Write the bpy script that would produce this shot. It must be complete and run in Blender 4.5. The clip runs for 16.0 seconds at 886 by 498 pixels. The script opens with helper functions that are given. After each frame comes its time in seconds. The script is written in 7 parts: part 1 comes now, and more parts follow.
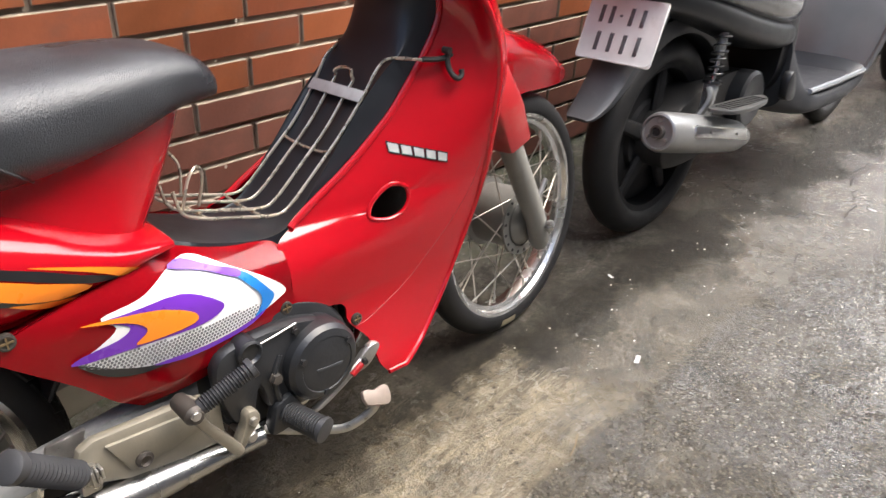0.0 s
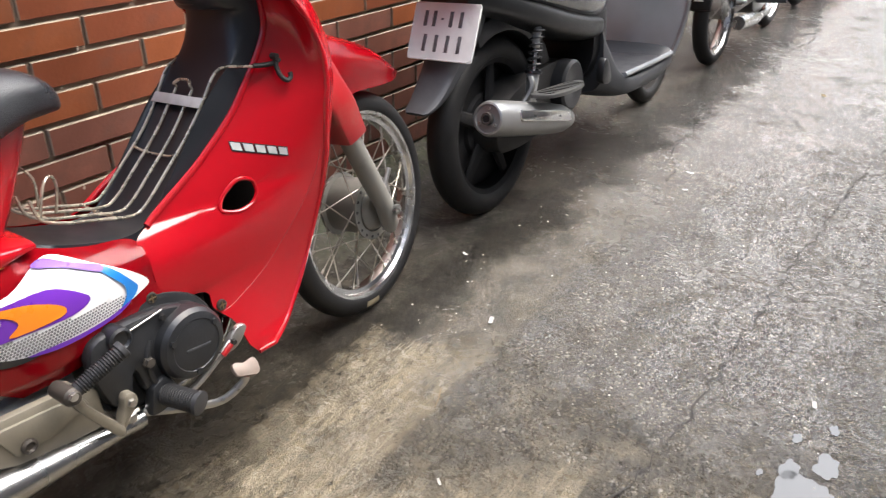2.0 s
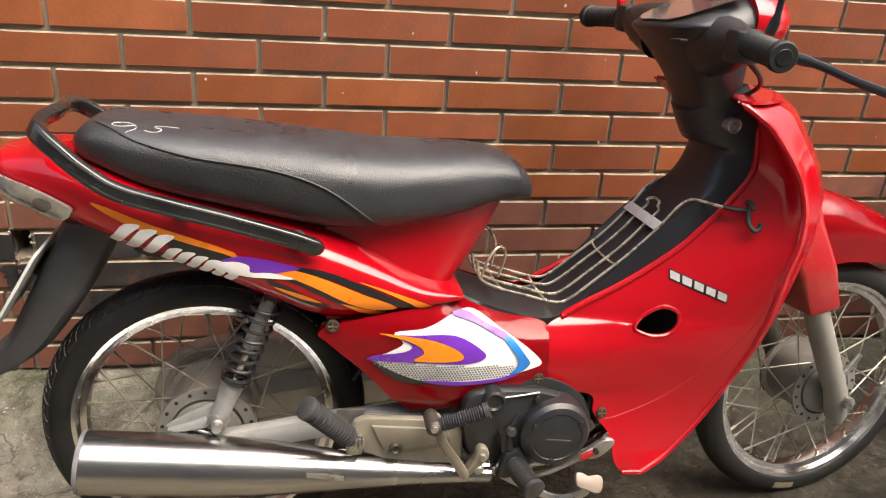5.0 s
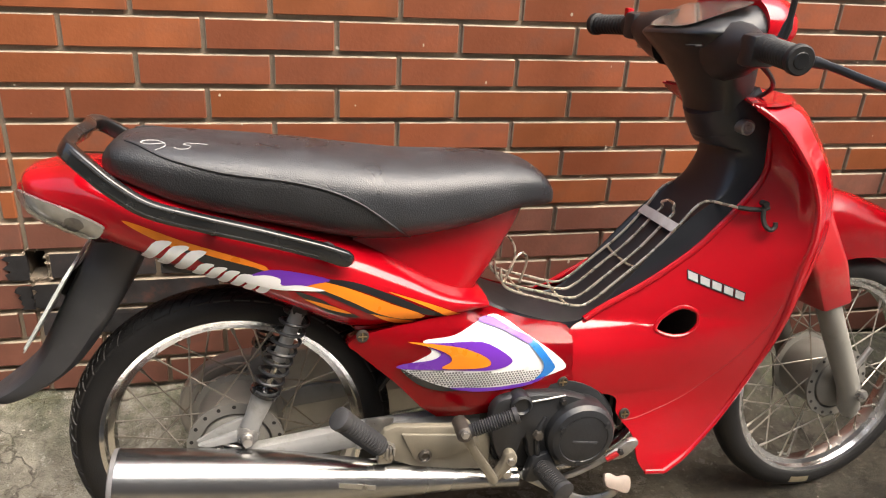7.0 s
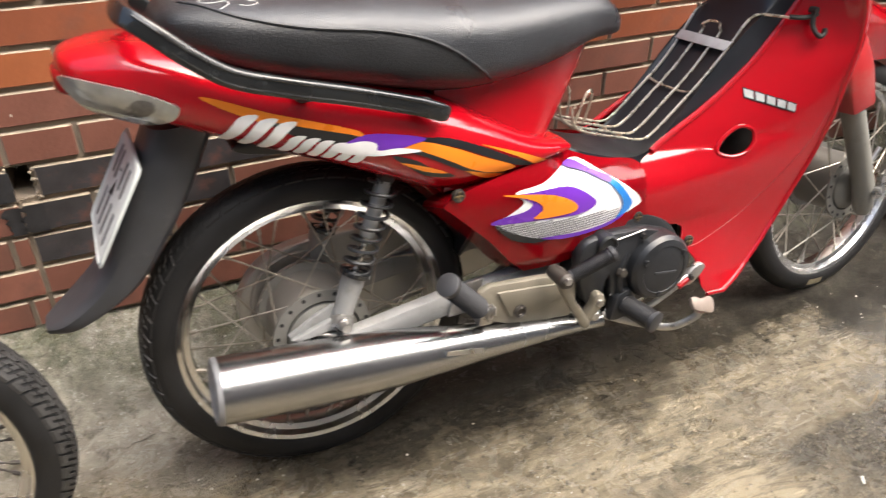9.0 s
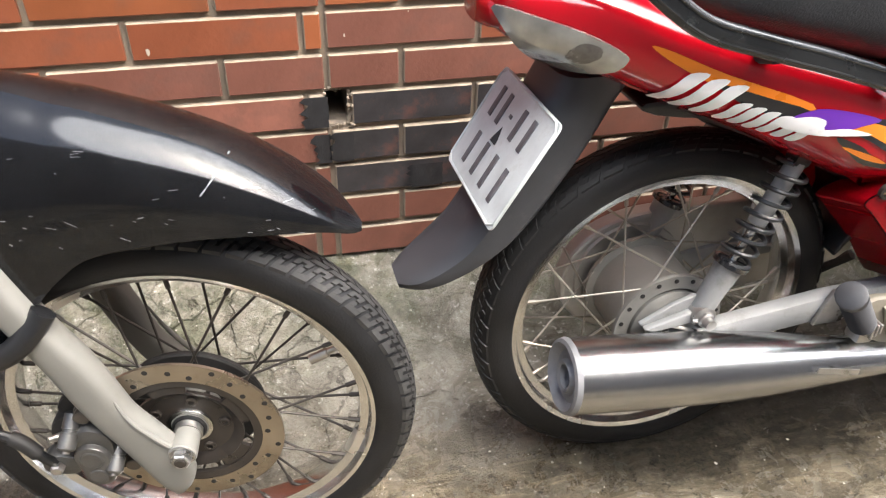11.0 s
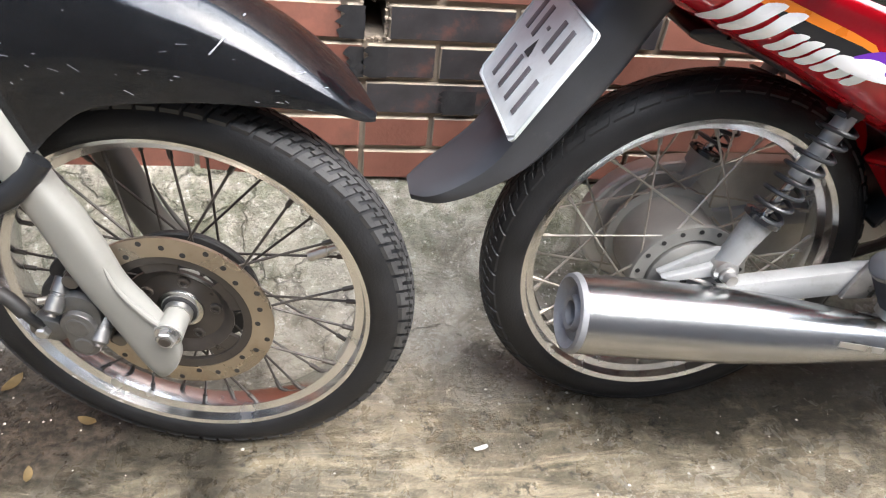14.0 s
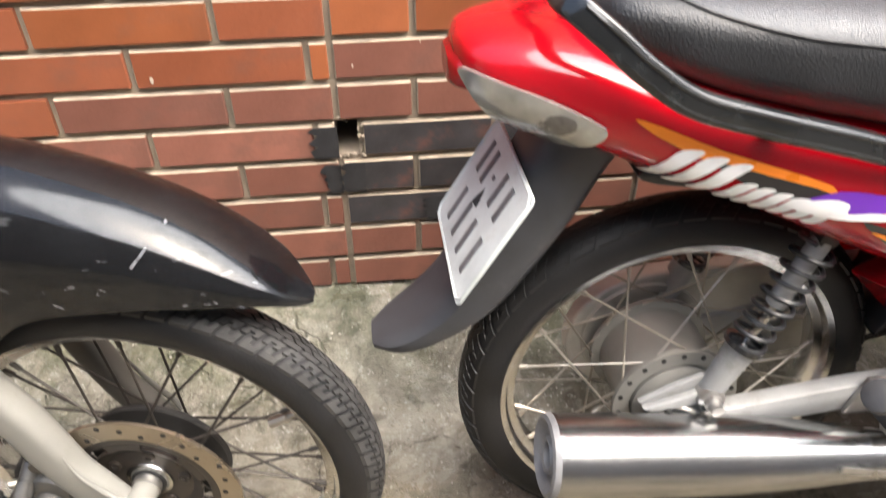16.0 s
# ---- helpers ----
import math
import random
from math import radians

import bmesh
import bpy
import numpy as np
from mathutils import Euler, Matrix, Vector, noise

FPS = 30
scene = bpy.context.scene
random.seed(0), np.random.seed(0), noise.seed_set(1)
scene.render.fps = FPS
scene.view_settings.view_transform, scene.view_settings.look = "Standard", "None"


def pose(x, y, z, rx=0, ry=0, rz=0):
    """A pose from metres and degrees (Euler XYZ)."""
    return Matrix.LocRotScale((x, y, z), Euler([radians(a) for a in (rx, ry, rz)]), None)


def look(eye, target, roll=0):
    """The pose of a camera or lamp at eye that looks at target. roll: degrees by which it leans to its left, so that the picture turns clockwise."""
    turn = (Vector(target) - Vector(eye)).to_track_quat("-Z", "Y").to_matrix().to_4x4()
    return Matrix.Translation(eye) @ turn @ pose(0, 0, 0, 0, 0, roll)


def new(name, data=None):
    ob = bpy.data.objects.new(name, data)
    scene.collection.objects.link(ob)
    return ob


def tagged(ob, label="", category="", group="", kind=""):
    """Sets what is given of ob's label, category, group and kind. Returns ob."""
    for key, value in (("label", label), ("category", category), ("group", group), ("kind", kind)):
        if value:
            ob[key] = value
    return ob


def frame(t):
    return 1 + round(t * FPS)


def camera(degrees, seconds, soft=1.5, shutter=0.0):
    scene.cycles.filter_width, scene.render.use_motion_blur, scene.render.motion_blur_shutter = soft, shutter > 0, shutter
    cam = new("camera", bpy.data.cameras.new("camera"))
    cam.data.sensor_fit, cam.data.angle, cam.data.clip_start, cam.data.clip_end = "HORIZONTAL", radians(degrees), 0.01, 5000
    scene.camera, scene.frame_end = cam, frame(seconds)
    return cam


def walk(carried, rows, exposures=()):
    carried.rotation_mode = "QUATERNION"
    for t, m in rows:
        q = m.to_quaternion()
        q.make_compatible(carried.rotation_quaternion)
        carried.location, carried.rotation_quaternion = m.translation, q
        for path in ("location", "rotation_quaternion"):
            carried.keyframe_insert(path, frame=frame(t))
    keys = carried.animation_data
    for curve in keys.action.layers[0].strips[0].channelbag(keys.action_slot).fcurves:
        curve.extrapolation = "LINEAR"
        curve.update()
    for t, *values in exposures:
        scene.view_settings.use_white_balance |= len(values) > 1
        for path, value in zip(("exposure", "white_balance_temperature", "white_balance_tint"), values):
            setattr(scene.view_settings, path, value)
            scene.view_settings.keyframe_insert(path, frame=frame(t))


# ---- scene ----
cam = camera(61.3, 16.0, soft=1.1, shutter=0.3)
PATH = [
    (0, (0.054, -1.319, 1.044), (1.321, -0.148, 0.032), 3.3),
    (0.5, (0.001, -1.381, 1.096), (1.427, -0.313, 0.187), 2.5),
    (1, (0.04, -1.387, 1.122), (1.596, -0.512, 0.219), 2.1),
    (1.5, (0.013, -1.422, 1.074), (1.545, -0.537, 0.141), 2.0),
    (2, (-0.032, -1.505, 1.057), (1.431, -0.534, 0.1), 0.8),
    (2.5, (-0.011, -1.57, 1.093), (1.256, -0.314, 0.189), 3.5),
    (3, (-0.006, -1.608, 1.11), (1.036, -0.15, 0.222), 4.8),
    (3.5, (0.016, -1.585, 1.117), (0.865, -0.014, 0.218), 4.3),
    (4, (0.095, -1.563, 1.136), (0.659, 0.146, 0.263), 4.3),
    (4.5, (0.142, -1.585, 1.146), (0.538, 0.181, 0.295), 4.6),
    (7, (0.068, -1.586, 1.146), (0.511, 0.188, 0.336), 3.4),
    (7.5, (0.011, -1.572, 1.104), (0.546, 0.145, 0.231), 3.2),
    (8, (-0.04, -1.511, 1.057), (0.695, 0.08, 0.094), 2.0),
    (8.5, (-0.097, -1.484, 1.055), (0.657, 0.043, 0.007), 1.6),
    (9, (-0.251, -1.437, 1.056), (0.478, 0.091, -0.009), 0.4),
    (9.5, (-0.427, -1.366, 1.063), (0.237, 0.162, -0.043), -0.9),
    (10, (-0.509, -1.272, 1.06), (0.022, 0.276, -0.09), -0.3),
    (12.5, (-0.542, -1.143, 0.94), (-0.172, 0.373, -0.312), 2.8),
    (13, (-0.538, -1.166, 0.939), (-0.142, 0.341, -0.315), 3.4),
    (13.5, (-0.523, -1.182, 0.921), (-0.104, 0.31, -0.343), 6.0),
    (14, (-0.508, -1.19, 0.933), (-0.191, 0.318, -0.342), 7.5),
    (14.5, (-0.451, -1.181, 0.914), (-0.226, 0.316, -0.394), 5.8),
    (15, (-0.385, -1.16, 0.915), (-0.198, 0.308, -0.431), 2.9),
    (15.5, (-0.348, -1.128, 0.962), (-0.195, 0.343, -0.384), -0.5),
    (16, (-0.383, -1.083, 1.052), (-0.216, 0.466, -0.201), -0.2),
]
walk(cam, [(t, look(eye, target, roll)) for t, eye, target, roll in PATH],
     exposures=[(0.0, 1.33, 6200, 10), (2.0, 1.25, 6150, 10), (3.0, 1.34, 6250, 10), (4.5, 1.24, 6900, 10), (8.0, 1.35, 6650, 10), (10.0, 1.52, 6250, 10), (12.5, 1.85, 6000, 9), (15.0, 1.85, 5720, 9), (15.5, 1.84, 5800, 9), (16.0, 1.79, 6350, 10)])

# ---- light: an overcast sky over a narrow alley ----
world = bpy.data.worlds.new("overcast_sky")
scene.world = world
world.use_nodes = True
wn = world.node_tree.nodes
sky = wn.new("ShaderNodeTexSky")
sky.sky_type, sky.sun_disc = "NISHITA", False
sky.sun_elevation, sky.sun_rotation = radians(62), radians(130)
sky.dust_density, sky.air_density, sky.ozone_density = 8.0, 1.2, 0.6
wn["Background"].inputs["Strength"].default_value = 0.15
world.node_tree.links.new(sky.outputs["Color"], wn["Background"].inputs["Color"])
sun = new("sun", bpy.data.lights.new("sun", "SUN"))
sun.data.energy, sun.data.angle, sun.data.color = 3.2, radians(75), (1.0, 0.985, 0.96)
sun.matrix_world = look((4.0, -3.4, 8.5), (0.6, -0.5, 0.3))

# ---- mesh helpers: u ahead, v to the right, w up on a vehicle ----
def P(u, v, w):
    return Vector((u, -v, w))


def part(name, bm, material, parent, label="", sharp=35, kind=""):
    me = bpy.data.meshes.new(name)
    bmesh.ops.recalc_face_normals(bm, faces=bm.faces)
    bm.to_mesh(me)
    bm.free()
    me.materials.append(material)
    if len(me.polygons):
        me.polygons.foreach_set("use_smooth", [True] * len(me.polygons))
        me.set_sharp_from_angle(angle=radians(sharp))
    ob = new(name, me)
    ob.parent = parent
    return tagged(ob, label, kind=kind)


def thing(name, m, label, category, group="", kind=""):
    ob = new(name)
    ob.empty_display_size = 0.1
    ob.matrix_world = m
    return tagged(ob, label, category, group, kind)


def smooth(points, n=6):
    """A rounded line through the given points."""
    pts = [Vector(p) for p in points]
    out = []
    for i in range(len(pts) - 1):
        a, b, c, d = pts[max(i - 1, 0)], pts[i], pts[i + 1], pts[min(i + 2, len(pts) - 1)]
        for k in range(n):
            t = k / n
            out.append(0.5 * (2 * b + (c - a) * t + (2 * a - 5 * b + 4 * c - d) * t * t + (3 * b - a - 3 * c + d) * t ** 3))
    return out + [pts[-1]]


def rows_between(rows, n=5):
    """Rounded tables: each row a tuple of numbers, with n steps between."""
    k = len(rows[0])
    arr = np.array(rows, float)
    out = []
    for i in range(len(arr) - 1):
        a, b, c, d = arr[max(i - 1, 0)], arr[i], arr[i + 1], arr[min(i + 2, len(arr) - 1)]
        for s in range(n):
            t = s / n
            out.append(0.5 * (2 * b + (c - a) * t + (2 * a - 5 * b + 4 * c - d) * t * t + (3 * b - a - 3 * c + d) * t ** 3))
    return [tuple(r) for r in out] + [tuple(arr[-1])]


def skin(rings, closed=True, caps=True, bm=None):
    """A surface over rings of equal length."""
    bm = bm or bmesh.new()
    vs = [[bm.verts.new(p) for p in ring] for ring in rings]
    n = len(rings[0])
    for a, b in zip(vs, vs[1:]):
        for i in range(n if closed else n - 1):
            j = (i + 1) % n
            bm.faces.new((a[i], a[j], b[j], b[i]))
    if caps and closed:
        bm.faces.new(vs[0][::-1])
        bm.faces.new(vs[-1])
    return bm


def tube(path, r, seg=10, bm=None, flat=1.0, caps=True, loop=False, square=1.0):
    """A round bar along a path; r one radius or one for each point; flat squeezes it across."""
    pts = [Vector(p) for p in path]
    rad = r if isinstance(r, (list, tuple)) else [r] * len(pts)
    rings, side = [], None
    for i, p in enumerate(pts):
        if loop:
            way = pts[(i + 1) % len(pts)] - pts[i - 1]
        else:
            way = pts[min(i + 1, len(pts) - 1)] - pts[max(i - 1, 0)]
        way.normalize()
        if side is None:
            side = way.orthogonal() if abs(way.y) > 0.95 else way.cross(Vector((0, 1, 0)))
        side = (side - way * side.dot(way)).normalized()
        up = way.cross(side)
        rings.append([p + rad[i] * (math.copysign(abs(math.cos(a)) ** square, math.cos(a)) * side + flat * math.copysign(abs(math.sin(a)) ** square, math.sin(a)) * up) for a in (2 * math.pi * k / seg for k in range(seg))])
    if loop:
        rings.append(rings[0])
    bm = skin(rings, caps=caps and not loop, bm=bm)
    if loop:
        bmesh.ops.remove_doubles(bm, verts=bm.verts, dist=1e-6)
    return bm


def lathe(profile, seg=48, centre=(0, 0, 0), axis="v", bm=None, ring=False):
    """Turns (along, radius) pairs round an axis: v across the vehicle, u along it, w upright. ring: the profile closes on itself."""
    c = P(*centre)
    rings = []
    for k in range(seg):
        a = 2 * math.pi * k / seg
        row = []
        for s, r in profile:
            x, z = r * math.cos(a), r * math.sin(a)
            row.append(c + (P(x, s, z) if axis == "v" else P(s, x, z) if axis == "u" else P(x, z, s)))
        rings.append(row)
    rings.append(rings[0])
    bm = skin(rings, closed=ring, caps=False, bm=bm)
    bmesh.ops.remove_doubles(bm, verts=bm.verts, dist=1e-6)
    return bm


def slab(outline, v0, v1, bevel=0.0, bm=None, seg=2):
    """A plate with a (u, w) outline between two planes across."""
    own = bmesh.new()
    lo = [own.verts.new(P(u, v0, w)) for u, w in outline]
    hi = [own.verts.new(P(u, v1, w)) for u, w in outline]
    n = len(outline)
    own.faces.new(lo)
    own.faces.new(hi[::-1])
    for i in range(n):
        j = (i + 1) % n
        own.faces.new((lo[j], lo[i], hi[i], hi[j]))
    if bevel:
        bmesh.ops.recalc_face_normals(own, faces=own.faces)
        bmesh.ops.bevel(own, geom=[e for e in own.edges if e.calc_face_angle(0) > 0.5], offset=bevel, segments=seg, profile=0.5, affect="EDGES")
    return join(bm, own)


def block(lo, hi, bevel=0.004, bm=None, seg=2):
    own = bmesh.new()
    bmesh.ops.create_cube(own, size=1)
    lo, hi = Vector(lo), Vector(hi)
    for v in own.verts:
        v.co = Vector([lo[i] + (v.co[i] + 0.5) * (hi[i] - lo[i]) for i in range(3)])
    if bevel:
        bmesh.ops.bevel(own, geom=own.edges[:], offset=bevel, segments=seg, profile=0.5, affect="EDGES")
    return join(bm, own)


def join(bm, own):
    if bm is None:
        return own
    me = bpy.data.meshes.new("joining")
    own.to_mesh(me)
    own.free()
    bm.from_mesh(me)
    bpy.data.meshes.remove(me)
    return bm


def moved(bm, m):
    bmesh.ops.transform(bm, matrix=m, verts=bm.verts)
    return bm


def oval(hw, w0, w1, n=28, power=2.6, flat_bottom=0.0):
    """A squarish ring across a body: half width, lowest and highest."""
    out = []
    mid, half = (w0 + w1) / 2, (w1 - w0) / 2
    for k in range(n):
        a = 2 * math.pi * k / n
        c, s = math.cos(a), math.sin(a)
        e = 2 / power
        y = math.copysign(abs(c) ** e, c) * hw
        z = math.copysign(abs(s) ** e, s) * half
        if s < 0 and flat_bottom:
            y *= 1 - flat_bottom * abs(s)
        out.append((y, mid + z))
    return out


def bolt(place, r, parent, name="bolt", axis="v", length=0.006, material=None):
    prof = [(-0.002, 0.0), (-0.002, r * 1.25), (0.001, r * 1.25), (0.0012, r), (length, r), (length, 0.0)]
    return part(name, lathe(prof, 6 if axis == "v" else 12, place, axis), material or STEEL, parent, sharp=20)


def spread(outline, tree, lift, cell=0.012, toward=-1.0, n=0):
    """A thin sheet with a (u, w) outline that follows the surface in tree, seen from the side v = toward * -1."""
    bm = bmesh.new()
    pts = [(u, w) for u, w in outline]
    bm.faces.new([bm.verts.new((u, 0, w)) for u, w in pts])
    us, ws = [p[0] for p in pts], [p[1] for p in pts]
    for axis, lo, hi in ((0, min(us), max(us)), (2, min(ws), max(ws))):
        x = lo + cell
        while x < hi - 0.002:
            co, no = Vector((0, 0, 0)), Vector((0, 0, 0))
            co[axis], no[axis] = x, 1
            bmesh.ops.bisect_plane(bm, geom=bm.verts[:] + bm.edges[:] + bm.faces[:], plane_co=co, plane_no=no, dist=1e-5)
            x += cell
    bmesh.ops.triangulate(bm, faces=[f for f in bm.faces if len(f.verts) > 4])
    gone = []
    for v in bm.verts:
        hit, normal, _, _ = tree.ray_cast(Vector((v.co.x, toward, v.co.z)), Vector((0, -toward, 0)))
        if hit is None:
            gone.append(v)
            continue
        if normal.y * toward < 0:
            normal = -normal
        v.co = hit + normal * lift
    bmesh.ops.delete(bm, geom=gone, context="VERTS")
    return bm


def curve2(points, n=5, loop=True):
    pts = [Vector((p[0], p[1], 0)) for p in points]
    if loop:
        pts = [pts[-1]] + pts + [pts[0], pts[1]]
        s = smooth(pts, n)
        return [(p.x, p.y) for p in s[n:-n - 1]]
    return [(p.x, p.y) for p in smooth(pts, n)]

# ---- materials ----
def material(name, base, rough=0.5, metal=0.0, vary=0.15, scale=25.0, bump=0.0, bump_scale=200.0, coat=0.0, dirt=None, dirt_amount=0.0,
             dirt_scale=8.0, spec=0.5, rough_vary=0.15, by_object=0.0):
    m = bpy.data.materials.new(name)
    m.use_nodes = True
    nt = m.node_tree
    n, l = nt.nodes, nt.links
    b = n["Principled BSDF"]
    co = n.new("ShaderNodeTexCoord")
    big = n.new("ShaderNodeTexNoise")
    big.inputs["Scale"].default_value, big.inputs["Detail"].default_value = scale, 6
    l.new(co.outputs["Object"], big.inputs["Vector"])
    ramp = n.new("ShaderNodeMapRange")
    ramp.inputs["From Min"].default_value, ramp.inputs["From Max"].default_value = 0.3, 0.7
    ramp.inputs["To Min"].default_value, ramp.inputs["To Max"].default_value = 1 - vary, 1 + vary
    l.new(big.outputs["Fac"], ramp.inputs["Value"])
    mul = n.new("ShaderNodeMix")
    mul.data_type, mul.blend_type = "RGBA", "MULTIPLY"
    mul.inputs["Factor"].default_value = 1
    mul.inputs["A"].default_value = (*base, 1)
    l.new(ramp.outputs["Result"], mul.inputs["B"])
    colour = mul.outputs["Result"]
    if by_object:
        info = n.new("ShaderNodeObjectInfo")
        r2 = n.new("ShaderNodeMapRange")
        r2.inputs["To Min"].default_value, r2.inputs["To Max"].default_value = 1 - by_object, 1 + by_object
        l.new(info.outputs["Random"], r2.inputs["Value"])
        m2 = n.new("ShaderNodeMix")
        m2.data_type, m2.blend_type = "RGBA", "MULTIPLY"
        m2.inputs["Factor"].default_value = 1
        l.new(colour, m2.inputs["A"])
        l.new(r2.outputs["Result"], m2.inputs["B"])
        colour = m2.outputs["Result"]
    if dirt:
        dn = n.new("ShaderNodeTexNoise")
        dn.inputs["Scale"].default_value, dn.inputs["Detail"].default_value, dn.inputs["Roughness"].default_value = dirt_scale, 8, 0.7
        l.new(co.outputs["Object"], dn.inputs["Vector"])
        dr = n.new("ShaderNodeMapRange")
        dr.inputs["From Min"].default_value, dr.inputs["From Max"].default_value = 0.62 - 0.3 * dirt_amount, 0.8 - 0.2 * dirt_amount
        dr.inputs["To Max"].default_value = min(1.0, 0.35 + dirt_amount)
        l.new(dn.outputs["Fac"], dr.inputs["Value"])
        m3 = n.new("ShaderNodeMix")
        m3.data_type = "RGBA"
        l.new(dr.outputs["Result"], m3.inputs["Factor"])
        l.new(colour, m3.inputs["A"])
        m3.inputs["B"].default_value = (*dirt, 1)
        colour = m3.outputs["Result"]
    l.new(colour, b.inputs["Base Color"])
    rr = n.new("ShaderNodeMapRange")
    rr.inputs["From Min"].default_value, rr.inputs["From Max"].default_value = 0.3, 0.7
    rr.inputs["To Min"].default_value, rr.inputs["To Max"].default_value = max(rough - rough_vary * rough, 0.02), min(rough + rough_vary * rough, 1)
    l.new(big.outputs["Fac"], rr.inputs["Value"])
    l.new(rr.outputs["Result"], b.inputs["Roughness"])
    b.inputs["Metallic"].default_value = metal
    b.inputs["Coat Weight"].default_value = coat
    b.inputs["Coat Roughness"].default_value = 0.06
    b.inputs["Specular IOR Level"].default_value = spec
    if bump:
        fine = n.new("ShaderNodeTexNoise")
        fine.inputs["Scale"].default_value, fine.inputs["Detail"].default_value = bump_scale, 4
        l.new(co.outputs["Object"], fine.inputs["Vector"])
        bn = n.new("ShaderNodeBump")
        bn.inputs["Strength"].default_value, bn.inputs["Distance"].default_value = bump, 0.002
        l.new(fine.outputs["Fac"], bn.inputs["Height"])
        l.new(bn.outputs["Normal"], b.inputs["Normal"])
    return m


RED = material("red_gloss_paint", (0.37, 0.002, 0.008), 0.16, vary=0.06, scale=6, coat=0.35, rough_vary=0.3)
RED_DULL = material("dusty_red_paint", (0.30, 0.008, 0.011), 0.35, vary=0.1, scale=10, coat=0.2, dirt=(0.25, 0.12, 0.09), dirt_amount=0.15)
BLACK_GLOSS = material("black_gloss_paint", (0.010, 0.0105, 0.012), 0.14, vary=0.2, scale=20, coat=1.0, dirt=(0.13, 0.13, 0.13), dirt_amount=0.04, dirt_scale=190)
BLACK_PLASTIC = material("black_plastic", (0.010, 0.0105, 0.0115), 0.38, vary=0.2, scale=30, bump=0.15, bump_scale=600, dirt=(0.055, 0.052, 0.048), dirt_amount=0.08)
GREY_PLASTIC = material("faded_grey_plastic", (0.040, 0.042, 0.047), 0.5, vary=0.15, bump=0.1, bump_scale=500, dirt=(0.12, 0.115, 0.11), dirt_amount=0.2)
VINYL = material("black_grained_vinyl", (0.021, 0.0235, 0.028), 0.36, vary=0.2, scale=12, bump=0.55, bump_scale=520, rough_vary=0.4, spec=0.7, dirt=(0.058, 0.063, 0.070), dirt_amount=0.08)
RAIL_BLACK = material("dusty_black_rail_paint", (0.012, 0.013, 0.0135), 0.27, vary=0.25, scale=14, rough_vary=0.4, coat=0.4, dirt=(0.085, 0.095, 0.095), dirt_amount=0.22, dirt_scale=9)
VINYL_SIDE = material("black_coarse_vinyl", (0.013, 0.014, 0.0155), 0.45, vary=0.2, scale=14, bump=0.5, bump_scale=420)
RUBBER = material("tyre_rubber", (0.010, 0.010, 0.0105), 0.55, vary=0.3, scale=18, bump=0.2, bump_scale=300, spec=0.35, dirt=(0.035, 0.033, 0.030), dirt_amount=0.12, dirt_scale=10)
RUBBER_FINE = material("black_rubber", (0.034, 0.034, 0.036), 0.5, vary=0.2, bump=0.15, spec=0.4, dirt=(0.06, 0.057, 0.05), dirt_amount=0.15)
MUFFLER_METAL = material("brushed_muffler_steel", (0.40, 0.405, 0.41), 0.26, metal=1.0, vary=0.06, scale=5, rough_vary=0.12, dirt=(0.25, 0.22, 0.17), dirt_amount=0.06, dirt_scale=30)
CHROME = material("worn_chrome", (0.52, 0.515, 0.50), 0.20, metal=1.0, vary=0.12, scale=15, rough_vary=0.5, dirt=(0.24, 0.19, 0.13), dirt_amount=0.16, dirt_scale=14)
STEEL = material("dull_steel", (0.42, 0.41, 0.39), 0.35, metal=0.9, vary=0.2, scale=40, rough_vary=0.4, dirt=(0.16, 0.12, 0.08), dirt_amount=0.25, dirt_scale=30)
SPOKE = material("spoke_steel", (0.34, 0.315, 0.27), 0.35, metal=0.8, vary=0.3, scale=20, dirt=(0.12, 0.09, 0.06), dirt_amount=0.25)
SPOKE_DARK = material("tarnished_spoke", (0.050, 0.043, 0.036), 0.5, metal=0.4, vary=0.3, scale=20)
ALU = material("dusty_cast_aluminium", (0.40, 0.39, 0.36), 0.45, metal=0.55, vary=0.12, scale=20, bump=0.15, bump_scale=250, dirt=(0.28, 0.25, 0.20), dirt_amount=0.3)
SILVER = material("silver_paint", (0.30, 0.30, 0.295), 0.34, metal=0.6, vary=0.06, scale=12, dirt=(0.33, 0.30, 0.25), dirt_amount=0.2)
CREAM = material("oxidised_alloy", (0.20, 0.18, 0.14), 0.5, metal=0.25, vary=0.15, scale=14, bump=0.15, dirt=(0.13, 0.10, 0.065), dirt_amount=0.3)
WIRE = material("bare_wire", (0.56, 0.515, 0.42), 0.28, metal=0.7, vary=0.2, scale=40, dirt=(0.28, 0.16, 0.09), dirt_amount=0.25, dirt_scale=30)
ENGINE = material("black_engine_paint", (0.017, 0.018, 0.020), 0.36, vary=0.2, scale=30, bump=0.15, dirt=(0.045, 0.044, 0.042), dirt_amount=0.1)
DARK = material("grimy_dark_metal", (0.022, 0.021, 0.020), 0.6, metal=0.3, vary=0.3, bump=0.2, dirt=(0.06, 0.053, 0.044), dirt_amount=0.2)
GREY_PAINT = material("grey_metallic_paint", (0.20, 0.21, 0.22), 0.3, metal=0.4, vary=0.08, coat=0.3)
LIGHT_GREY = material("silver_body_plastic", (0.42, 0.44, 0.465), 0.24, metal=0.45, vary=0.08, scale=6)
WHITE_STICKER = material("white_sticker", (0.78, 0.78, 0.78), 0.3, vary=0.04, coat=0.3)
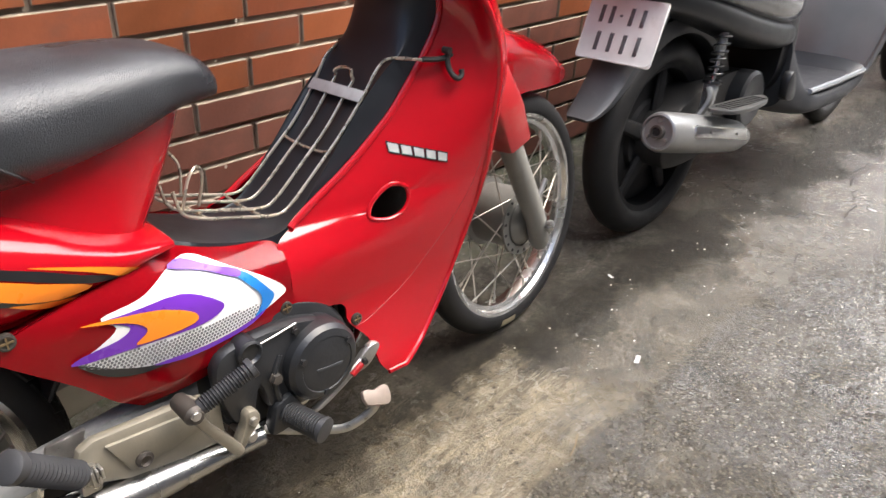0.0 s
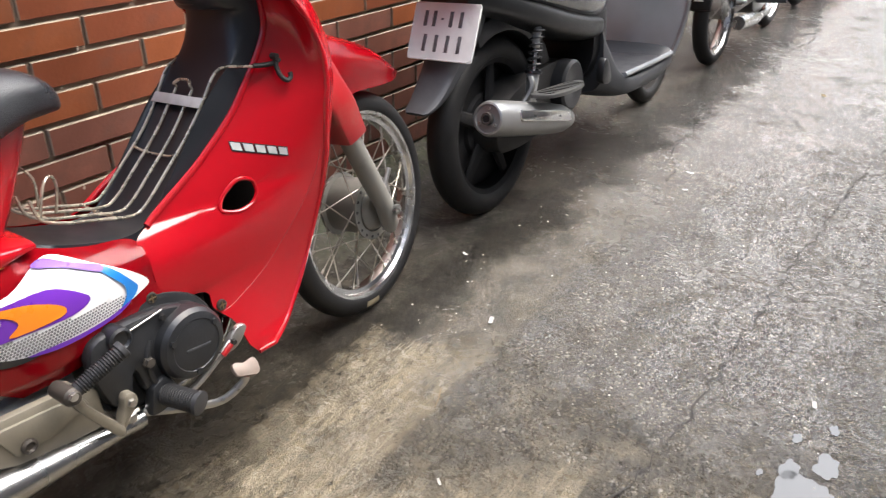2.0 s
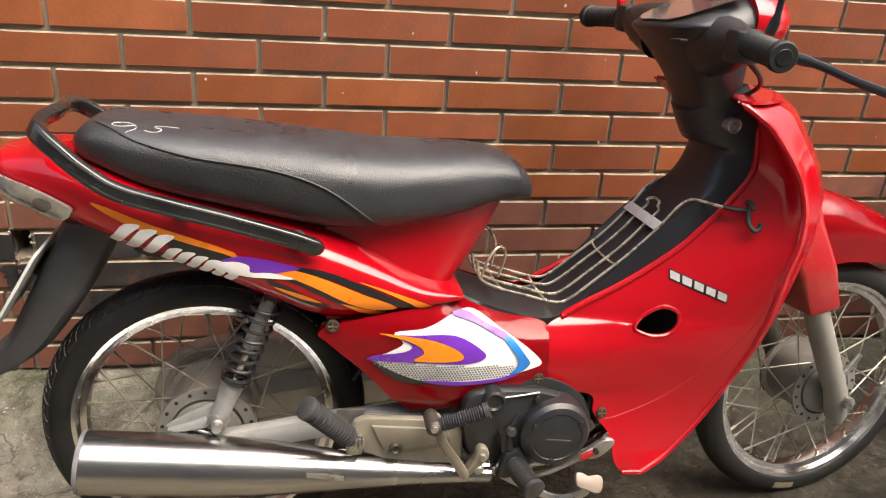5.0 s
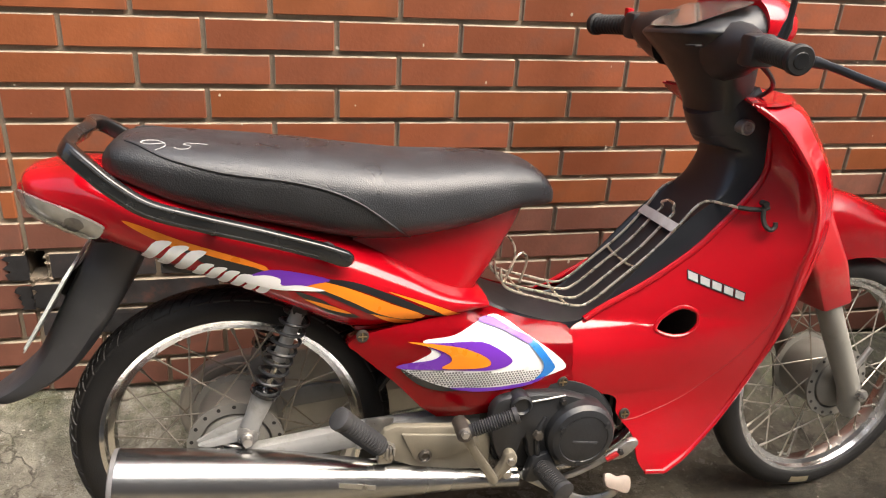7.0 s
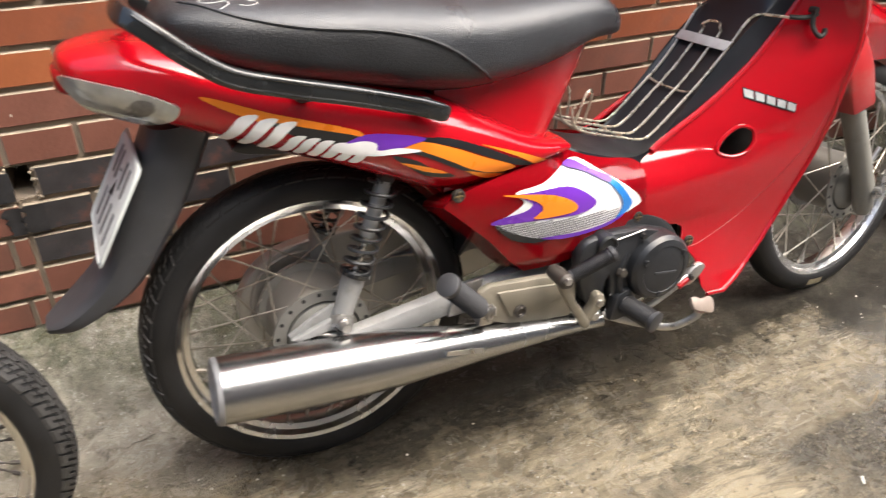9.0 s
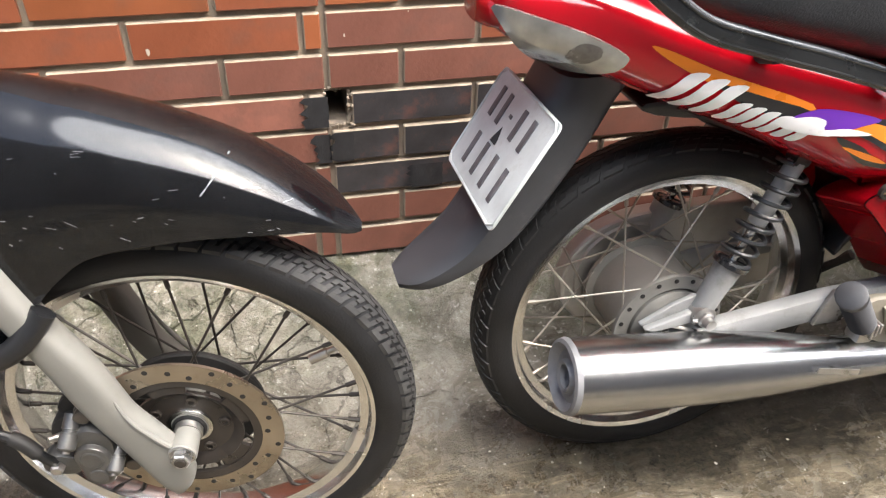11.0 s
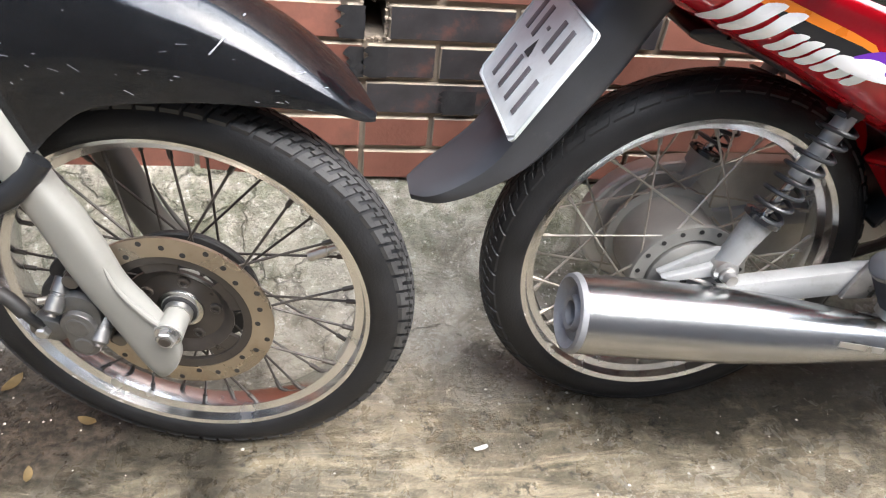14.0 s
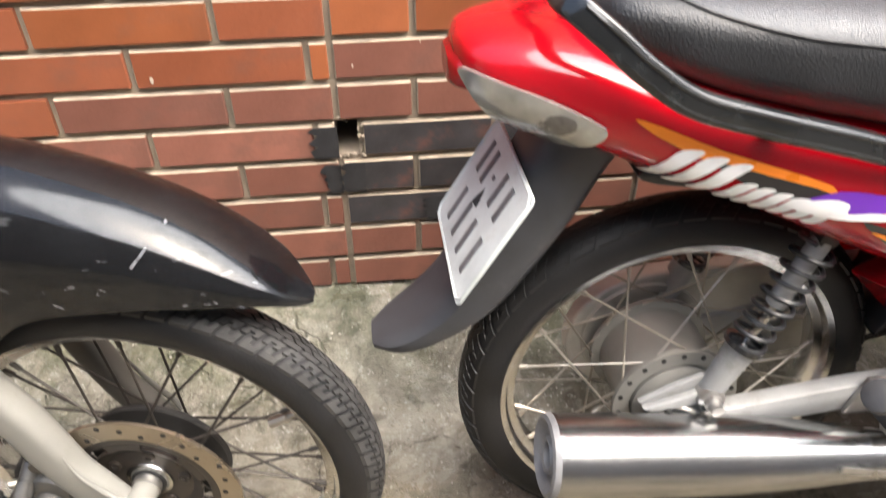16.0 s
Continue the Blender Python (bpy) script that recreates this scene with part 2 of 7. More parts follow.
ORANGE_STICKER = material("orange_sticker", (0.80, 0.22, 0.012), 0.3, vary=0.05, coat=0.3)
PURPLE_STICKER = material("purple_sticker", (0.13, 0.025, 0.36), 0.3, vary=0.05, coat=0.3)
BLUE_STICKER = material("blue_sticker", (0.02, 0.18, 0.55), 0.3, vary=0.05, coat=0.3)
DOT_GREY = material("grey_sticker_print", (0.13, 0.13, 0.14), 0.3, vary=0.1, coat=0.3)
BLACK_STICKER = material("black_sticker", (0.012, 0.012, 0.014), 0.3, vary=0.1, coat=0.3)
PLATE_WHITE = material("white_plate_paint", (0.50, 0.53, 0.515), 0.5, vary=0.16, scale=22, bump=0.25, bump_scale=90, dirt=(0.30, 0.285, 0.24), dirt_amount=0.25, dirt_scale=22)
PLATE_INK = material("plate_ink", (0.10, 0.10, 0.105), 0.5, vary=0.3, scale=60)
CHALK = material("chalk", (0.45, 0.45, 0.44), 0.9, vary=0.3, scale=300)
MORTAR = material("grey_mortar", (0.27, 0.22, 0.165), 0.85, vary=0.25, scale=9, bump=0.6, bump_scale=160, dirt=(0.09, 0.08, 0.07), dirt_amount=0.25)
MORTAR_LIP = material("pale_mortar_lip", (0.29, 0.235, 0.175), 0.85, vary=0.3, scale=30, bump=0.4, bump_scale=200)
BRICK = material("terracotta_brick", (0.215, 0.066, 0.031), 0.34, vary=0.16, scale=7, bump=0.25, bump_scale=120, spec=0.6, dirt=(0.135, 0.068, 0.05), dirt_amount=0.38, dirt_scale=5, by_object=0.20)
BRICK_ORANGE = material("orange_terracotta_brick", (0.25, 0.078, 0.030), 0.36, vary=0.18, scale=9, bump=0.25, bump_scale=120, spec=0.6, dirt=(0.16, 0.075, 0.05), dirt_amount=0.3, dirt_scale=6, by_object=0.16)
# lower courses: dusty bricks, the dimmer light near the ground put in colour
BRICK_SHADED = material("shaded_dusty_brick", (0.185, 0.075, 0.052), 0.5, vary=0.2, scale=8, bump=0.3, bump_scale=130, spec=0.4, dirt=(0.115, 0.062, 0.048), dirt_amount=0.4, dirt_scale=6, by_object=0.20)
BRICK_SOOT = material("tar_stained_brick", (0.030, 0.028, 0.030), 0.4, vary=0.4, scale=18, bump=0.35, bump_scale=140, dirt=(0.17, 0.068, 0.046), dirt_amount=0.26, dirt_scale=16, by_object=0.35)
PLASTER = material("weathered_plaster", (0.24, 0.225, 0.20), 0.8, vary=0.15, scale=3, bump=0.3, bump_scale=60)
SCRATCH = material("scratched_paint", (0.22, 0.22, 0.23), 0.5, vary=0.3, scale=90)
LEAF = material("dry_leaf", (0.20, 0.14, 0.07), 0.7, vary=0.3)
PAPER = material("paper_scrap", (0.70, 0.69, 0.65), 0.8, vary=0.05)


def clear_lens(name, base, trans, rough):
    m = material(name, base, rough, vary=0.05, bump=0.3, bump_scale=90)
    m.node_tree.nodes["Principled BSDF"].inputs["Transmission Weight"].default_value = trans
    return m


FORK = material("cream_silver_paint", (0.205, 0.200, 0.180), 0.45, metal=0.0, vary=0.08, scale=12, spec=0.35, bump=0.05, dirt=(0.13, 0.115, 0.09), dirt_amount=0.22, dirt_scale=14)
# darker tone for the fork legs on the wall side
FORK_DARKER = material("darker_silver_paint", (0.115, 0.106, 0.09), 0.5, metal=0.2, vary=0.15, scale=14, dirt=(0.09, 0.075, 0.055), dirt_amount=0.3)
PALE_METAL = material("pale_silver_foil", (0.52, 0.53, 0.53), 0.4, metal=0.3, vary=0.1, scale=60)
DISC_STEEL = material("rusted_disc_steel", (0.32, 0.275, 0.215), 0.28, metal=0.9, vary=0.28, scale=9, rough_vary=0.3, dirt=(0.22, 0.13, 0.07), dirt_amount=0.2, dirt_scale=20)
WHEEL_BLACK = material("dull_black_wheel_paint", (0.011, 0.011, 0.012), 0.7, vary=0.3, scale=14, spec=0.25, dirt=(0.04, 0.036, 0.03), dirt_amount=0.25, dirt_scale=12)
PLATE_CLEAN = material("clean_plate_paint", (0.72, 0.735, 0.71), 0.42, vary=0.08, scale=20, bump=0.1, bump_scale=90, dirt=(0.42, 0.40, 0.34), dirt_amount=0.12, dirt_scale=18)
BRASS = material("tarnished_brass", (0.22, 0.16, 0.085), 0.45, metal=0.6, vary=0.2, scale=60)
DARK_STEEL = material("dark_blued_steel", (0.115, 0.104, 0.092), 0.4, metal=0.6, vary=0.25, scale=25, dirt=(0.12, 0.09, 0.06), dirt_amount=0.2)
DISC_INNER = material("dark_worn_disc_steel", (0.048, 0.042, 0.037), 0.36, metal=0.5, vary=0.3, scale=22, rough_vary=0.4, dirt=(0.10, 0.075, 0.05), dirt_amount=0.2, dirt_scale=16)
CALIPER = material("grey_cast_alloy", (0.115, 0.114, 0.11), 0.33, metal=0.6, vary=0.15, scale=30, bump=0.2, bump_scale=300, dirt=(0.09, 0.08, 0.065), dirt_amount=0.3, dirt_scale=25)
RUBBER_TREAD = material("dusty_tread_rubber", (0.040, 0.039, 0.038), 0.55, vary=0.25, scale=25, bump=0.1, spec=0.3, dirt=(0.085, 0.080, 0.070), dirt_amount=0.2, dirt_scale=14)
SWING = material("grey_alloy_paint", (0.27, 0.272, 0.268), 0.45, metal=0.1, vary=0.12, scale=16, spec=0.4, bump=0.1, bump_scale=250, dirt=(0.10, 0.092, 0.075), dirt_amount=0.25, dirt_scale=18)
HUB = material("dull_cast_hub", (0.20, 0.195, 0.178), 0.5, metal=0.25, vary=0.12, scale=20, spec=0.4, bump=0.12, bump_scale=250, dirt=(0.13, 0.115, 0.09), dirt_amount=0.3)
RIM = material("chromed_rim", (0.64, 0.64, 0.635), 0.22, metal=1.0, vary=0.1, scale=14, rough_vary=0.6, dirt=(0.17, 0.135, 0.09), dirt_amount=0.12, dirt_scale=12)
INNER = material("satin_black_plastic", (0.015, 0.0175, 0.022), 0.36, vary=0.2, scale=14, spec=0.45, bump=0.06, bump_scale=500, dirt=(0.05, 0.05, 0.05), dirt_amount=0.12, dirt_scale=10)
LENS = material("clear_lens_over_reflector", (0.33, 0.33, 0.31), 0.2, metal=0.6, vary=0.35, scale=30, bump=0.2, bump_scale=70, coat=1.0)
LENS_RED = clear_lens("red_lens", (0.30, 0.004, 0.008), 0.2, 0.12)


def wet_concrete(name, light_dark):
    m = bpy.data.materials.new(name)
    m.use_nodes = True
    nt = m.node_tree
    n, l = nt.nodes, nt.links
    b = n["Principled BSDF"]
    co = n.new("ShaderNodeTexCoord")

    def noisy(scale, detail=6, rough=0.6, dist=0.0):
        t = n.new("ShaderNodeTexNoise")
        t.inputs["Scale"].default_value, t.inputs["Detail"].default_value = scale, detail
        t.inputs["Roughness"].default_value, t.inputs["Distortion"].default_value = rough, dist
        l.new(co.outputs["Object"], t.inputs["Vector"])
        return t.outputs["Fac"]

    def ranged(value, a, c, lo=0.0, hi=1.0):
        r = n.new("ShaderNodeMapRange")
        for key, x in (("From Min", a), ("From Max", c), ("To Min", lo), ("To Max", hi)):
            r.inputs[key].default_value = x
        l.new(value, r.inputs["Value"])
        return r.outputs["Result"]

    def mixed(f, a, c, blend="MIX"):
        x = n.new("ShaderNodeMix")
        x.data_type, x.blend_type = "RGBA", blend
        if isinstance(f, float):
            x.inputs["Factor"].default_value = f
        else:
            l.new(f, x.inputs["Factor"])
        for key, y in (("A", a), ("B", c)):
            if isinstance(y, tuple):
                x.inputs[key].default_value = (*y, 1)
            else:
                l.new(y, x.inputs[key])
        return x.outputs["Result"]

    def maths(op, a, c):
        x = n.new("ShaderNodeMath")
        x.operation = op
        for i, y in enumerate((a, c)):
            if isinstance(y, float):
                x.inputs[i].default_value = y
            else:
                l.new(y, x.inputs[i])
        return x.outputs["Value"]

    sep = n.new("ShaderNodeSeparateXYZ")
    l.new(co.outputs["Object"], sep.inputs["Vector"])
    # trowel streaks run along the alley
    stretch = n.new("ShaderNodeMapping")
    stretch.inputs["Scale"].default_value = (0.22, 1.0, 1.0)
    stretch.inputs["Rotation"].default_value = (0, 0, radians(14))
    l.new(co.outputs["Object"], stretch.inputs["Vector"])

    def streaky(scale, detail=6, rough=0.65, dist=0.0):
        t = n.new("ShaderNodeTexNoise")
        t.inputs["Scale"].default_value, t.inputs["Detail"].default_value = scale, detail
        t.inputs["Roughness"].default_value, t.inputs["Distortion"].default_value = rough, dist
        l.new(stretch.outputs["Vector"], t.inputs["Vector"])
        return t.outputs["Fac"]

    def shift_x():
        return maths("ADD", sep.outputs["X"], ranged(wide, 0.2, 0.8, -0.3, 0.3))

    X, Y = sep.outputs["X"], sep.outputs["Y"]
    grit, fine, blotch, wide = noisy(60, 8, 0.75), noisy(190, 4, 0.7), noisy(9, 8, 0.7, 0.8), noisy(1.6, 5, 0.6, 0.4)
    ragged = noisy(4, 6, 0.65)
    trowel = streaky(26, 7, 0.7, 1.2)
    vein = maths("ABSOLUTE", maths("SUBTRACT", streaky(13, 6, 0.6, 2.2), 0.5), 0.0)
    rag = maths("ADD", Y, ranged(ragged, 0.25, 0.75, -0.12, 0.12))
    # sandy trowelled concrete
    base = mixed(ranged(blotch, 0.36, 0.62), light_dark[0], light_dark[1])
    base = mixed(ranged(trowel, 0.46, 0.60, 0.0, 0.9), base, light_dark[2])
    base = mixed(ranged(wide, 0.44, 0.60, 0.0, 0.55), base, light_dark[3])
    base = mixed(ranged(grit, 0.56, 0.66, 0.0, 0.8), base, (0.33, 0.30, 0.245))
    base = mixed(ranged(noisy(38, 7, 0.75), 0.55, 0.64, 0.0, 0.85), base, (0.030, 0.025, 0.017))
    base = mixed(maths("MULTIPLY", ranged(vein, 0.0, 0.022, 0.75, 0.0), ranged(noisy(3, 5, 0.6), 0.47, 0.58)), base, (0.36, 0.315, 0.235))
    # smooth grey cement farther along, darker where water stands
    far = ranged(maths("ADD", X, ranged(ragged, 0.25, 0.75, -0.30, 0.30)), 0.95, 1.35)
    cement = mixed(ranged(blotch, 0.34, 0.66), (0.046, 0.039, 0.028), (0.100, 0.087, 0.066))
    cement = mixed(ranged(wide, 0.42, 0.58, 0.0, 0.75), cement, (0.052, 0.044, 0.032))
    cement = mixed(ranged(noisy(22, 8, 0.75), 0.52, 0.66, 0.0, 0.7), cement, (0.145, 0.128, 0.098))
    cement = mixed(maths("MULTIPLY", ranged(vein, 0.0, 0.016, 0.7, 0.0), ranged(noisy(3, 5, 0.6), 0.47, 0.58)), cement, (0.34, 0.315, 0.26))
    base = mixed(far, base, cement)
    # worn, pebbly wheel lane
    line = maths("ADD", maths("ADD", Y, ranged(noisy(11, 6, 0.7), 0.25, 0.75, -0.022, 0.022)), maths("MULTIPLY", maths("MAXIMUM", maths("SUBTRACT", X, 1.85), 0.0), 0.30))
    lane = maths("MULTIPLY", ranged(line, -0.806, -0.822), ranged(maths("ADD", X, maths("ADD", ranged(wide, 0.2, 0.8, -0.5, 0.5), ranged(ragged, 0.25, 0.75, -0.3, 0.3))), 0.55, 1.0))
    lane = maths("MULTIPLY", lane, ranged(maths("ADD", X, ranged(ragged, 0.25, 0.75, -0.5, 0.5)), 3.6, 2.6, 0.35, 1.0))
    cells = n.new("ShaderNodeTexVoronoi")
    cells.inputs["Scale"].default_value = 105
    l.new(co.outputs["Object"], cells.inputs["Vector"])
    stone = n.new("ShaderNodeSeparateColor")
    l.new(cells.outputs["Color"], stone.inputs["Color"])
    pebbles = mixed(ranged(stone.outputs["Red"], 0.2, 0.95), (0.030, 0.026, 0.019), (0.155, 0.137, 0.105))
    pebbles = mixed(ranged(cells.outputs["Distance"], 0.32, 0.60), pebbles, (0.045, 0.040, 0.032))
    pebbles = mixed(ranged(blotch, 0.40, 0.60, 0.0, 0.55), pebbles, (0.125, 0.110, 0.083))
    base = mixed(maths("MULTIPLY", lane, 0.9), base, pebbles)
    # a smooth, dark brown damp bay of newer cement beside the front wheel
    bay = maths("MULTIPLY", ranged(line, -0.822, -0.806), maths("MULTIPLY", ranged(maths("ADD", X, ranged(ragged, 0.25, 0.75, -0.06, 0.06)), 2.9, 1.9), ranged(maths("ADD", X, ranged(ragged, 0.25, 0.75, -0.2, 0.2)), 1.10, 1.22)))
    base = mixed(maths("MULTIPLY", bay, 0.9), base, mixed(ranged(blotch, 0.36, 0.64), (0.048, 0.039, 0.025), (0.105, 0.088, 0.060)))
    # a damp strip with a ragged edge, the motorcycles' shade painted into its colour
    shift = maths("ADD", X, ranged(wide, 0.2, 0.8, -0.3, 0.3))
    # the second run darkens the floor as the black motorcycle's shadow would
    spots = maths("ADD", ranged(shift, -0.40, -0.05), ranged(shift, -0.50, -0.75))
    damp_shade = maths("MULTIPLY", ranged(maths("ADD", rag, maths("ADD", ranged(X, 1.0, 1.7, 0.0, 0.07), ranged(X, 2.5, 3.4, 0.0, 0.08))), -0.63, -0.52), spots)
    base = mixed(maths("MULTIPLY", damp_shade, 0.86), base, mixed(ranged(grit, 0.45, 0.62), (0.006, 0.0055, 0.0045), (0.022, 0.019, 0.014)))
    # paler dry concrete under the wall, with moss and flaking cement skin
    edge = maths("ADD", Y, ranged(noisy(3, 5, 0.6), 0.2, 0.8, -0.12, 0.12))
    near_wall = maths("MULTIPLY", ranged(edge, -0.50, -0.34, 0.0, 0.85), ranged(X, 0.1, -0.2, 0.25, 1.0))
    base = mixed(near_wall, base, mixed(ranged(blotch, 0.38, 0.62), (0.165, 0.152, 0.118), (0.46, 0.435, 0.36)))
    base = mixed(maths("MULTIPLY", near_wall, ranged(noisy(75, 6, 0.7), 0.58, 0.66)), base, (0.62, 0.60, 0.54))
    base = mixed(maths("MULTIPLY", near_wall, ranged(noisy(26, 8, 0.8, 0.6), 0.55, 0.63, 0.0, 0.7)), base, (0.060, 0.054, 0.041))
    flakes = n.new("ShaderNodeTexVoronoi")
    flakes.feature = "DISTANCE_TO_EDGE"
    flakes.inputs["Scale"].default_value = 9
    warp = n.new("ShaderNodeMix")
    warp.data_type = "RGBA"
    warp.inputs["Factor"].default_value = 0.12
    stir = n.new("ShaderNodeTexNoise")
    stir.inputs["Scale"].default_value, stir.inputs["Detail"].default_value = 14, 6
    l.new(co.outputs["Object"], stir.inputs["Vector"])
    l.new(co.outputs["Object"], warp.inputs["A"])
    l.new(stir.outputs["Color"], warp.inputs["B"])
    l.new(warp.outputs["Result"], flakes.inputs["Vector"])
    skin_edge = maths("MULTIPLY", ranged(flakes.outputs["Distance"], 0.0, 0.035, 1.0, 0.0), maths("MULTIPLY", near_wall, ranged(ragged, 0.44, 0.56)))
    base = mixed(maths("MULTIPLY", skin_edge, 0.85), base, (0.035, 0.031, 0.024))
    moss = maths("MULTIPLY", ranged(edge, -0.28, -0.08), ranged(noisy(12, 7, 0.75), 0.42, 0.56))
    base = mixed(maths("MULTIPLY", moss, 0.6), base, mixed(ranged(grit, 0.42, 0.60), (0.045, 0.058, 0.026), (0.125, 0.135, 0.075)))
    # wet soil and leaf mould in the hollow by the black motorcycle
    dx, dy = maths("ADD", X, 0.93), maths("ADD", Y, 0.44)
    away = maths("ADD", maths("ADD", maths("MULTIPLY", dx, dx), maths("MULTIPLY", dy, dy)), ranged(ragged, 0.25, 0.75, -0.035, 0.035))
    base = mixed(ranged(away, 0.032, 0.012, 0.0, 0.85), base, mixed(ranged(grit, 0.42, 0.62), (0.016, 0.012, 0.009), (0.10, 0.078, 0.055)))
    l.new(base, b.inputs["Base Color"])
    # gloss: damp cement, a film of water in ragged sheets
    wet = maths("ADD", ranged(wide, 0.40, 0.60), maths("ADD", maths("MULTIPLY", far, 0.55), maths("MULTIPLY", damp_shade, 0.3)))
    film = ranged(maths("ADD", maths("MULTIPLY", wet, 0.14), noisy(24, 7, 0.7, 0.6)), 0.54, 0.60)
    l.new(maths("ADD", ranged(wet, 0.0, 1.2, 0.46, 0.26), maths("MULTIPLY", film, -0.14)), b.inputs["Roughness"])
    l.new(ranged(damp_shade, 0.0, 1.0, 0.75, 0.25), b.inputs["Specular IOR Level"])
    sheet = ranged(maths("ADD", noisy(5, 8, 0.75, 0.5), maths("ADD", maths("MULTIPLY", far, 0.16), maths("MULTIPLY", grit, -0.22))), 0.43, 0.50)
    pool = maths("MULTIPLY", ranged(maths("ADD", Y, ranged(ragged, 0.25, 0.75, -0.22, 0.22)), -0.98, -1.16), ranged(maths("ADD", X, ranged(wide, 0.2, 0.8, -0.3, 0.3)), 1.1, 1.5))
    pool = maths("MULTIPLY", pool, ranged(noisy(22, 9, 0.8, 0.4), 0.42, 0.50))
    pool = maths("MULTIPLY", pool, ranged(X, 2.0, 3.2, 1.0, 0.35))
    coat = maths("MULTIPLY", maths("MULTIPLY", sheet, maths("SUBTRACT", ranged(far, 0.0, 1.0, 0.3, 1.0), maths("MULTIPLY", bay, 0.45))), ranged(damp_shade, 0.0, 1.0, 1.0, 0.08))
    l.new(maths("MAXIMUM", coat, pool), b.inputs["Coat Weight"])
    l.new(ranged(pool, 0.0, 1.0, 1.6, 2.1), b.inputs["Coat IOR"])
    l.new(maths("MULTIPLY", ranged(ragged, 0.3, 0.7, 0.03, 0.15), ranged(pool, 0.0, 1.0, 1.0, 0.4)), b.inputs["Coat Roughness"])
    round_top = ranged(cells.outputs["Distance"], 0.05, 0.60, 1.0, 0.0)
    pebble = maths("MULTIPLY", round_top, maths("MULTIPLY", lane, ranged(blotch, 0.35, 0.6, 0.45, 1.0)))
    sheen = n.new("ShaderNodeBump")
    sheen.inputs["Strength"].default_value, sheen.inputs["Distance"].default_value = 0.85, 0.010
    l.new(maths("ADD", maths("MULTIPLY", noisy(30, 5, 0.6), 0.7), maths("ADD", maths("MULTIPLY", grit, 0.7), maths("MULTIPLY", pebble, 0.75))), sheen.inputs["Height"])
    l.new(sheen.outputs["Normal"], b.inputs["Coat Normal"])
    rough_part = maths("ADD", maths("MULTIPLY", fine, 0.55), maths("ADD", maths("MULTIPLY", grit, 1.1), maths("MULTIPLY", trowel, 0.45)))
    height = maths("ADD", maths("MULTIPLY", rough_part, ranged(far, 0.0, 1.0, 0.9, 0.55)), maths("ADD", maths("MULTIPLY", blotch, 0.8), maths("ADD", maths("MULTIPLY", pebble, 0.7), maths("MULTIPLY", skin_edge, -0.6))))
    bn = n.new("ShaderNodeBump")
    bn.inputs["Strength"].default_value, bn.inputs["Distance"].default_value = 0.9, 0.013
    l.new(height, bn.inputs["Height"])
    l.new(bn.outputs["Normal"], b.inputs["Normal"])
    return m


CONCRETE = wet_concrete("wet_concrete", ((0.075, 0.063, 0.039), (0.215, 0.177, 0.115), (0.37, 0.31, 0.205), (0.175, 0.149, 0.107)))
CRACK = material("crack_dirt", (0.022, 0.019, 0.015), 0.8, vary=0.3)
WATER = material("puddle_water", (0.03, 0.03, 0.03), 0.03, vary=0.0, rough_vary=0.0)

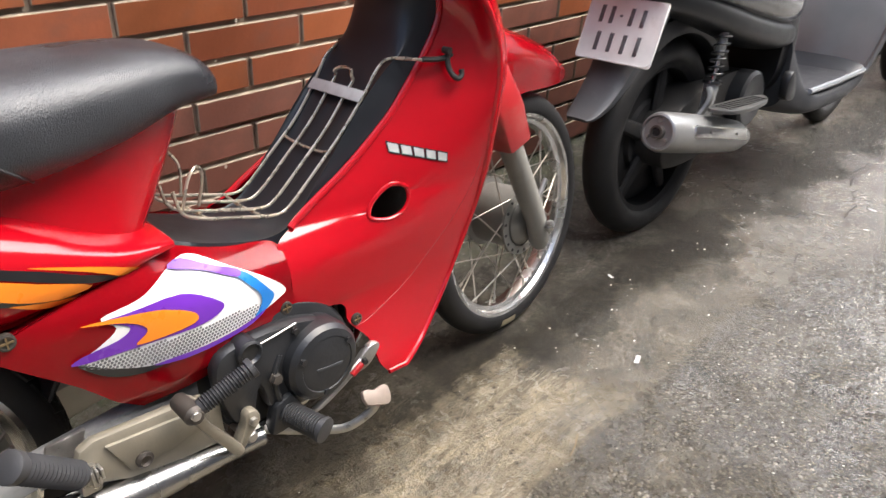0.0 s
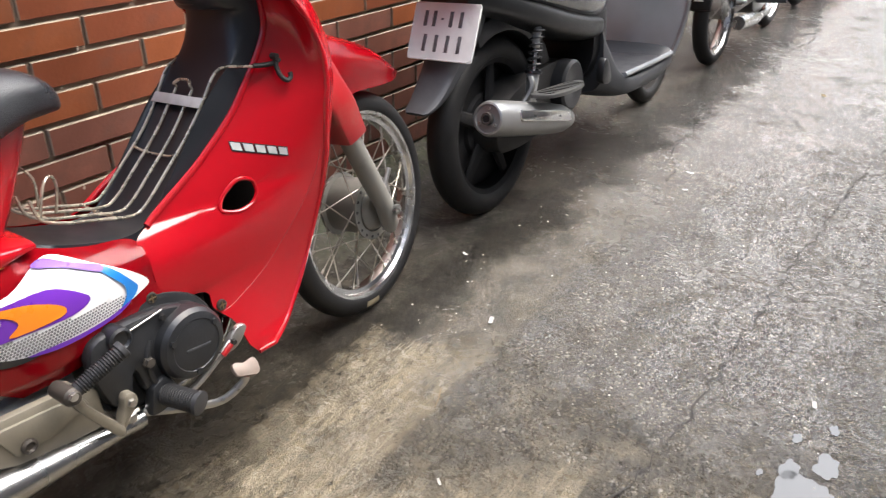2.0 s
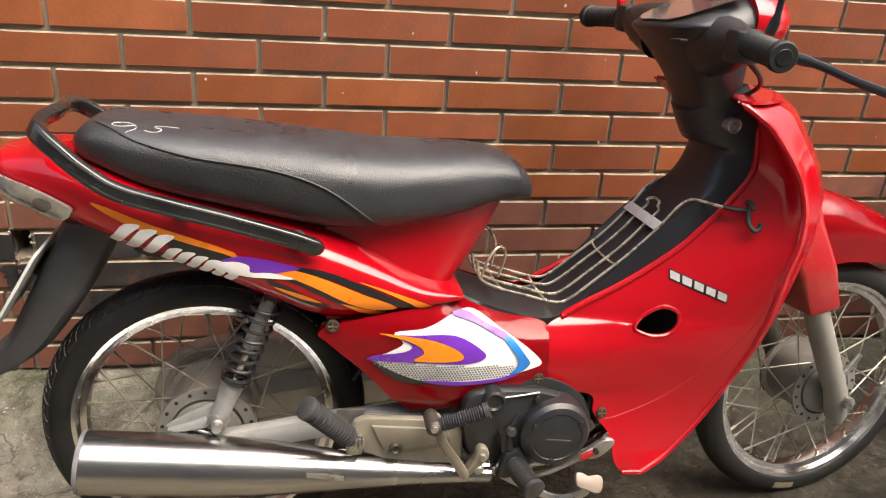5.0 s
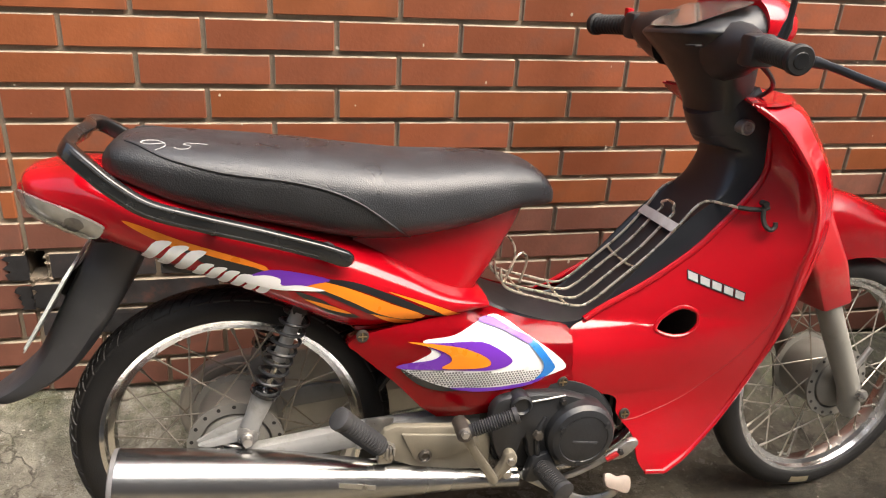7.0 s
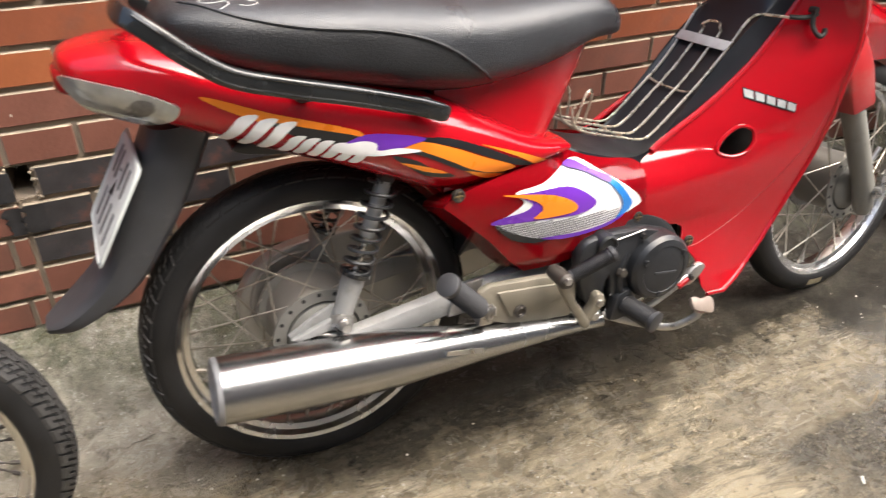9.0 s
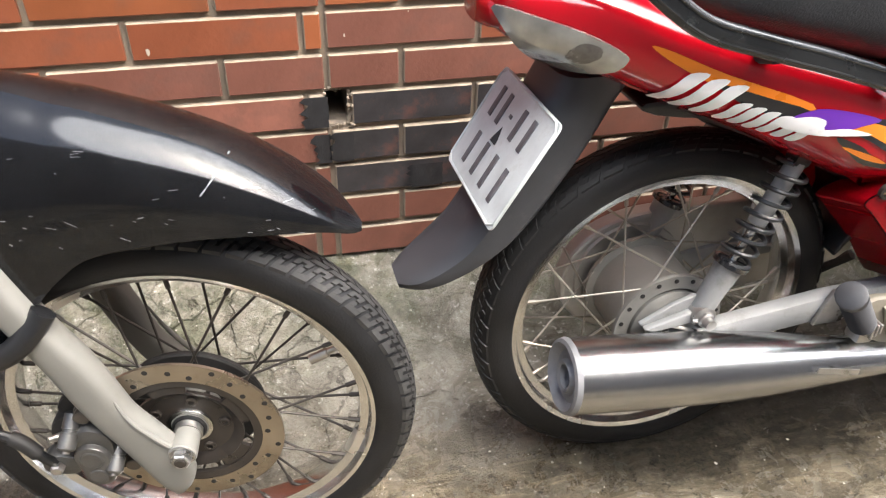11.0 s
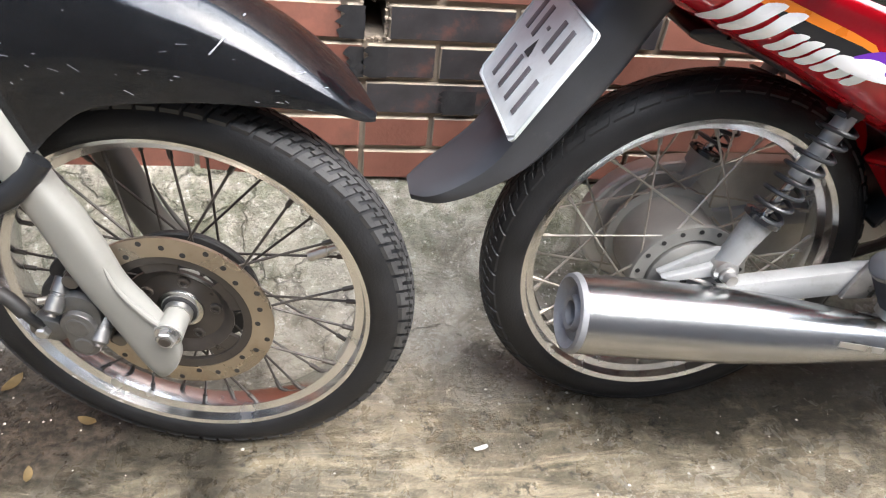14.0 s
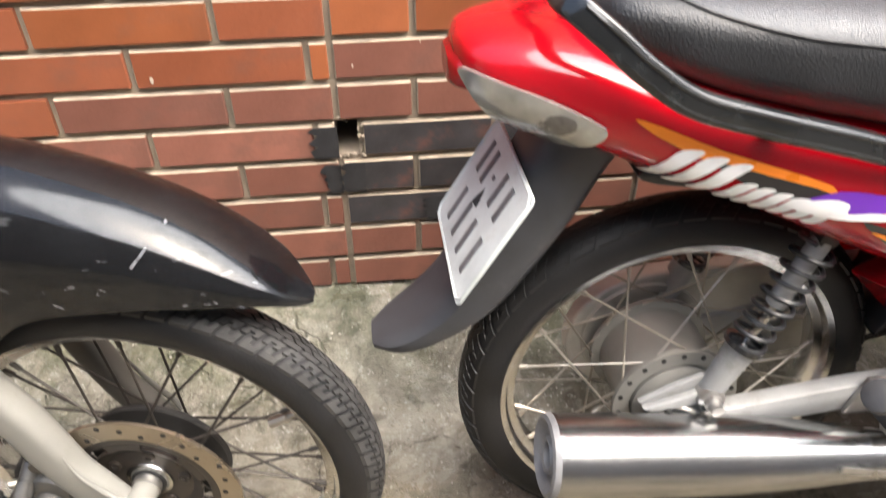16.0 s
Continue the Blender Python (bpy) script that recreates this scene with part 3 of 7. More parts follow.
# ---- wheels shared by the motorcycles ----
def wheel(parent, centre, m, tyre_r, tyre_w, rim_r, spokes, hub, spoke_mat, tread=0, label="", tread_rise=0.0034, tread_mat=None):
    """A wire wheel: tyre, rim, hub and spokes. m turns it about the steering head. hub: (radius, half width) of the drum."""
    w = new("wheel")
    w.parent = parent
    tagged(w, label)
    c = P(*centre)
    h = tyre_w / 2
    prof = [(h * math.cos(a) * 0.98, tyre_r - h * 0.95 + h * 0.95 * math.sin(a)) for a in (radians(x) for x in range(-25, 206, 11))]
    prof = [(h * 0.62, rim_r - 0.010)] + prof + [(-h * 0.62, rim_r - 0.010)]
    bm = lathe(prof, 96, ring=True)
    part("tyre", moved(moved(bm, Matrix.Translation(c)), m), RUBBER, w, "worn black rubber tyre with road dust", sharp=50)
    if tread:
        bm = bmesh.new()
        pitch = 2 * math.pi / tread

        def shape(a, x, s, rise):
            x *= 0.87
            ang = math.acos(max(-1, min(1, x / 1.02)))
            rr = tyre_r - h * 0.95 + h * 0.95 * math.sin(ang) + rise
            return (rr * math.cos(a), s * x * h, rr * math.sin(a))

        for k in range(tread):
            for s in (1, -1):
                # a notched shoulder block, a notched block facing it and a crown rib on each side
                for a0, a1, x0, x1 in ((0.08, 0.36, 0.63, 0.80), (0.60, 0.88, 0.63, 0.80), (0.08, 0.88, 0.795, 0.94), (0.56, 0.82, 0.42, 0.57), (1.08, 1.34, 0.42, 0.57), (0.56, 1.34, 0.285, 0.425), (0.06, 0.90, 0.02, 0.23)):
                    lean = 0.9 * (x1 - x0)
                    a0, a1 = a0 + 0.9 * x0, a1 + 0.9 * x0
                    mid = k + (0.5 if s < 0 else 0)
                    corners = [((mid + a) * pitch, x) for a, x in ((a0, x0), (a1, x0), (a1 + lean, x1), (a0 + lean, x1))]
                    top = [bm.verts.new(shape(a, x, s, tread_rise)) for a, x in corners]
                    low = [bm.verts.new(shape(a, x, s, -0.004)) for a, x in corners]
                    bm.faces.new(top)
                    for i in range(4):
                        bm.faces.new((top[i], top[(i + 1) % 4], low[(i + 1) % 4], low[i]))
        part("tread", moved(moved(bm, Matrix.Translation(c)), m), tread_mat or RUBBER_TREAD, w, "hooked rubber tread pattern", sharp=20, kind="stuff")
    rw = h * 0.78
    rim = [(rw, rim_r + 0.002), (rw + 0.0025, rim_r - 0.002), (rw, rim_r - 0.010), (rw * 0.62, rim_r - 0.014), (rw * 0.5, rim_r - 0.024), (0, rim_r - 0.027)]
    rim = rim + [(-a, b) for a, b in rim[-2::-1]] + [(-rw * 0.9, rim_r + 0.004), (rw * 0.9, rim_r + 0.004)]
    part("rim", moved(moved(lathe(rim, 96, ring=True), Matrix.Translation(c)), m), RIM, w, "chromed steel rim with light rust", sharp=40)
    hr, hh = hub
    prof = [(hh + 0.020, 0.0), (hh + 0.020, hr * 0.16), (hh + 0.015, hr * 0.20), (hh + 0.013, hr * 0.42), (hh + 0.008, hr * 0.60), (hh + 0.002, hr * 0.70), (hh - 0.008, hr * 0.71), (hh - 0.008, hr * 0.75),
            (hh + 0.001, hr * 0.76), (hh, hr * 0.82), (hh, hr), (hh - 0.007, hr), (hh - 0.010, hr * 0.86), (-hh + 0.010, hr * 0.86), (-hh + 0.007, hr), (-hh, hr), (-hh, hr * 0.4), (-hh - 0.02, hr * 0.3), (-hh - 0.02, 0)]
    part("hub", moved(moved(lathe(prof, 48), Matrix.Translation(c)), m), HUB, w, "dusty cast drum hub with spoke flange", sharp=30)
    holes = bmesh.new()
    for k in range(18):
        a = 2 * math.pi * (k + 0.5) / 18
        lathe([(hh - 0.001, 0.0035), (hh + 0.0012, 0.0035), (hh + 0.0012, 0.0)], 8, (hr * 0.91 * math.cos(a), 0, hr * 0.91 * math.sin(a)), bm=holes)
    part("spoke_heads", moved(moved(holes, Matrix.Translation(c)), m), DARK, w, kind="stuff")
    end = rim_r - 0.024
    for k in range(spokes):
        side = 1 if k % 2 else -1
        lean = 1 if (k // 2) % 2 else -1
        a_rim = 2 * math.pi * k / spokes
        a_hub = a_rim + lean * 0.95
        p0 = P(hr * 0.91 * math.cos(a_hub), side * (hh - 0.002), hr * 0.91 * math.sin(a_hub))
        p1 = P(end * math.cos(a_rim), side * 0.006, end * math.sin(a_rim))
        bm = tube([p0, p0.lerp(p1, 0.93)], 0.0017, 6)
        tube([p0.lerp(p1, 0.92), p1], 0.0032, 6, bm=bm)
        part("spoke", moved(moved(bm, Matrix.Translation(c)), m), spoke_mat, w)
    return w


def plate_with_bars(parent, m, wide, high, rows, name="number_plate", paint=None):
    """A white plate, its writing as plain bars; m places it: x across, y up, z out."""
    out = [(-wide / 2, -high / 2), (wide / 2, -high / 2), (wide / 2, high / 2), (-wide / 2, high / 2)]
    bm = bmesh.new()
    bmesh.ops.create_cube(bm, size=1)
    for v in bm.verts:
        v.co = Vector((v.co.x * wide, v.co.y * high, v.co.z * 0.0025))
    bmesh.ops.bevel(bm, geom=[e for e in bm.edges if abs(e.verts[0].co.z - e.verts[1].co.z) > 0.001], offset=0.009, segments=4, profile=0.5, affect="EDGES")
    rim = [Vector((x * (1 - 0.022), y * (1 - 0.03), 0.0016)) for x, y in out]
    line = []
    for i in range(4):
        a, b = rim[i], rim[(i + 1) % 4]
        line += [a.lerp(b, t) for t in (0.06, 0.5, 0.94)]
    tube(line, 0.0018, 6, bm=bm, loop=True)
    ob = part(name, moved(bm, m), paint or PLATE_WHITE, parent, "white metal plate with a raised rim", sharp=30)
    for y, spec in rows:
        for x, w, h in spec:
            b = block((x - w / 2, y - h / 2, 0.0008), (x + w / 2, y + h / 2, 0.0026), 0.0006)
            part("character_bar", moved(b, m), PLATE_INK, ob)
    return ob


# ---- the red underbone motorcycle ----
RED_LEAN, RED_AXLE = 4.5, 1.235
red = thing("red_motorcycle", pose(-0.005, -0.438, 0, -RED_LEAN, 0, 0), "glossy red motorcycle with black seat and orange, purple, white stickers", "motorcycle", "parked motorcycles")
HEAD, RAKE = P(0.93, 0, 0.80), Vector((-0.446, 0, 0.895))
STEER = Matrix.Translation(HEAD) @ Matrix.Rotation(radians(6), 4, RAKE) @ Matrix.Translation(-HEAD)
IDENT = Matrix.Identity(4)
wheel(red, (-0.004, 0, 0.270), IDENT, 0.281, 0.074, 0.232, 36, (0.084, 0.056), SPOKE, tread=50, tread_rise=0.0014, tread_mat=RUBBER, label="wire-spoked rear wheel")
wheel(red, (RED_AXLE, 0, 0.275), STEER, 0.275, 0.066, 0.232, 36, (0.078, 0.052), SPOKE, tread=0, label="wire-spoked front wheel")

from mathutils.bvhtree import BVHTree


def tree_of(bm):
    bmesh.ops.recalc_face_normals(bm, faces=bm.faces)
    bm.normal_update()
    return BVHTree.FromBMesh(bm)


def loft(rows, n=5, power=2.6, flat_bottom=0.0, seg=28, close_u=True):
    """rows: u, half width, lowest, highest."""
    rings = []
    for u, hw, w0, w1 in rows_between(rows, n):
        rings.append([P(u, y, z) for y, z in oval(max(hw, 0.002), w0, w1, seg, power, flat_bottom)])
    return skin(rings)


# tail cowl
TAIL = [(-0.294, 0.020, 0.738, 0.756), (-0.285, 0.052, 0.715, 0.766), (-0.262, 0.078, 0.697, 0.772), (-0.22, 0.100, 0.680, 0.776), (-0.16, 0.118, 0.655, 0.768),
        (-0.08, 0.130, 0.620, 0.744), (0.02, 0.138, 0.578, 0.713), (0.12, 0.143, 0.530, 0.686), (0.20, 0.140, 0.496, 0.658), (0.28, 0.134, 0.500, 0.616), (0.36, 0.126, 0.514, 0.570), (0.43, 0.110, 0.528, 0.546)]
bm = loft(TAIL, 6, 2.9, seg=40)
tail_tree = tree_of(bm)
tail = part("tail_cowl", bm, RED, red, "glossy red plastic tail cowl")

# the narrow neck under the front of the seat
rings = []
for w, u1, hw in rows_between([(0.50, 0.438, 0.098), (0.54, 0.424, 0.094), (0.58, 0.450, 0.084), (0.62, 0.474, 0.078), (0.665, 0.498, 0.076), (0.71, 0.515, 0.078)], 5):
    rings.append([P(0.20 + (u1 - 0.20) * math.copysign(abs(math.cos(a)) ** 0.5, math.cos(a)) if math.cos(a) > 0 else 0.20, hw * (1 + 0.35 * max(0, -math.cos(a))) * math.copysign(abs(math.sin(a)) ** 0.55, math.sin(a)), w) for a in (2 * math.pi * k / 32 for k in range(32))])
part("seat_neck", skin(rings), RED, red, "glossy red panel under the seat")


# middle cover, one shell either side
def side_patch(rows, n_row=5, n_col=10, out=0.004, hole=None, thick=0.003):
    """rows: w, then pairs u, v from the rear edge to the front edge. A shell for the right side."""
    rr = rows_between(rows, n_row)
    grid = []
    for r in rr:
        w, pts = r[0], [Vector((r[i], r[i + 1], 0)) for i in range(1, len(r), 2)]
        line = smooth(pts, n_col)
        grid.append([P(p.x, p.y, w) for p in line])
    return grid


def shell(grid, mirror, thick=0.003, hole=None):
    bm = bmesh.new()
    vs = [[bm.verts.new(Vector((p.x, p.y * (-1 if mirror else 1), p.z))) for p in row] for row in grid]
    for a, b in zip(vs, vs[1:]):
        for i in range(len(a) - 1):
            bm.faces.new((a[i], a[i + 1], b[i + 1], b[i]))
    if hole:
        inside = [v for v in bm.verts if in_ring(v.co.x, v.co.z, hole)]
        bmesh.ops.delete(bm, geom=inside, context="VERTS")
        fresh = [v for v in bm.verts if v.is_boundary and near_ring(v.co.x, v.co.z, hole) < 0.02]
        for v in fresh:
            q = closest_ring(v.co.x, v.co.z, hole)
            v.co.x, v.co.z = q
    bmesh.ops.solidify(bm, geom=bm.faces[:], thickness=thick)
    return bm


def in_ring(x, y, ring):
    odd = False
    for (x0, y0), (x1, y1) in zip(ring, ring[1:] + ring[:1]):
        if (y0 > y) != (y1 > y) and x < (x1 - x0) * (y - y0) / (y1 - y0) + x0:
            odd = not odd
    return odd


def closest_ring(x, y, ring):
    best = None
    p = Vector((x, y))
    for a, b in zip(ring, ring[1:] + ring[:1]):
        a, b = Vector(a), Vector(b)
        t = max(0, min(1, (p - a).dot(b - a) / max((b - a).length_squared, 1e-12)))
        q = a.lerp(b, t)
        if best is None or (q - p).length < best[0]:
            best = ((q - p).length, q)
    return best[1].x, best[1].y


def near_ring(x, y, ring):
    q = closest_ring(x, y, ring)
    return math.hypot(q[0] - x, q[1] - y)


MIDDLE = [(0.326, 0.345, 0.112, 0.40, 0.116, 0.455, 0.112), (0.345, 0.325, 0.120, 0.40, 0.126, 0.476, 0.120), (0.362, 0.308, 0.126, 0.44, 0.132, 0.589, 0.119),
          (0.408, 0.270, 0.132, 0.43, 0.137, 0.589, 0.121), (0.450, 0.228, 0.136, 0.41, 0.138, 0.589, 0.118), (0.478, 0.200, 0.138, 0.39, 0.136, 0.585, 0.088),
          (0.495, 0.186, 0.138, 0.37, 0.134, 0.515, 0.086), (0.512, 0.225, 0.137, 0.37, 0.128, 0.465, 0.084), (0.530, 0.350, 0.126, 0.39, 0.112, 0.425, 0.078)]
grid = side_patch(MIDDLE)
for mirror in (False, True):
    bm = shell(grid, mirror)
    if not mirror:
        middle_tree = tree_of(bm)
    cover = part("side_cover", bm, RED, red, "glossy red side cover")
    # the rear edge turns in towards the wheel
    flip = -1 if mirror else 1
    turned = [[Vector((row[0].x + du, (row[0].y + dv) * flip, row[0].z - 0.353 * dv)) for du, dv in ((0.0, 0.003), (0.0, 0.014), (0.0, 0.085))] for row in grid]
    bm = skin(turned, closed=False, caps=False)
    bmesh.ops.solidify(bm, geom=bm.faces[:], thickness=0.002)
    part("cover_flange", bm, RED, cover)

HOLE = curve2([(0.748, 0.474), (0.766, 0.495), (0.797, 0.511), (0.822, 0.505), (0.829, 0.495), (0.828, 0.479), (0.812, 0.463), (0.786, 0.458), (0.760, 0.464)], 5)
# rear edge of the leg shield: height, along, out; then the outer rim and the front corner behind it
REAR_EDGE = [(0.176, 0.757, 0.138), (0.196, 0.742, 0.138), (0.215, 0.736, 0.134), (0.255, 0.726, 0.126), (0.300, 0.692, 0.118), (0.338, 0.682, 0.116), (0.362, 0.600, 0.118), (0.430, 0.590, 0.120),
             (0.470, 0.586, 0.100), (0.488, 0.618, 0.088), (0.510, 0.655, 0.086), (0.555, 0.740, 0.085), (0.610, 0.820, 0.085), (0.650, 0.862, 0.085), (0.700, 0.908, 0.084), (0.745, 0.939, 0.083),
             (0.785, 0.944, 0.081), (0.840, 0.934, 0.076), (0.866, 0.908, 0.072), (0.884, 0.884, 0.070)]
RIM_EDGE = [(0.176, 0.796, 0.142), (0.186, 0.824, 0.136), (0.210, 0.860, 0.124), (0.240, 0.894, 0.117), (0.300, 0.932, 0.117), (0.360, 0.958, 0.124), (0.430, 0.980, 0.136), (0.500, 0.990, 0.150), (0.587, 0.992, 0.163),
            (0.645, 1.003, 0.166), (0.708, 1.000, 0.166), (0.769, 0.974, 0.166), (0.837, 0.917, 0.163), (0.874, 0.868, 0.158), (0.884, 0.850, 0.150)]
CORNER = [(0.176, 0.800, 0.132), (0.186, 0.832, 0.126), (0.210, 0.870, 0.114), (0.240, 0.907, 0.107), (0.300, 0.946, 0.107), (0.360, 0.972, 0.114), (0.430, 0.997, 0.126), (0.500, 1.018, 0.136), (0.587, 1.036, 0.142),
          (0.645, 1.050, 0.142), (0.708, 1.055, 0.134), (0.769, 1.034, 0.130), (0.837, 0.984, 0.130), (0.874, 0.952, 0.128), (0.884, 0.925, 0.122)]


def along(table, w):
    """The (u, v) of an edge at the height w."""
    for a, b in zip(table, table[1:]):
        if w <= b[0]:
            t = max(0.0, (w - a[0]) / (b[0] - a[0]))
            return Vector((a[1] + (b[1] - a[1]) * t, a[2] + (b[2] - a[2]) * t))
    return Vector(table[-1][1:])


SHIELD = []
for w, u, v in REAR_EDGE:
    a, c, d = Vector((u, v)), along(RIM_EDGE, w), along(CORNER, w)
    hollow = 0.012 * max(0.0, min(1.0, (w - 0.60) / 0.12))
    m1, m2 = a.lerp(c, 0.36) - Vector((0.0, hollow)), a.lerp(c, 0.72) - Vector((-0.4 * hollow, hollow))
    SHIELD.append((w, *a, *m1, *m2, *c, *d))
grid = side_patch(SHIELD, 6, 12)
front_tree = None
for mirror in (False, True):
    bm = shell(grid, mirror, 0.003, HOLE)
    if not mirror:
        front_tree = tree_of(bm)
    ob = part("leg_shield", bm, RED, red, "glossy red flared leg shield with an opening", sharp=60)
    flip = -1 if mirror else 1
    edge = [Vector((row[0].x, row[0].y * flip, row[0].z)) for row in grid[54:]]
    part("rolled_edge", tube([p + Vector((0, -0.002 * flip, 0)) for p in edge], 0.0062, 10), RED, ob)
    edge = [Vector((row[36].x, row[36].y * flip, row[36].z)) for row in grid[:-2]]
    part("outer_rim", tube(edge, 0.0052, 8), RED, ob)
    edge = [Vector((row[k].x, row[k].y * flip, row[k].z)) for row in grid[:1] for k in range(0, 37, 3)]
    part("lower_rim", tube(edge, 0.0048, 8), RED, ob)
    # raised lip round the opening
    lip = []
    for u, w in HOLE:
        base = along(REAR_EDGE, w).lerp(along(RIM_EDGE, w), max(0, min(1, (u - along(REAR_EDGE, w).x) / (along(RIM_EDGE, w).x - along(REAR_EDGE, w).x))))
        lip.append(Vector((u, -base.y * flip, w)))
    part("opening_lip", tube(lip, 0.0040, 8, loop=True), RED, ob)
# front of the fairing between both shields
rings = []
for r in rows_between([x for x in SHIELD if x[0] > 0.52], 3):
    w, u, v = r[0], r[-2], r[-1]
    rings.append([P(u + 0.070 * (1 - (k / 8) ** 2), v * k / 8, w) for k in range(-8, 9)])
part("front_fairing", skin(rings, closed=False), RED, red, "glossy red front fairing")

lid = slab([(0.850, 0.145), (0.868, 0.156), (0.905, 0.146), (0.950, 0.120), (0.985, 0.060), (0.995, 0.0), (0.985, -0.060), (0.950, -0.120), (0.905, -0.146), (0.868, -0.156), (0.850, -0.145), (0.875, -0.085), (0.915, -0.06), (0.915, 0.06), (0.875, 0.085)], 0, 0.005)
lid.transform(Matrix.Translation((0, 0, 0.882)) @ Matrix.Rotation(radians(-90), 4, "X"))
part("fairing_top", lid, RED, red, "rounded red top of the fairing", sharp=30)
seam = []
for u, w in curve2([(0.694, 0.286), (0.739, 0.290), (0.819, 0.322), (0.870, 0.362), (0.922, 0.413), (0.962, 0.470), (0.978, 0.520)], 6, loop=False):
    hit = front_tree.ray_cast(Vector((u, -1.0, w)), Vector((0, 1, 0)))[0]
    if hit is not None:
        seam.append(hit + Vector((0, 0.0004, 0)))
part("panel_seam", tube(seam, 0.0009, 6), RED_DULL, red, "faint joint between two red panels")

# black inner cover from the footboard up to the handlebar
EDGE = [(0.425, 0.530, 0.064, 0.004), (0.50, 0.500, 0.068, 0.0), (0.583, 0.478, 0.070, -0.004), (0.634, 0.489, 0.070, -0.008), (0.694, 0.547, 0.070, -0.012), (0.773, 0.632, 0.070, -0.014),
        (0.833, 0.684, 0.070, -0.008), (0.890, 0.720, 0.073, 0.028), (0.938, 0.774, 0.078, 0.076), (0.932, 0.838, 0.080, 0.093), (0.912, 0.870, 0.078, 0.091), (0.895, 0.895, 0.074, 0.086)]
rows = rows_between(EDGE, 5)
rings = []
for i, (u, w, hw, depth) in enumerate(rows):
    a, b = rows[max(i - 1, 0)], rows[min(i + 1, len(rows) - 1)]
    way = Vector((b[0] - a[0], b[1] - a[1])).normalized()
    nu, nw = -way.y, way.x
    ring = []
    for k in range(-10, 11):
        t = radians(9 * k)
        ring.append(P(u + nu * depth * math.cos(t) ** 0.8 if abs(k) < 10 else u, (hw + 0.004) * math.sin(t), w + nw * depth * math.cos(t) ** 0.8 if abs(k) < 10 else w))
    back = 0.055 if w < 0.80 else 0.015
    for k in range(9, -10, -3):
        ring.append(P(u - nu * back, (hw + (0.014 if w < 0.80 else 0.0)) * k / 9, w - nw * back))
    rings.append(ring)
bm = skin(rings)
part("inner_cover", bm, INNER, red, "black plastic inner cover and footboard tunnel", sharp=50)
# key lock
part("key_lock", lathe([(-0.02, 0.0135), (0.004, 0.0135), (0.006, 0.011), (0.003, 0.009), (0.003, 0.005), (0.005, 0.004), (0.005, 0.0)], 20, (0.886, 0.088, 0.836)), SILVER, red, "round ignition lock")

# seat in two textures
SEAT = [(-0.176, 0.03, 0.772, 0.784), (-0.165, 0.066, 0.762, 0.802), (-0.135, 0.096, 0.748, 0.816), (-0.05, 0.12, 0.712, 0.813), (0.09, 0.13, 0.677, 0.802), (0.21, 0.132, 0.652, 0.788), (0.3, 0.127, 0.652, 0.779), (0.4, 0.113, 0.667, 0.777), (0.48, 0.096, 0.69, 0.771), (0.525, 0.082, 0.694, 0.757), (0.548, 0.062, 0.694, 0.733), (0.556, 0.03, 0.7, 0.713)]
SEAM = rows_between([(-0.165, 0.815), (-0.118, 0.812), (-0.067, 0.796), (0.01, 0.778), (0.116, 0.762), (0.192, 0.737), (0.254, 0.694), (0.305, 0.648)], 6)


def seam_w(u):
    for (a, wa), (b, wb) in zip(SEAM, SEAM[1:]):
        if a <= u <= b:
            return wa + (wb - wa) * (u - a) / (b - a)
    return 0.0 if u > 0.3 else 0.9


bm = loft(SEAT, 14, 3.0, seg=72)
seat_tree = tree_of(bm)
low = [f for f in bm.faces if f.calc_center_median().z < seam_w(f.calc_center_median().x)]
side = bm.copy()
bm.faces.ensure_lookup_table()
keep = {f.index for f in low}
bmesh.ops.delete(bm, geom=low, context="FACES")
side.faces.ensure_lookup_table()
bmesh.ops.delete(side, geom=[f for f in side.faces if f.index not in keep], context="FACES")
seat = part("seat", bm, VINYL, red, "black grained vinyl double seat, scuffed")
part("seat_side_panel", side, VINYL_SIDE, seat, "coarser black vinyl side of the seat")


def laid(points, tree, lift, toward=-1.0):
    out = []
    for u, w in points:
        hit, no, _, _ = tree.ray_cast(Vector((u, toward, w)), Vector((0, -toward, 0)))
        if hit is not None:
            out.append(hit + (no if no.y * toward > 0 else -no) * lift)
    return out


for toward in (-1.0, 1.0):
    line = laid([(u, w) for u, w in SEAM[2:-1]], seat_tree, 0.0005, toward)
    part("seat_piping", tube(line, 0.0022, 6), VINYL_SIDE, seat, "black seat piping")

# grab rail
RAIL = [(0.194, 0.146, 0.643), (0.178, 0.150, 0.649), (0.14, 0.152, 0.664), (0.05, 0.153, 0.692), (-0.03, 0.152, 0.714), (-0.098, 0.148, 0.735), (-0.143, 0.141, 0.764), (-0.171, 0.133, 0.788), (-0.196, 0.118, 0.808), (-0.207, 0.095, 0.815), (-0.206, 0.05, 0.820), (-0.198, 0.0, 0.822)]
full = [P(*r) for r in RAIL] + [P(u, -v, w) for u, v, w in RAIL[-2::-1]]
line = smooth(full, 5)
rail = part("grab_rail", tube(line, [0.004, 0.0065, 0.009, 0.011, 0.0122] + [0.013] * (len(line) - 10) + [0.0122, 0.011, 0.009, 0.0065, 0.004], 20, flat=0.72, square=0.42), RAIL_BLACK, red, "black metal grab rail round the seat")
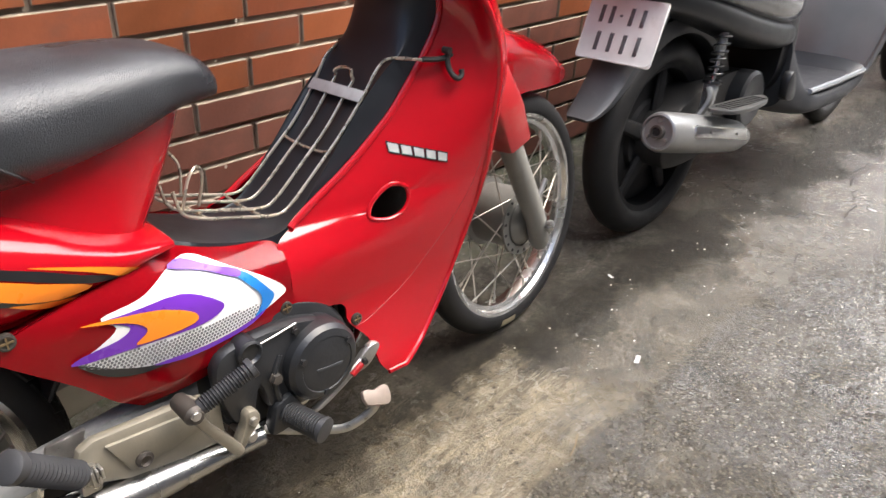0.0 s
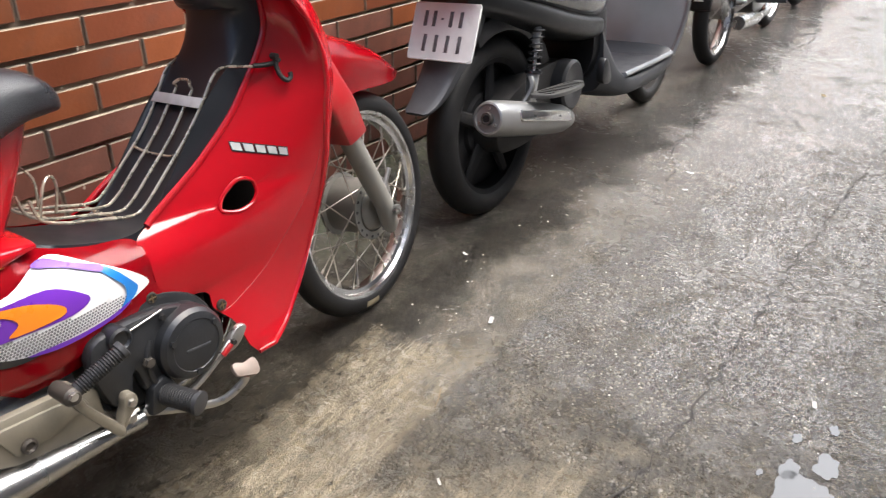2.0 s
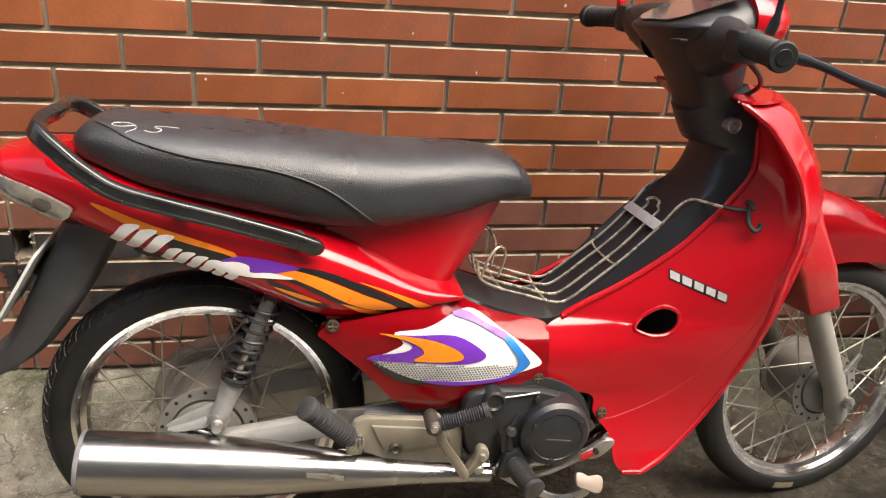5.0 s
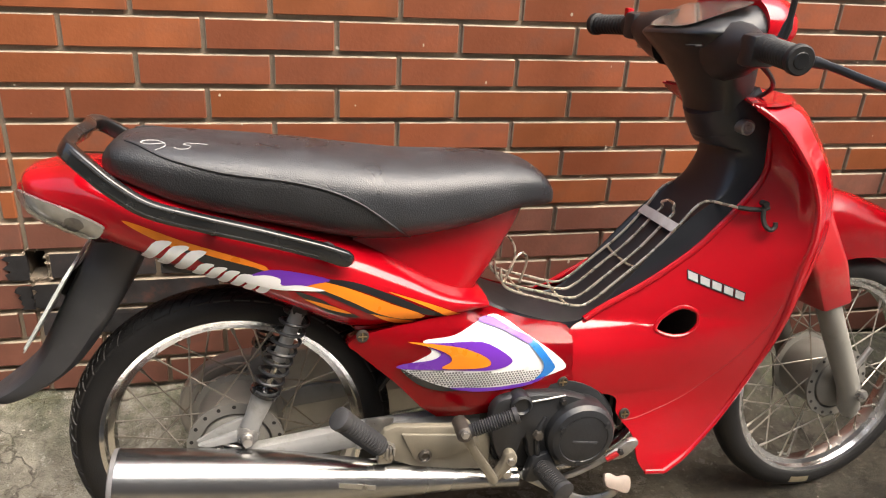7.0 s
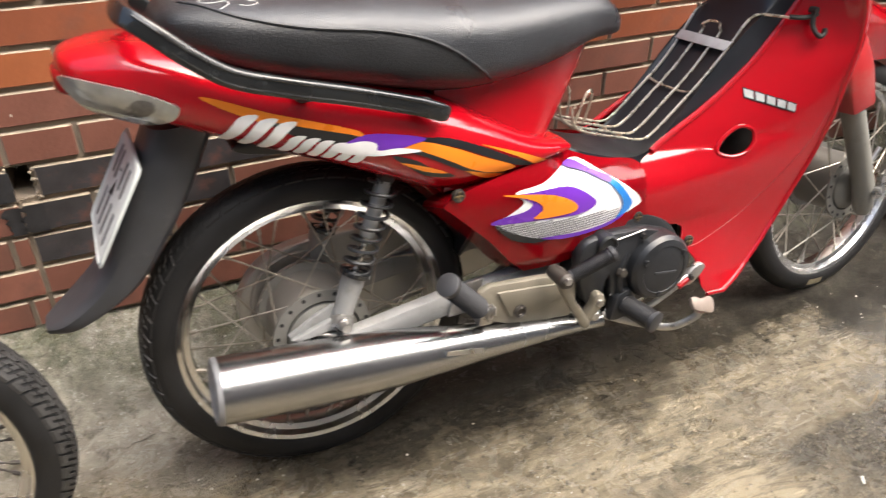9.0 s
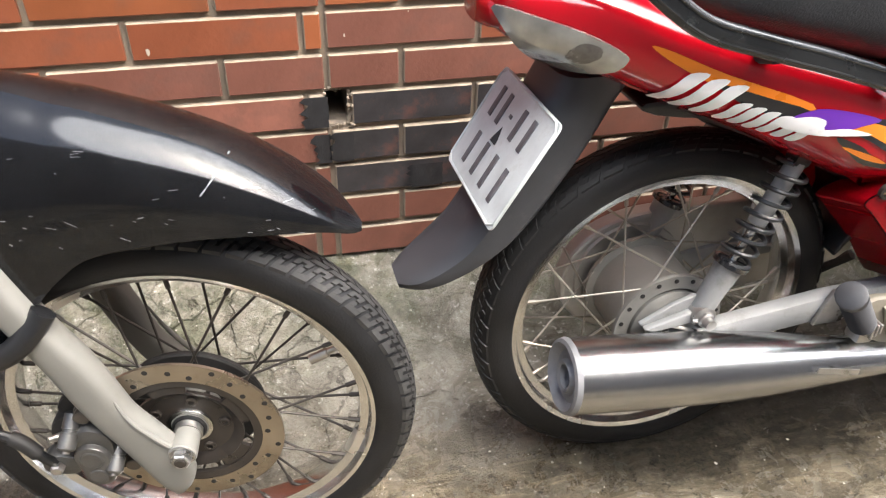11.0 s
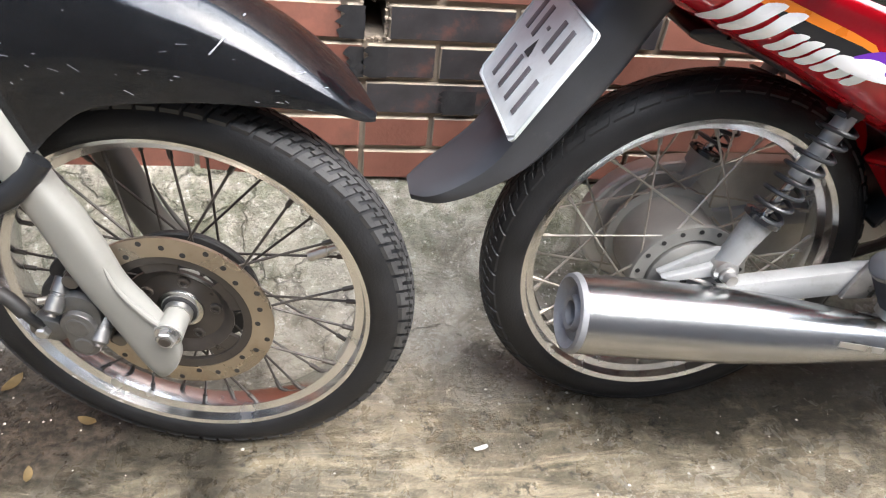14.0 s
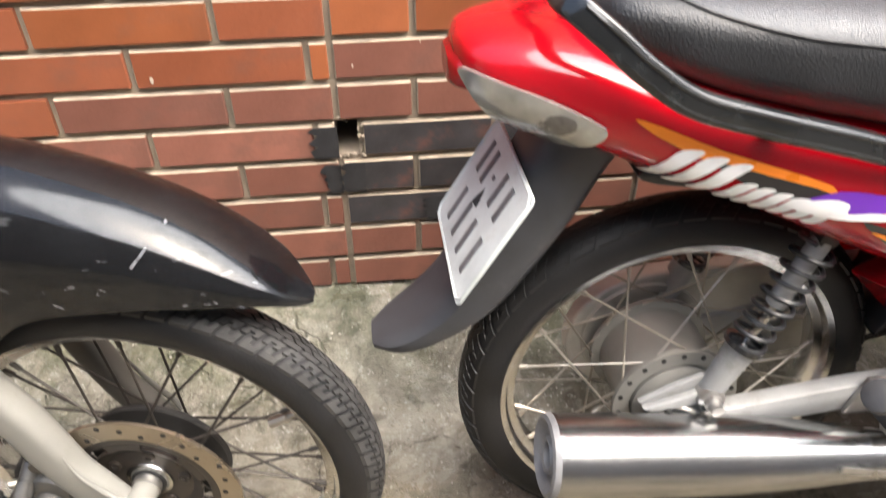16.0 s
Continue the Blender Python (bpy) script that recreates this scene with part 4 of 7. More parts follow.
for s in (1, -1):
    for dw, n0 in ((0.0088, 1), (-0.0076, 2)):
        ridge = smooth([P(u, s * (v + 0.0084), w + dw) for u, v, w in RAIL[n0:9]], 5)
        part("rail_ridge", tube(ridge, 0.0021, 8), RAIL_BLACK, rail)
    part("rail_spacer", tube([P(-0.012, s * 0.120, 0.694), P(-0.010, s * 0.150, 0.703)], 0.011, 12), RUBBER_FINE, rail)
    part("rail_spacer", tube([P(0.155, s * 0.120, 0.655), P(0.157, s * 0.150, 0.662)], 0.011, 12), RUBBER_FINE, rail)

# rear lamps
for toward in (-1.0, 1.0):
    out = curve2([(-0.284, 0.744), (-0.240, 0.735), (-0.200, 0.722), (-0.168, 0.706), (-0.163, 0.698), (-0.172, 0.689), (-0.196, 0.684), (-0.226, 0.685), (-0.254, 0.701), (-0.274, 0.721)], 4)
    bm = spread(out, tail_tree, 0.004, 0.008, toward)
    bmesh.ops.solidify(bm, geom=bm.faces[:], thickness=0.006)
    lamp = part("indicator_lens", bm, LENS, red, "clear wrap-round indicator lens")
    bulb = spread(curve2([(-0.222, 0.707), (-0.208, 0.716), (-0.192, 0.712), (-0.190, 0.703), (-0.202, 0.697), (-0.216, 0.699)], 4), tail_tree, 0.0075, 0.006, toward)
    bmesh.ops.solidify(bulb, geom=bulb.faces[:], thickness=0.003)
    part("bulb_holder", bulb, material("smoked_bulb_holder", (0.07, 0.065, 0.06), 0.25, vary=0.4, scale=60, coat=1.0), lamp, "dark bulb holder in the lens")
bm = loft([(-0.300, 0.03, 0.715, 0.745), (-0.29, 0.05, 0.712, 0.748), (-0.27, 0.055, 0.71, 0.75)], 3, 3)
part("tail_light", bm, LENS_RED, red, "red tail light lens")

# rear flap and plate
FLAP = [(-0.205, 0.655, -0.10, 0.66, 0.060), (-0.228, 0.610, -0.125, 0.625, 0.060), (-0.268, 0.535, -0.165, 0.552, 0.062), (-0.312, 0.455, -0.235, 0.452, 0.062), (-0.345, 0.420, -0.295, 0.405, 0.058), (-0.378, 0.395, -0.352, 0.377, 0.046), (-0.396, 0.384, -0.392, 0.372, 0.024)]
rings = []
for ur, wr, uf, wf, hw in rows_between(FLAP, 4):
    ring = []
    for k in range(16):
        a = 2 * math.pi * k / 16
        c, s = math.cos(a), math.sin(a)
        c, s = math.copysign(abs(c) ** 0.6, c), math.copysign(abs(s) ** 0.6, s)
        f = 0.5 + 0.5 * c
        ring.append(P(ur + (uf - ur) * f, hw * s, wr + (wf - wr) * f))
    rings.append(ring)
part("rear_flap", skin(rings), GREY_PLASTIC, red, "black plastic rear mudguard flap")
up = Vector((0.083, 0, 0.135)).normalized()
outw = Vector((-up.z, 0, up.x))
across = up.cross(outw)
m = Matrix((( *across, ), ( *up, ), ( *outw, ))).transposed().to_4x4()
m.translation = P(-0.268 + 0.0047, 0.014, 0.556 + 0.0077)
row1 = [(-0.064, 0.011, 0.042), (-0.036, 0.011, 0.042), (-0.010, 0.008, 0.005), (0.018, 0.011, 0.042), (0.050, 0.011, 0.042)]
row2 = [(-0.056, 0.011, 0.046), (-0.019, 0.011, 0.046), (0.018, 0.011, 0.046), (0.056, 0.011, 0.046)]
plate_with_bars(red, m, 0.200, 0.146, [(0.034, row1), (-0.032, row2)])
tube_bm = tube([P(-0.20, 0, 0.62), P(-0.262, 0, 0.555)], 0.012, 8)
part("plate_bracket", tube_bm, DARK, red)

# ---- red motorcycle: engine, exhaust, forks and small parts ----
# exhaust
part("muffler", lathe([(-0.150, 0.0), (-0.150, 0.016), (-0.190, 0.0165), (-0.192, 0.021), (-0.185, 0.024), (-0.184, 0.036), (-0.190, 0.041), (-0.195, 0.0455), (-0.193, 0.0498), (-0.186, 0.0516), (-0.180, 0.0510), (-0.170, 0.0515), (-0.08, 0.052), (0.02, 0.051), (0.10, 0.047),
                       (0.22, 0.036), (0.34, 0.024), (0.44, 0.0165), (0.50, 0.015)], 48, axis="u"), MUFFLER_METAL, red, "long chromed muffler, scuffed and slightly rusted", sharp=30)
mf = bpy.data.objects["muffler"]
mf.data.transform(Matrix.Translation(P(-0.003, 0.133, 0.252)) @ Matrix.Rotation(radians(6.2), 4, "Y") @ Matrix.Rotation(radians(-1), 4, "Z"))
part("exhaust_pipe", tube(smooth([P(0.46, 0.128, 0.203), P(0.54, 0.115, 0.197), P(0.64, 0.09, 0.19), P(0.74, 0.05, 0.20), P(0.80, 0.02, 0.26), P(0.78, 0.0, 0.32)], 5), 0.0145, 12), CHROME, red, "chromed exhaust pipe")
part("muffler_bracket", slab([(0.20, 0.27), (0.25, 0.27), (0.27, 0.33), (0.22, 0.33)], 0.10, 0.108, 0.003), STEEL, red)

bm = lathe([(-0.160, 0.0158), (-0.1912, 0.0163), (-0.1933, 0.0212), (-0.1863, 0.0245), (-0.1853, 0.0358), (-0.1912, 0.0408), (-0.1963, 0.0456), (-0.1942, 0.0504), (-0.1870, 0.0524)], 48, axis="u")
part("muffler_end", moved(bm, Matrix.Translation(P(-0.003, 0.133, 0.252)) @ Matrix.Rotation(radians(6.2), 4, "Y") @ Matrix.Rotation(radians(-1), 4, "Z")), material("weathered_zinc", (0.20, 0.20, 0.205), 0.6, metal=0.4, vary=0.25, scale=40, bump=0.3, bump_scale=200, dirt=(0.14, 0.13, 0.12), dirt_amount=0.25, dirt_scale=40), red, "weathered grey end ring with a dark outlet")

outlet = tube([P(-0.168, 0, 0), P(-0.166, 0, 0)], 0.0161, 20)
part("muffler_outlet", moved(outlet, Matrix.Translation(P(-0.003, 0.133, 0.252)) @ Matrix.Rotation(radians(6.2), 4, "Y") @ Matrix.Rotation(radians(-1), 4, "Z")), RUBBER, red, "sooty muffler outlet")
clamp = [P(0.470, 0.128, 0.203), P(0.492, 0.125, 0.2015)]
part("pipe_clamp", tube(clamp, 0.0195, 16), STEEL, red, "steel pipe clamp")
# plain bar for the mark pressed into the muffler
bm = block((0.0, -0.0008, -0.0045), (0.062, 0.0008, 0.0045), 0.0)
part("pressed_mark", moved(bm, Matrix.Translation(P(0.165, 0.1775, 0.252)) @ Matrix.Rotation(radians(6.2), 4, "Y") @ Matrix.Rotation(radians(-8), 4, "Z")), STEEL, red)

# engine
bm = lathe([(0.10, 0.064), (0.150, 0.066), (0.166, 0.064), (0.174, 0.058), (0.177, 0.050), (0.1775, 0.047), (0.176, 0.0455), (0.1765, 0.044), (0.178, 0.030), (0.179, 0.0)], 48, (0.602, 0, 0.292))
cover = part("clutch_cover", bm, ENGINE, red, "round black engine cover", sharp=25)
part("cover_mark", slab([(0.580, 0.288), (0.628, 0.281), (0.628, 0.286), (0.580, 0.293)], 0.178, 0.1796, 0.0005), GREY_PLASTIC, cover)
for a in (150, 30, 262):
    bolt((0.602 + 0.049 * math.cos(radians(a)), 0.176, 0.292 + 0.049 * math.sin(radians(a))), 0.0055, red, length=0.004, material=ENGINE)
bm = slab(curve2([(0.44, 0.29), (0.45, 0.372), (0.52, 0.392), (0.60, 0.382), (0.66, 0.345), (0.69, 0.28), (0.66, 0.215), (0.54, 0.20), (0.46, 0.22)], 4), -0.10, 0.125, 0.012)
part("crankcase", bm, ENGINE, red, "black crankcase")
bm = slab(curve2([(0.436, 0.300), (0.436, 0.355), (0.468, 0.376), (0.570, 0.371), (0.632, 0.345), (0.660, 0.300), (0.640, 0.235), (0.560, 0.220), (0.515, 0.240), (0.500, 0.290), (0.485, 0.250), (0.455, 0.245)], 4), 0.12, 0.152, 0.010)
part("gear_case", bm, ENGINE, red, "black side case")
part("case_rib", tube(smooth([P(0.502, 0.154, 0.365), P(0.53, 0.156, 0.369), P(0.568, 0.154, 0.372)], 3), 0.0018, 6), STEEL, red, "bare metal edge of the case")
part("case_bead", tube(smooth([P(0.536, 0.150, 0.330), P(0.522, 0.153, 0.30), P(0.526, 0.153, 0.255), P(0.55, 0.150, 0.225)], 4), 0.0055, 8), ENGINE, red)
bm = lathe([(0.13, 0.0), (0.13, 0.020), (0.160, 0.020), (0.163, 0.016), (0.158, 0.013), (0.158, 0.0)], 20, (0.486, 0, 0.362))
part("oil_cap", bm, ENGINE, red, "black oil cap")
bm = bmesh.new()
for k in range(7):
    block(P(0.70 + k * 0.022, 0.07, 0.24), P(0.708 + k * 0.022, -0.07, 0.345), 0.0, bm=bm)
part("cylinder_fins", bm, DARK, red, kind="stuff")
bolt((0.522, 0.156, 0.298), 0.0085, red, length=0.008, material=DARK_STEEL)
for place in ((0.545, 0.154, 0.235), (0.448, 0.154, 0.335), (0.565, 0.154, 0.360)):
    bolt(place, 0.005, red, material=DARK)
for u, v, w in ((0.209, 0.140, 0.508), (0.574, 0.123, 0.382), (0.707, 0.120, 0.300)):
    part("cover_screw", lathe([(-0.004, 0.0105), (0.002, 0.0105), (0.003, 0.008), (0.001, 0.005), (0.001, 0.0)], 14, (u, v, w)), SPOKE_DARK, red, "tarnished cover screw")
    sl = block(P(u - 0.0075, v + 0.0005, w - 0.001), P(u + 0.0075, v + 0.0035, w + 0.001), 0.0)
    block(P(u - 0.001, v + 0.0005, w - 0.0075), P(u + 0.001, v + 0.0036, w + 0.0075), 0.0, bm=sl)
    part("screw_slot", sl, BRASS, red)

# frame pieces seen under the covers
part("frame_tube", tube([P(0.42, 0.05, 0.40), P(0.30, 0.05, 0.46), P(0.10, 0.06, 0.56), P(-0.05, 0.05, 0.62)], 0.016, 8), DARK, red)
part("inner_mudguard", slab(curve2([(0.26, 0.36), (0.30, 0.44), (0.24, 0.53), (0.10, 0.60), (-0.08, 0.62), (-0.08, 0.60), (0.10, 0.57), (0.22, 0.50), (0.275, 0.42), (0.25, 0.36)], 4), -0.055, 0.055, 0.004), BLACK_PLASTIC, red, "black inner mudguard")

# swing arms
for s in (1, -1):
    bm = slab([(-0.055, 0.255), (-0.05, 0.282), (0.04, 0.290), (0.22, 0.314), (0.43, 0.326), (0.43, 0.286), (0.22, 0.270), (0.06, 0.252)], s * 0.074, s * 0.100, 0.006)
    part("swing_arm", bm, SWING, red, "grey pressed steel swing arm", sharp=25)
part("axle_nut", lathe([(0.07, 0.012), (0.128, 0.012), (0.132, 0.008), (0.135, 0.0)], 6, (0.0, 0, 0.272)), STEEL, red)
part("brake_rod", tube([P(-0.03, 0.09, 0.30), P(0.10, 0.125, 0.27), P(0.42, 0.125, 0.24)], 0.003, 6), STEEL, red)
part("brake_lever_arm", slab([(-0.055, 0.296), (-0.03, 0.305), (-0.02, 0.285), (-0.045, 0.265)], 0.068, 0.090, 0.004), STEEL, red)
# left chain case
case = part("chain_case", slab(curve2([(-0.116, 0.262), (-0.102, 0.312), (-0.066, 0.350), (-0.014, 0.371), (0.06, 0.377), (0.22, 0.376), (0.40, 0.360), (0.43, 0.31), (0.40, 0.235), (0.22, 0.205), (0.08, 0.178), (-0.004, 0.158), (-0.066, 0.175), (-0.104, 0.215)], 4), -0.115, -0.082, 0.006), ALU, red, "grey chain case", sharp=20)
part("case_rim", lathe([(-0.083, 0.092), (-0.077, 0.090), (-0.077, 0.080), (-0.083, 0.078)], 48, (-0.004, 0, 0.270)), ALU, case)


# shock absorbers with coil springs
def shock(parent, top, low, r=0.0225, turns=8):
    a, b = P(*top), P(*low)
    sh = new("shock_absorber")
    sh.parent = parent
    tagged(sh, "black coil spring shock absorber with grimy alloy foot")
    way = (b - a)
    n1 = way.orthogonal().normalized()
    n2 = way.normalized().cross(n1)
    coil = [a + way * (0.03 + 0.62 * k / (turns * 14)) + r * (math.cos(2 * math.pi * k / 14) * n1 + math.sin(2 * math.pi * k / 14) * n2) for k in range(turns * 14 + 1)]
    part("spring", tube(coil, 0.0031, 8), ENGINE, sh, "black coil spring")
    part("damper_tube", tube([a + way * 0.02, a + way * 0.40, a + way * 0.41], [0.0120, 0.0120, 0.008], 16), SWING, sh, "grey damper tube")
    part("damper_rod", tube([a + way * 0.40, a + way * 0.68], 0.0065, 12), CHROME, sh, "bright damper rod")
    part("spring_seat", tube([a + way * 0.635, a + way * 0.645, a + way * 0.672, a + way * 0.68], [0.020, 0.0255, 0.0255, 0.020], 20), BLACK_GLOSS, sh)
    part("shock_foot", tube([a + way * 0.665, a + way * 0.70, a + way * 0.88, a + way * 0.95, b], [0.020, 0.0195, 0.0165, 0.0165, 0.0165], 16), SWING, sh, "corroded alloy foot")
    part("shock_top", lathe([(-0.012, 0.012), (0.010, 0.012), (0.012, 0.0)], 14, top), DARK, sh)
    bm = lathe([(-0.018, 0.0175), (0.015, 0.0175), (0.018, 0.012), (0.022, 0.0115), (0.024, 0.009), (0.034, 0.008), (0.034, 0.0)], 16, low)
    part("shock_bolt", bm, STEEL, sh)
    return sh


for s in (1, -1):
    shock(red, (0.112, s * 0.086, 0.540), (0.018, s * 0.090, 0.315))
bm = slab([(-0.068, 0.303), (-0.02, 0.330), (0.010, 0.341), (0.034, 0.335), (0.038, 0.302), (0.010, 0.296), (-0.058, 0.293)], 0.078, 0.086, 0.002)
slab([(-0.066, 0.301), (-0.01, 0.318), (0.016, 0.326), (0.026, 0.305), (-0.05, 0.295)], 0.086, 0.098, 0.003, bm=bm)
part("shock_bracket", bm, SWING, red, "triangular alloy shock bracket", sharp=22)

# alloy bracket and pegs
bm = slab([(0.236, 0.300), (0.246, 0.324), (0.266, 0.331), (0.366, 0.321), (0.418, 0.313), (0.440, 0.290), (0.440, 0.232), (0.425, 0.224), (0.37, 0.230), (0.302, 0.243), (0.262, 0.262)], 0.122, 0.140, 0.006)
slab([(0.275, 0.318), (0.36, 0.308), (0.41, 0.300), (0.42, 0.278), (0.36, 0.262), (0.30, 0.262)], 0.138, 0.146, 0.004, bm=bm)
bracket = part("footrest_bracket", bm, CREAM, red, "oxidised cream alloy footrest bracket", sharp=25)
part("bracket_bolt", lathe([(0.14, 0.012), (0.150, 0.012), (0.153, 0.008), (0.150, 0.005), (0.150, 0.0)], 16, (0.318, 0, 0.272)), SPOKE_DARK, bracket)


def peg(name, a, b, r, parent, ribs, label):
    a, b = P(*a), P(*b)
    ob = part(name, tube([a, a.lerp(b, 0.02), a.lerp(b, 0.88), a.lerp(b, 0.9), a.lerp(b, 0.985), b], [r * 0.8, r * 0.86, r * 0.86, r * 1.12, r * 1.12, r * 0.95], 16), RUBBER_FINE, parent, label)
    bm = bmesh.new()
    for k in range(ribs):
        t = 0.06 + 0.80 * k / ribs
        tube([a.lerp(b, t), a.lerp(b, t + 0.02), a.lerp(b, t + 0.034)], [r * 0.84, r * 1.06, r * 0.84], 14, bm=bm)
    part("rubber_ribs", bm, RUBBER_FINE, ob, kind="stuff")
    return ob


peg("front_footrest", (0.531, 0.160, 0.232), (0.552, 0.228, 0.222), 0.0185, red, 13, "ribbed black rubber footrest")
part("footrest_mount", slab([(0.50, 0.20), (0.515, 0.252), (0.545, 0.262), (0.565, 0.225), (0.545, 0.195)], 0.135, 0.162, 0.008), ENGINE, red)
peg("rear_footrest", (0.240, 0.152, 0.300), (0.164, 0.185, 0.388), 0.0178, red, 14, "folded ribbed rubber passenger footrest")
hinge = part("footrest_hinge", slab([(0.232, 0.272), (0.236, 0.312), (0.262, 0.300), (0.258, 0.270)], 0.132, 0.160, 0.004), STEEL, red)
for k in range(3):
    part("hinge_tooth", block(P(0.246 + 0.006 * k, 0.166, 0.282 + 0.004 * k), P(0.250 + 0.006 * k, 0.150, 0.306), 0.001), STEEL, hinge)

# kick starter: flat cranked arm, clamp with a bolt, ribbed rubber
bm = slab(curve2([(0.380, 0.352), (0.392, 0.342), (0.402, 0.300), (0.432, 0.252), (0.448, 0.222), (0.436, 0.214), (0.420, 0.238), (0.386, 0.298), (0.372, 0.335)], 3), 0.162, 0.176, 0.004)
arm = part("kick_arm", bm, CREAM, red, "tarnished kick-start arm")
part("kick_clamp", slab(curve2([(0.462, 0.272), (0.478, 0.270), (0.484, 0.252), (0.470, 0.236), (0.450, 0.214), (0.438, 0.214), (0.446, 0.232), (0.456, 0.250)], 3), 0.146, 0.168, 0.005), CREAM, red, "cast kick-start clamp")
bolt((0.470, 0.168, 0.256), 0.0065, red, length=0.006)
part("kick_shaft", lathe([(0.12, 0.010), (0.165, 0.010), (0.168, 0.007), (0.168, 0.0)], 12, (0.466, 0, 0.226)), STEEL, red)
peg("kick_rubber", (0.384, 0.195, 0.346), (0.464, 0.205, 0.376), 0.0128, red, 16, "ribbed rubber kick-start pedal")
part("kick_joint", lathe([(0.158, 0.0), (0.158, 0.013), (0.200, 0.0145), (0.208, 0.009), (0.208, 0.0)], 14, (0.374, 0, 0.342)), SPOKE_DARK, red, "rusty kick-start joint")
bolt((0.372, 0.208, 0.347), 0.006, red, length=0.004)

# brake pedal
part("brake_pedal", tube(smooth([P(0.50, 0.14, 0.205), P(0.56, 0.18, 0.190), P(0.60, 0.215, 0.192), P(0.635, 0.232, 0.212), P(0.642, 0.236, 0.225)], 5), 0.0075, 10, flat=0.75), STEEL, red, "worn steel brake pedal arm")
bm = slab(curve2([(-0.026, 0.010), (-0.014, 0.013), (-0.002, 0.010), (0.014, 0.016), (0.025, 0.012), (0.026, -0.006), (0.018, -0.015), (-0.004, -0.013), (-0.022, -0.010)], 2), -0.004, 0.004, 0.0015)
moved(bm, Matrix.Translation(P(0.643, 0.238, 0.240)) @ Matrix.Rotation(radians(10), 4, "Z") @ Matrix.Rotation(radians(-38), 4, "X") @ Matrix.Rotation(radians(22), 4, "Y"))
part("pedal_pad", bm, material("worn_pedal_metal", (0.22, 0.175, 0.145), 0.5, metal=0.2, vary=0.15, scale=60), red, "worn flat pedal pad")
part("side_arm", tube(smooth([P(0.55, 0.15, 0.192), P(0.60, 0.15, 0.200), P(0.66, 0.15, 0.226), P(0.692, 0.148, 0.242)], 4), [0.0055] * 4 + [0.0065] * 9, 8), STEEL, red, "steel rod below the engine")
part("arm_head", slab(curve2([(0.672, 0.226), (0.690, 0.250), (0.712, 0.262), (0.728, 0.255), (0.716, 0.236), (0.694, 0.222)], 4), 0.138, 0.153, 0.004), STEEL, red)
part("arm_paint", tube([P(0.662, 0.156, 0.228), P(0.684, 0.156, 0.239)], 0.0055, 8), RED_DULL, red, "red paint on the rod")
bolt((0.690, 0.154, 0.241), 0.005, red, material=DARK)
part("side_stand", tube([P(0.47, -0.12, 0.21), P(0.42, -0.20, 0.10), P(0.40, -0.245, -0.012)], 0.010, 8), DARK, red, "side stand on the wall side")

# front fork
for s in (1, -1):
    bm = tube([P(1.120, s * 0.088, 0.500), P(1.190, s * 0.088, 0.36), P(1.226, s * 0.088, 0.290), P(1.240, s * 0.088, 0.235), P(1.242, s * 0.088, 0.218)], [0.024, 0.024, 0.023, 0.022, 0.014], 18)
    part("fork_leg", moved(bm, STEER), FORK if s > 0 else FORK_DARKER, red, "silver painted fork leg")
    bm = skin([[P(1.03 + x, s * (0.052 + y), 0.66 + z) for x, y, z in ((-0.05, 0, 0), (-0.03, 0.04, 0), (0.06, 0.045, 0.01), (0.10, 0, 0.02))],
               [P(1.09 + x, s * (0.052 + y), 0.56 + z) for x, y, z in ((-0.05, 0, 0), (-0.03, 0.062, 0), (0.045, 0.065, 0.01), (0.08, 0, 0.02))],
               [P(1.128 + x, s * (0.052 + y), 0.478 + z) for x, y, z in ((-0.045, 0, 0), (-0.03, 0.064, -0.006), (0.035, 0.066, 0.01), (0.055, 0, 0.02))]])
    bmesh.ops.bevel(bm, geom=bm.edges[:], offset=0.008, segments=2, profile=0.5, affect="EDGES")
    part("fork_shroud", moved(bm, STEER), RED_DULL, red, "red fork shroud")
part("front_axle", moved(lathe([(-0.11, 0.0), (-0.11, 0.008), (0.112, 0.008), (0.112, 0.013), (0.122, 0.013), (0.124, 0.006), (0.128, 0.0)], 6, (1.235, 0, 0.277)), STEER), STEEL, red)
part("brake_arm", moved(tube([P(1.245, 0.07, 0.30), P(1.285, 0.075, 0.36)], 0.006, 8), STEER), STEEL, red)
FENDER = [(0.985, 0.050, 0.640, 0.700), (1.04, 0.070, 0.600, 0.702), (1.143, 0.074, 0.560, 0.700), (1.224, 0.070, 0.560, 0.682), (1.336, 0.058, 0.548, 0.637), (1.405, 0.042, 0.543, 0.592), (1.448, 0.022, 0.544, 0.565), (1.476, 0.006, 0.546, 0.552)]
rings = []
for u, hw, w0, w1 in rows_between(FENDER, 5):
    rings.append([P(u, hw * (1.0 - 0.12 * abs(k) / 10 if abs(k) > 8 else 1.0) * math.sin(radians(9 * k)), w0 + (w1 - w0) * max(math.cos(radians(9 * k)), 0) ** 0.55) for k in range(-10, 11)])
bm = skin(rings, closed=False)
bmesh.ops.solidify(bm, geom=bm.faces[:], thickness=0.003)
part("front_mudguard", moved(bm, STEER), RED, red, "red beaked front mudguard")

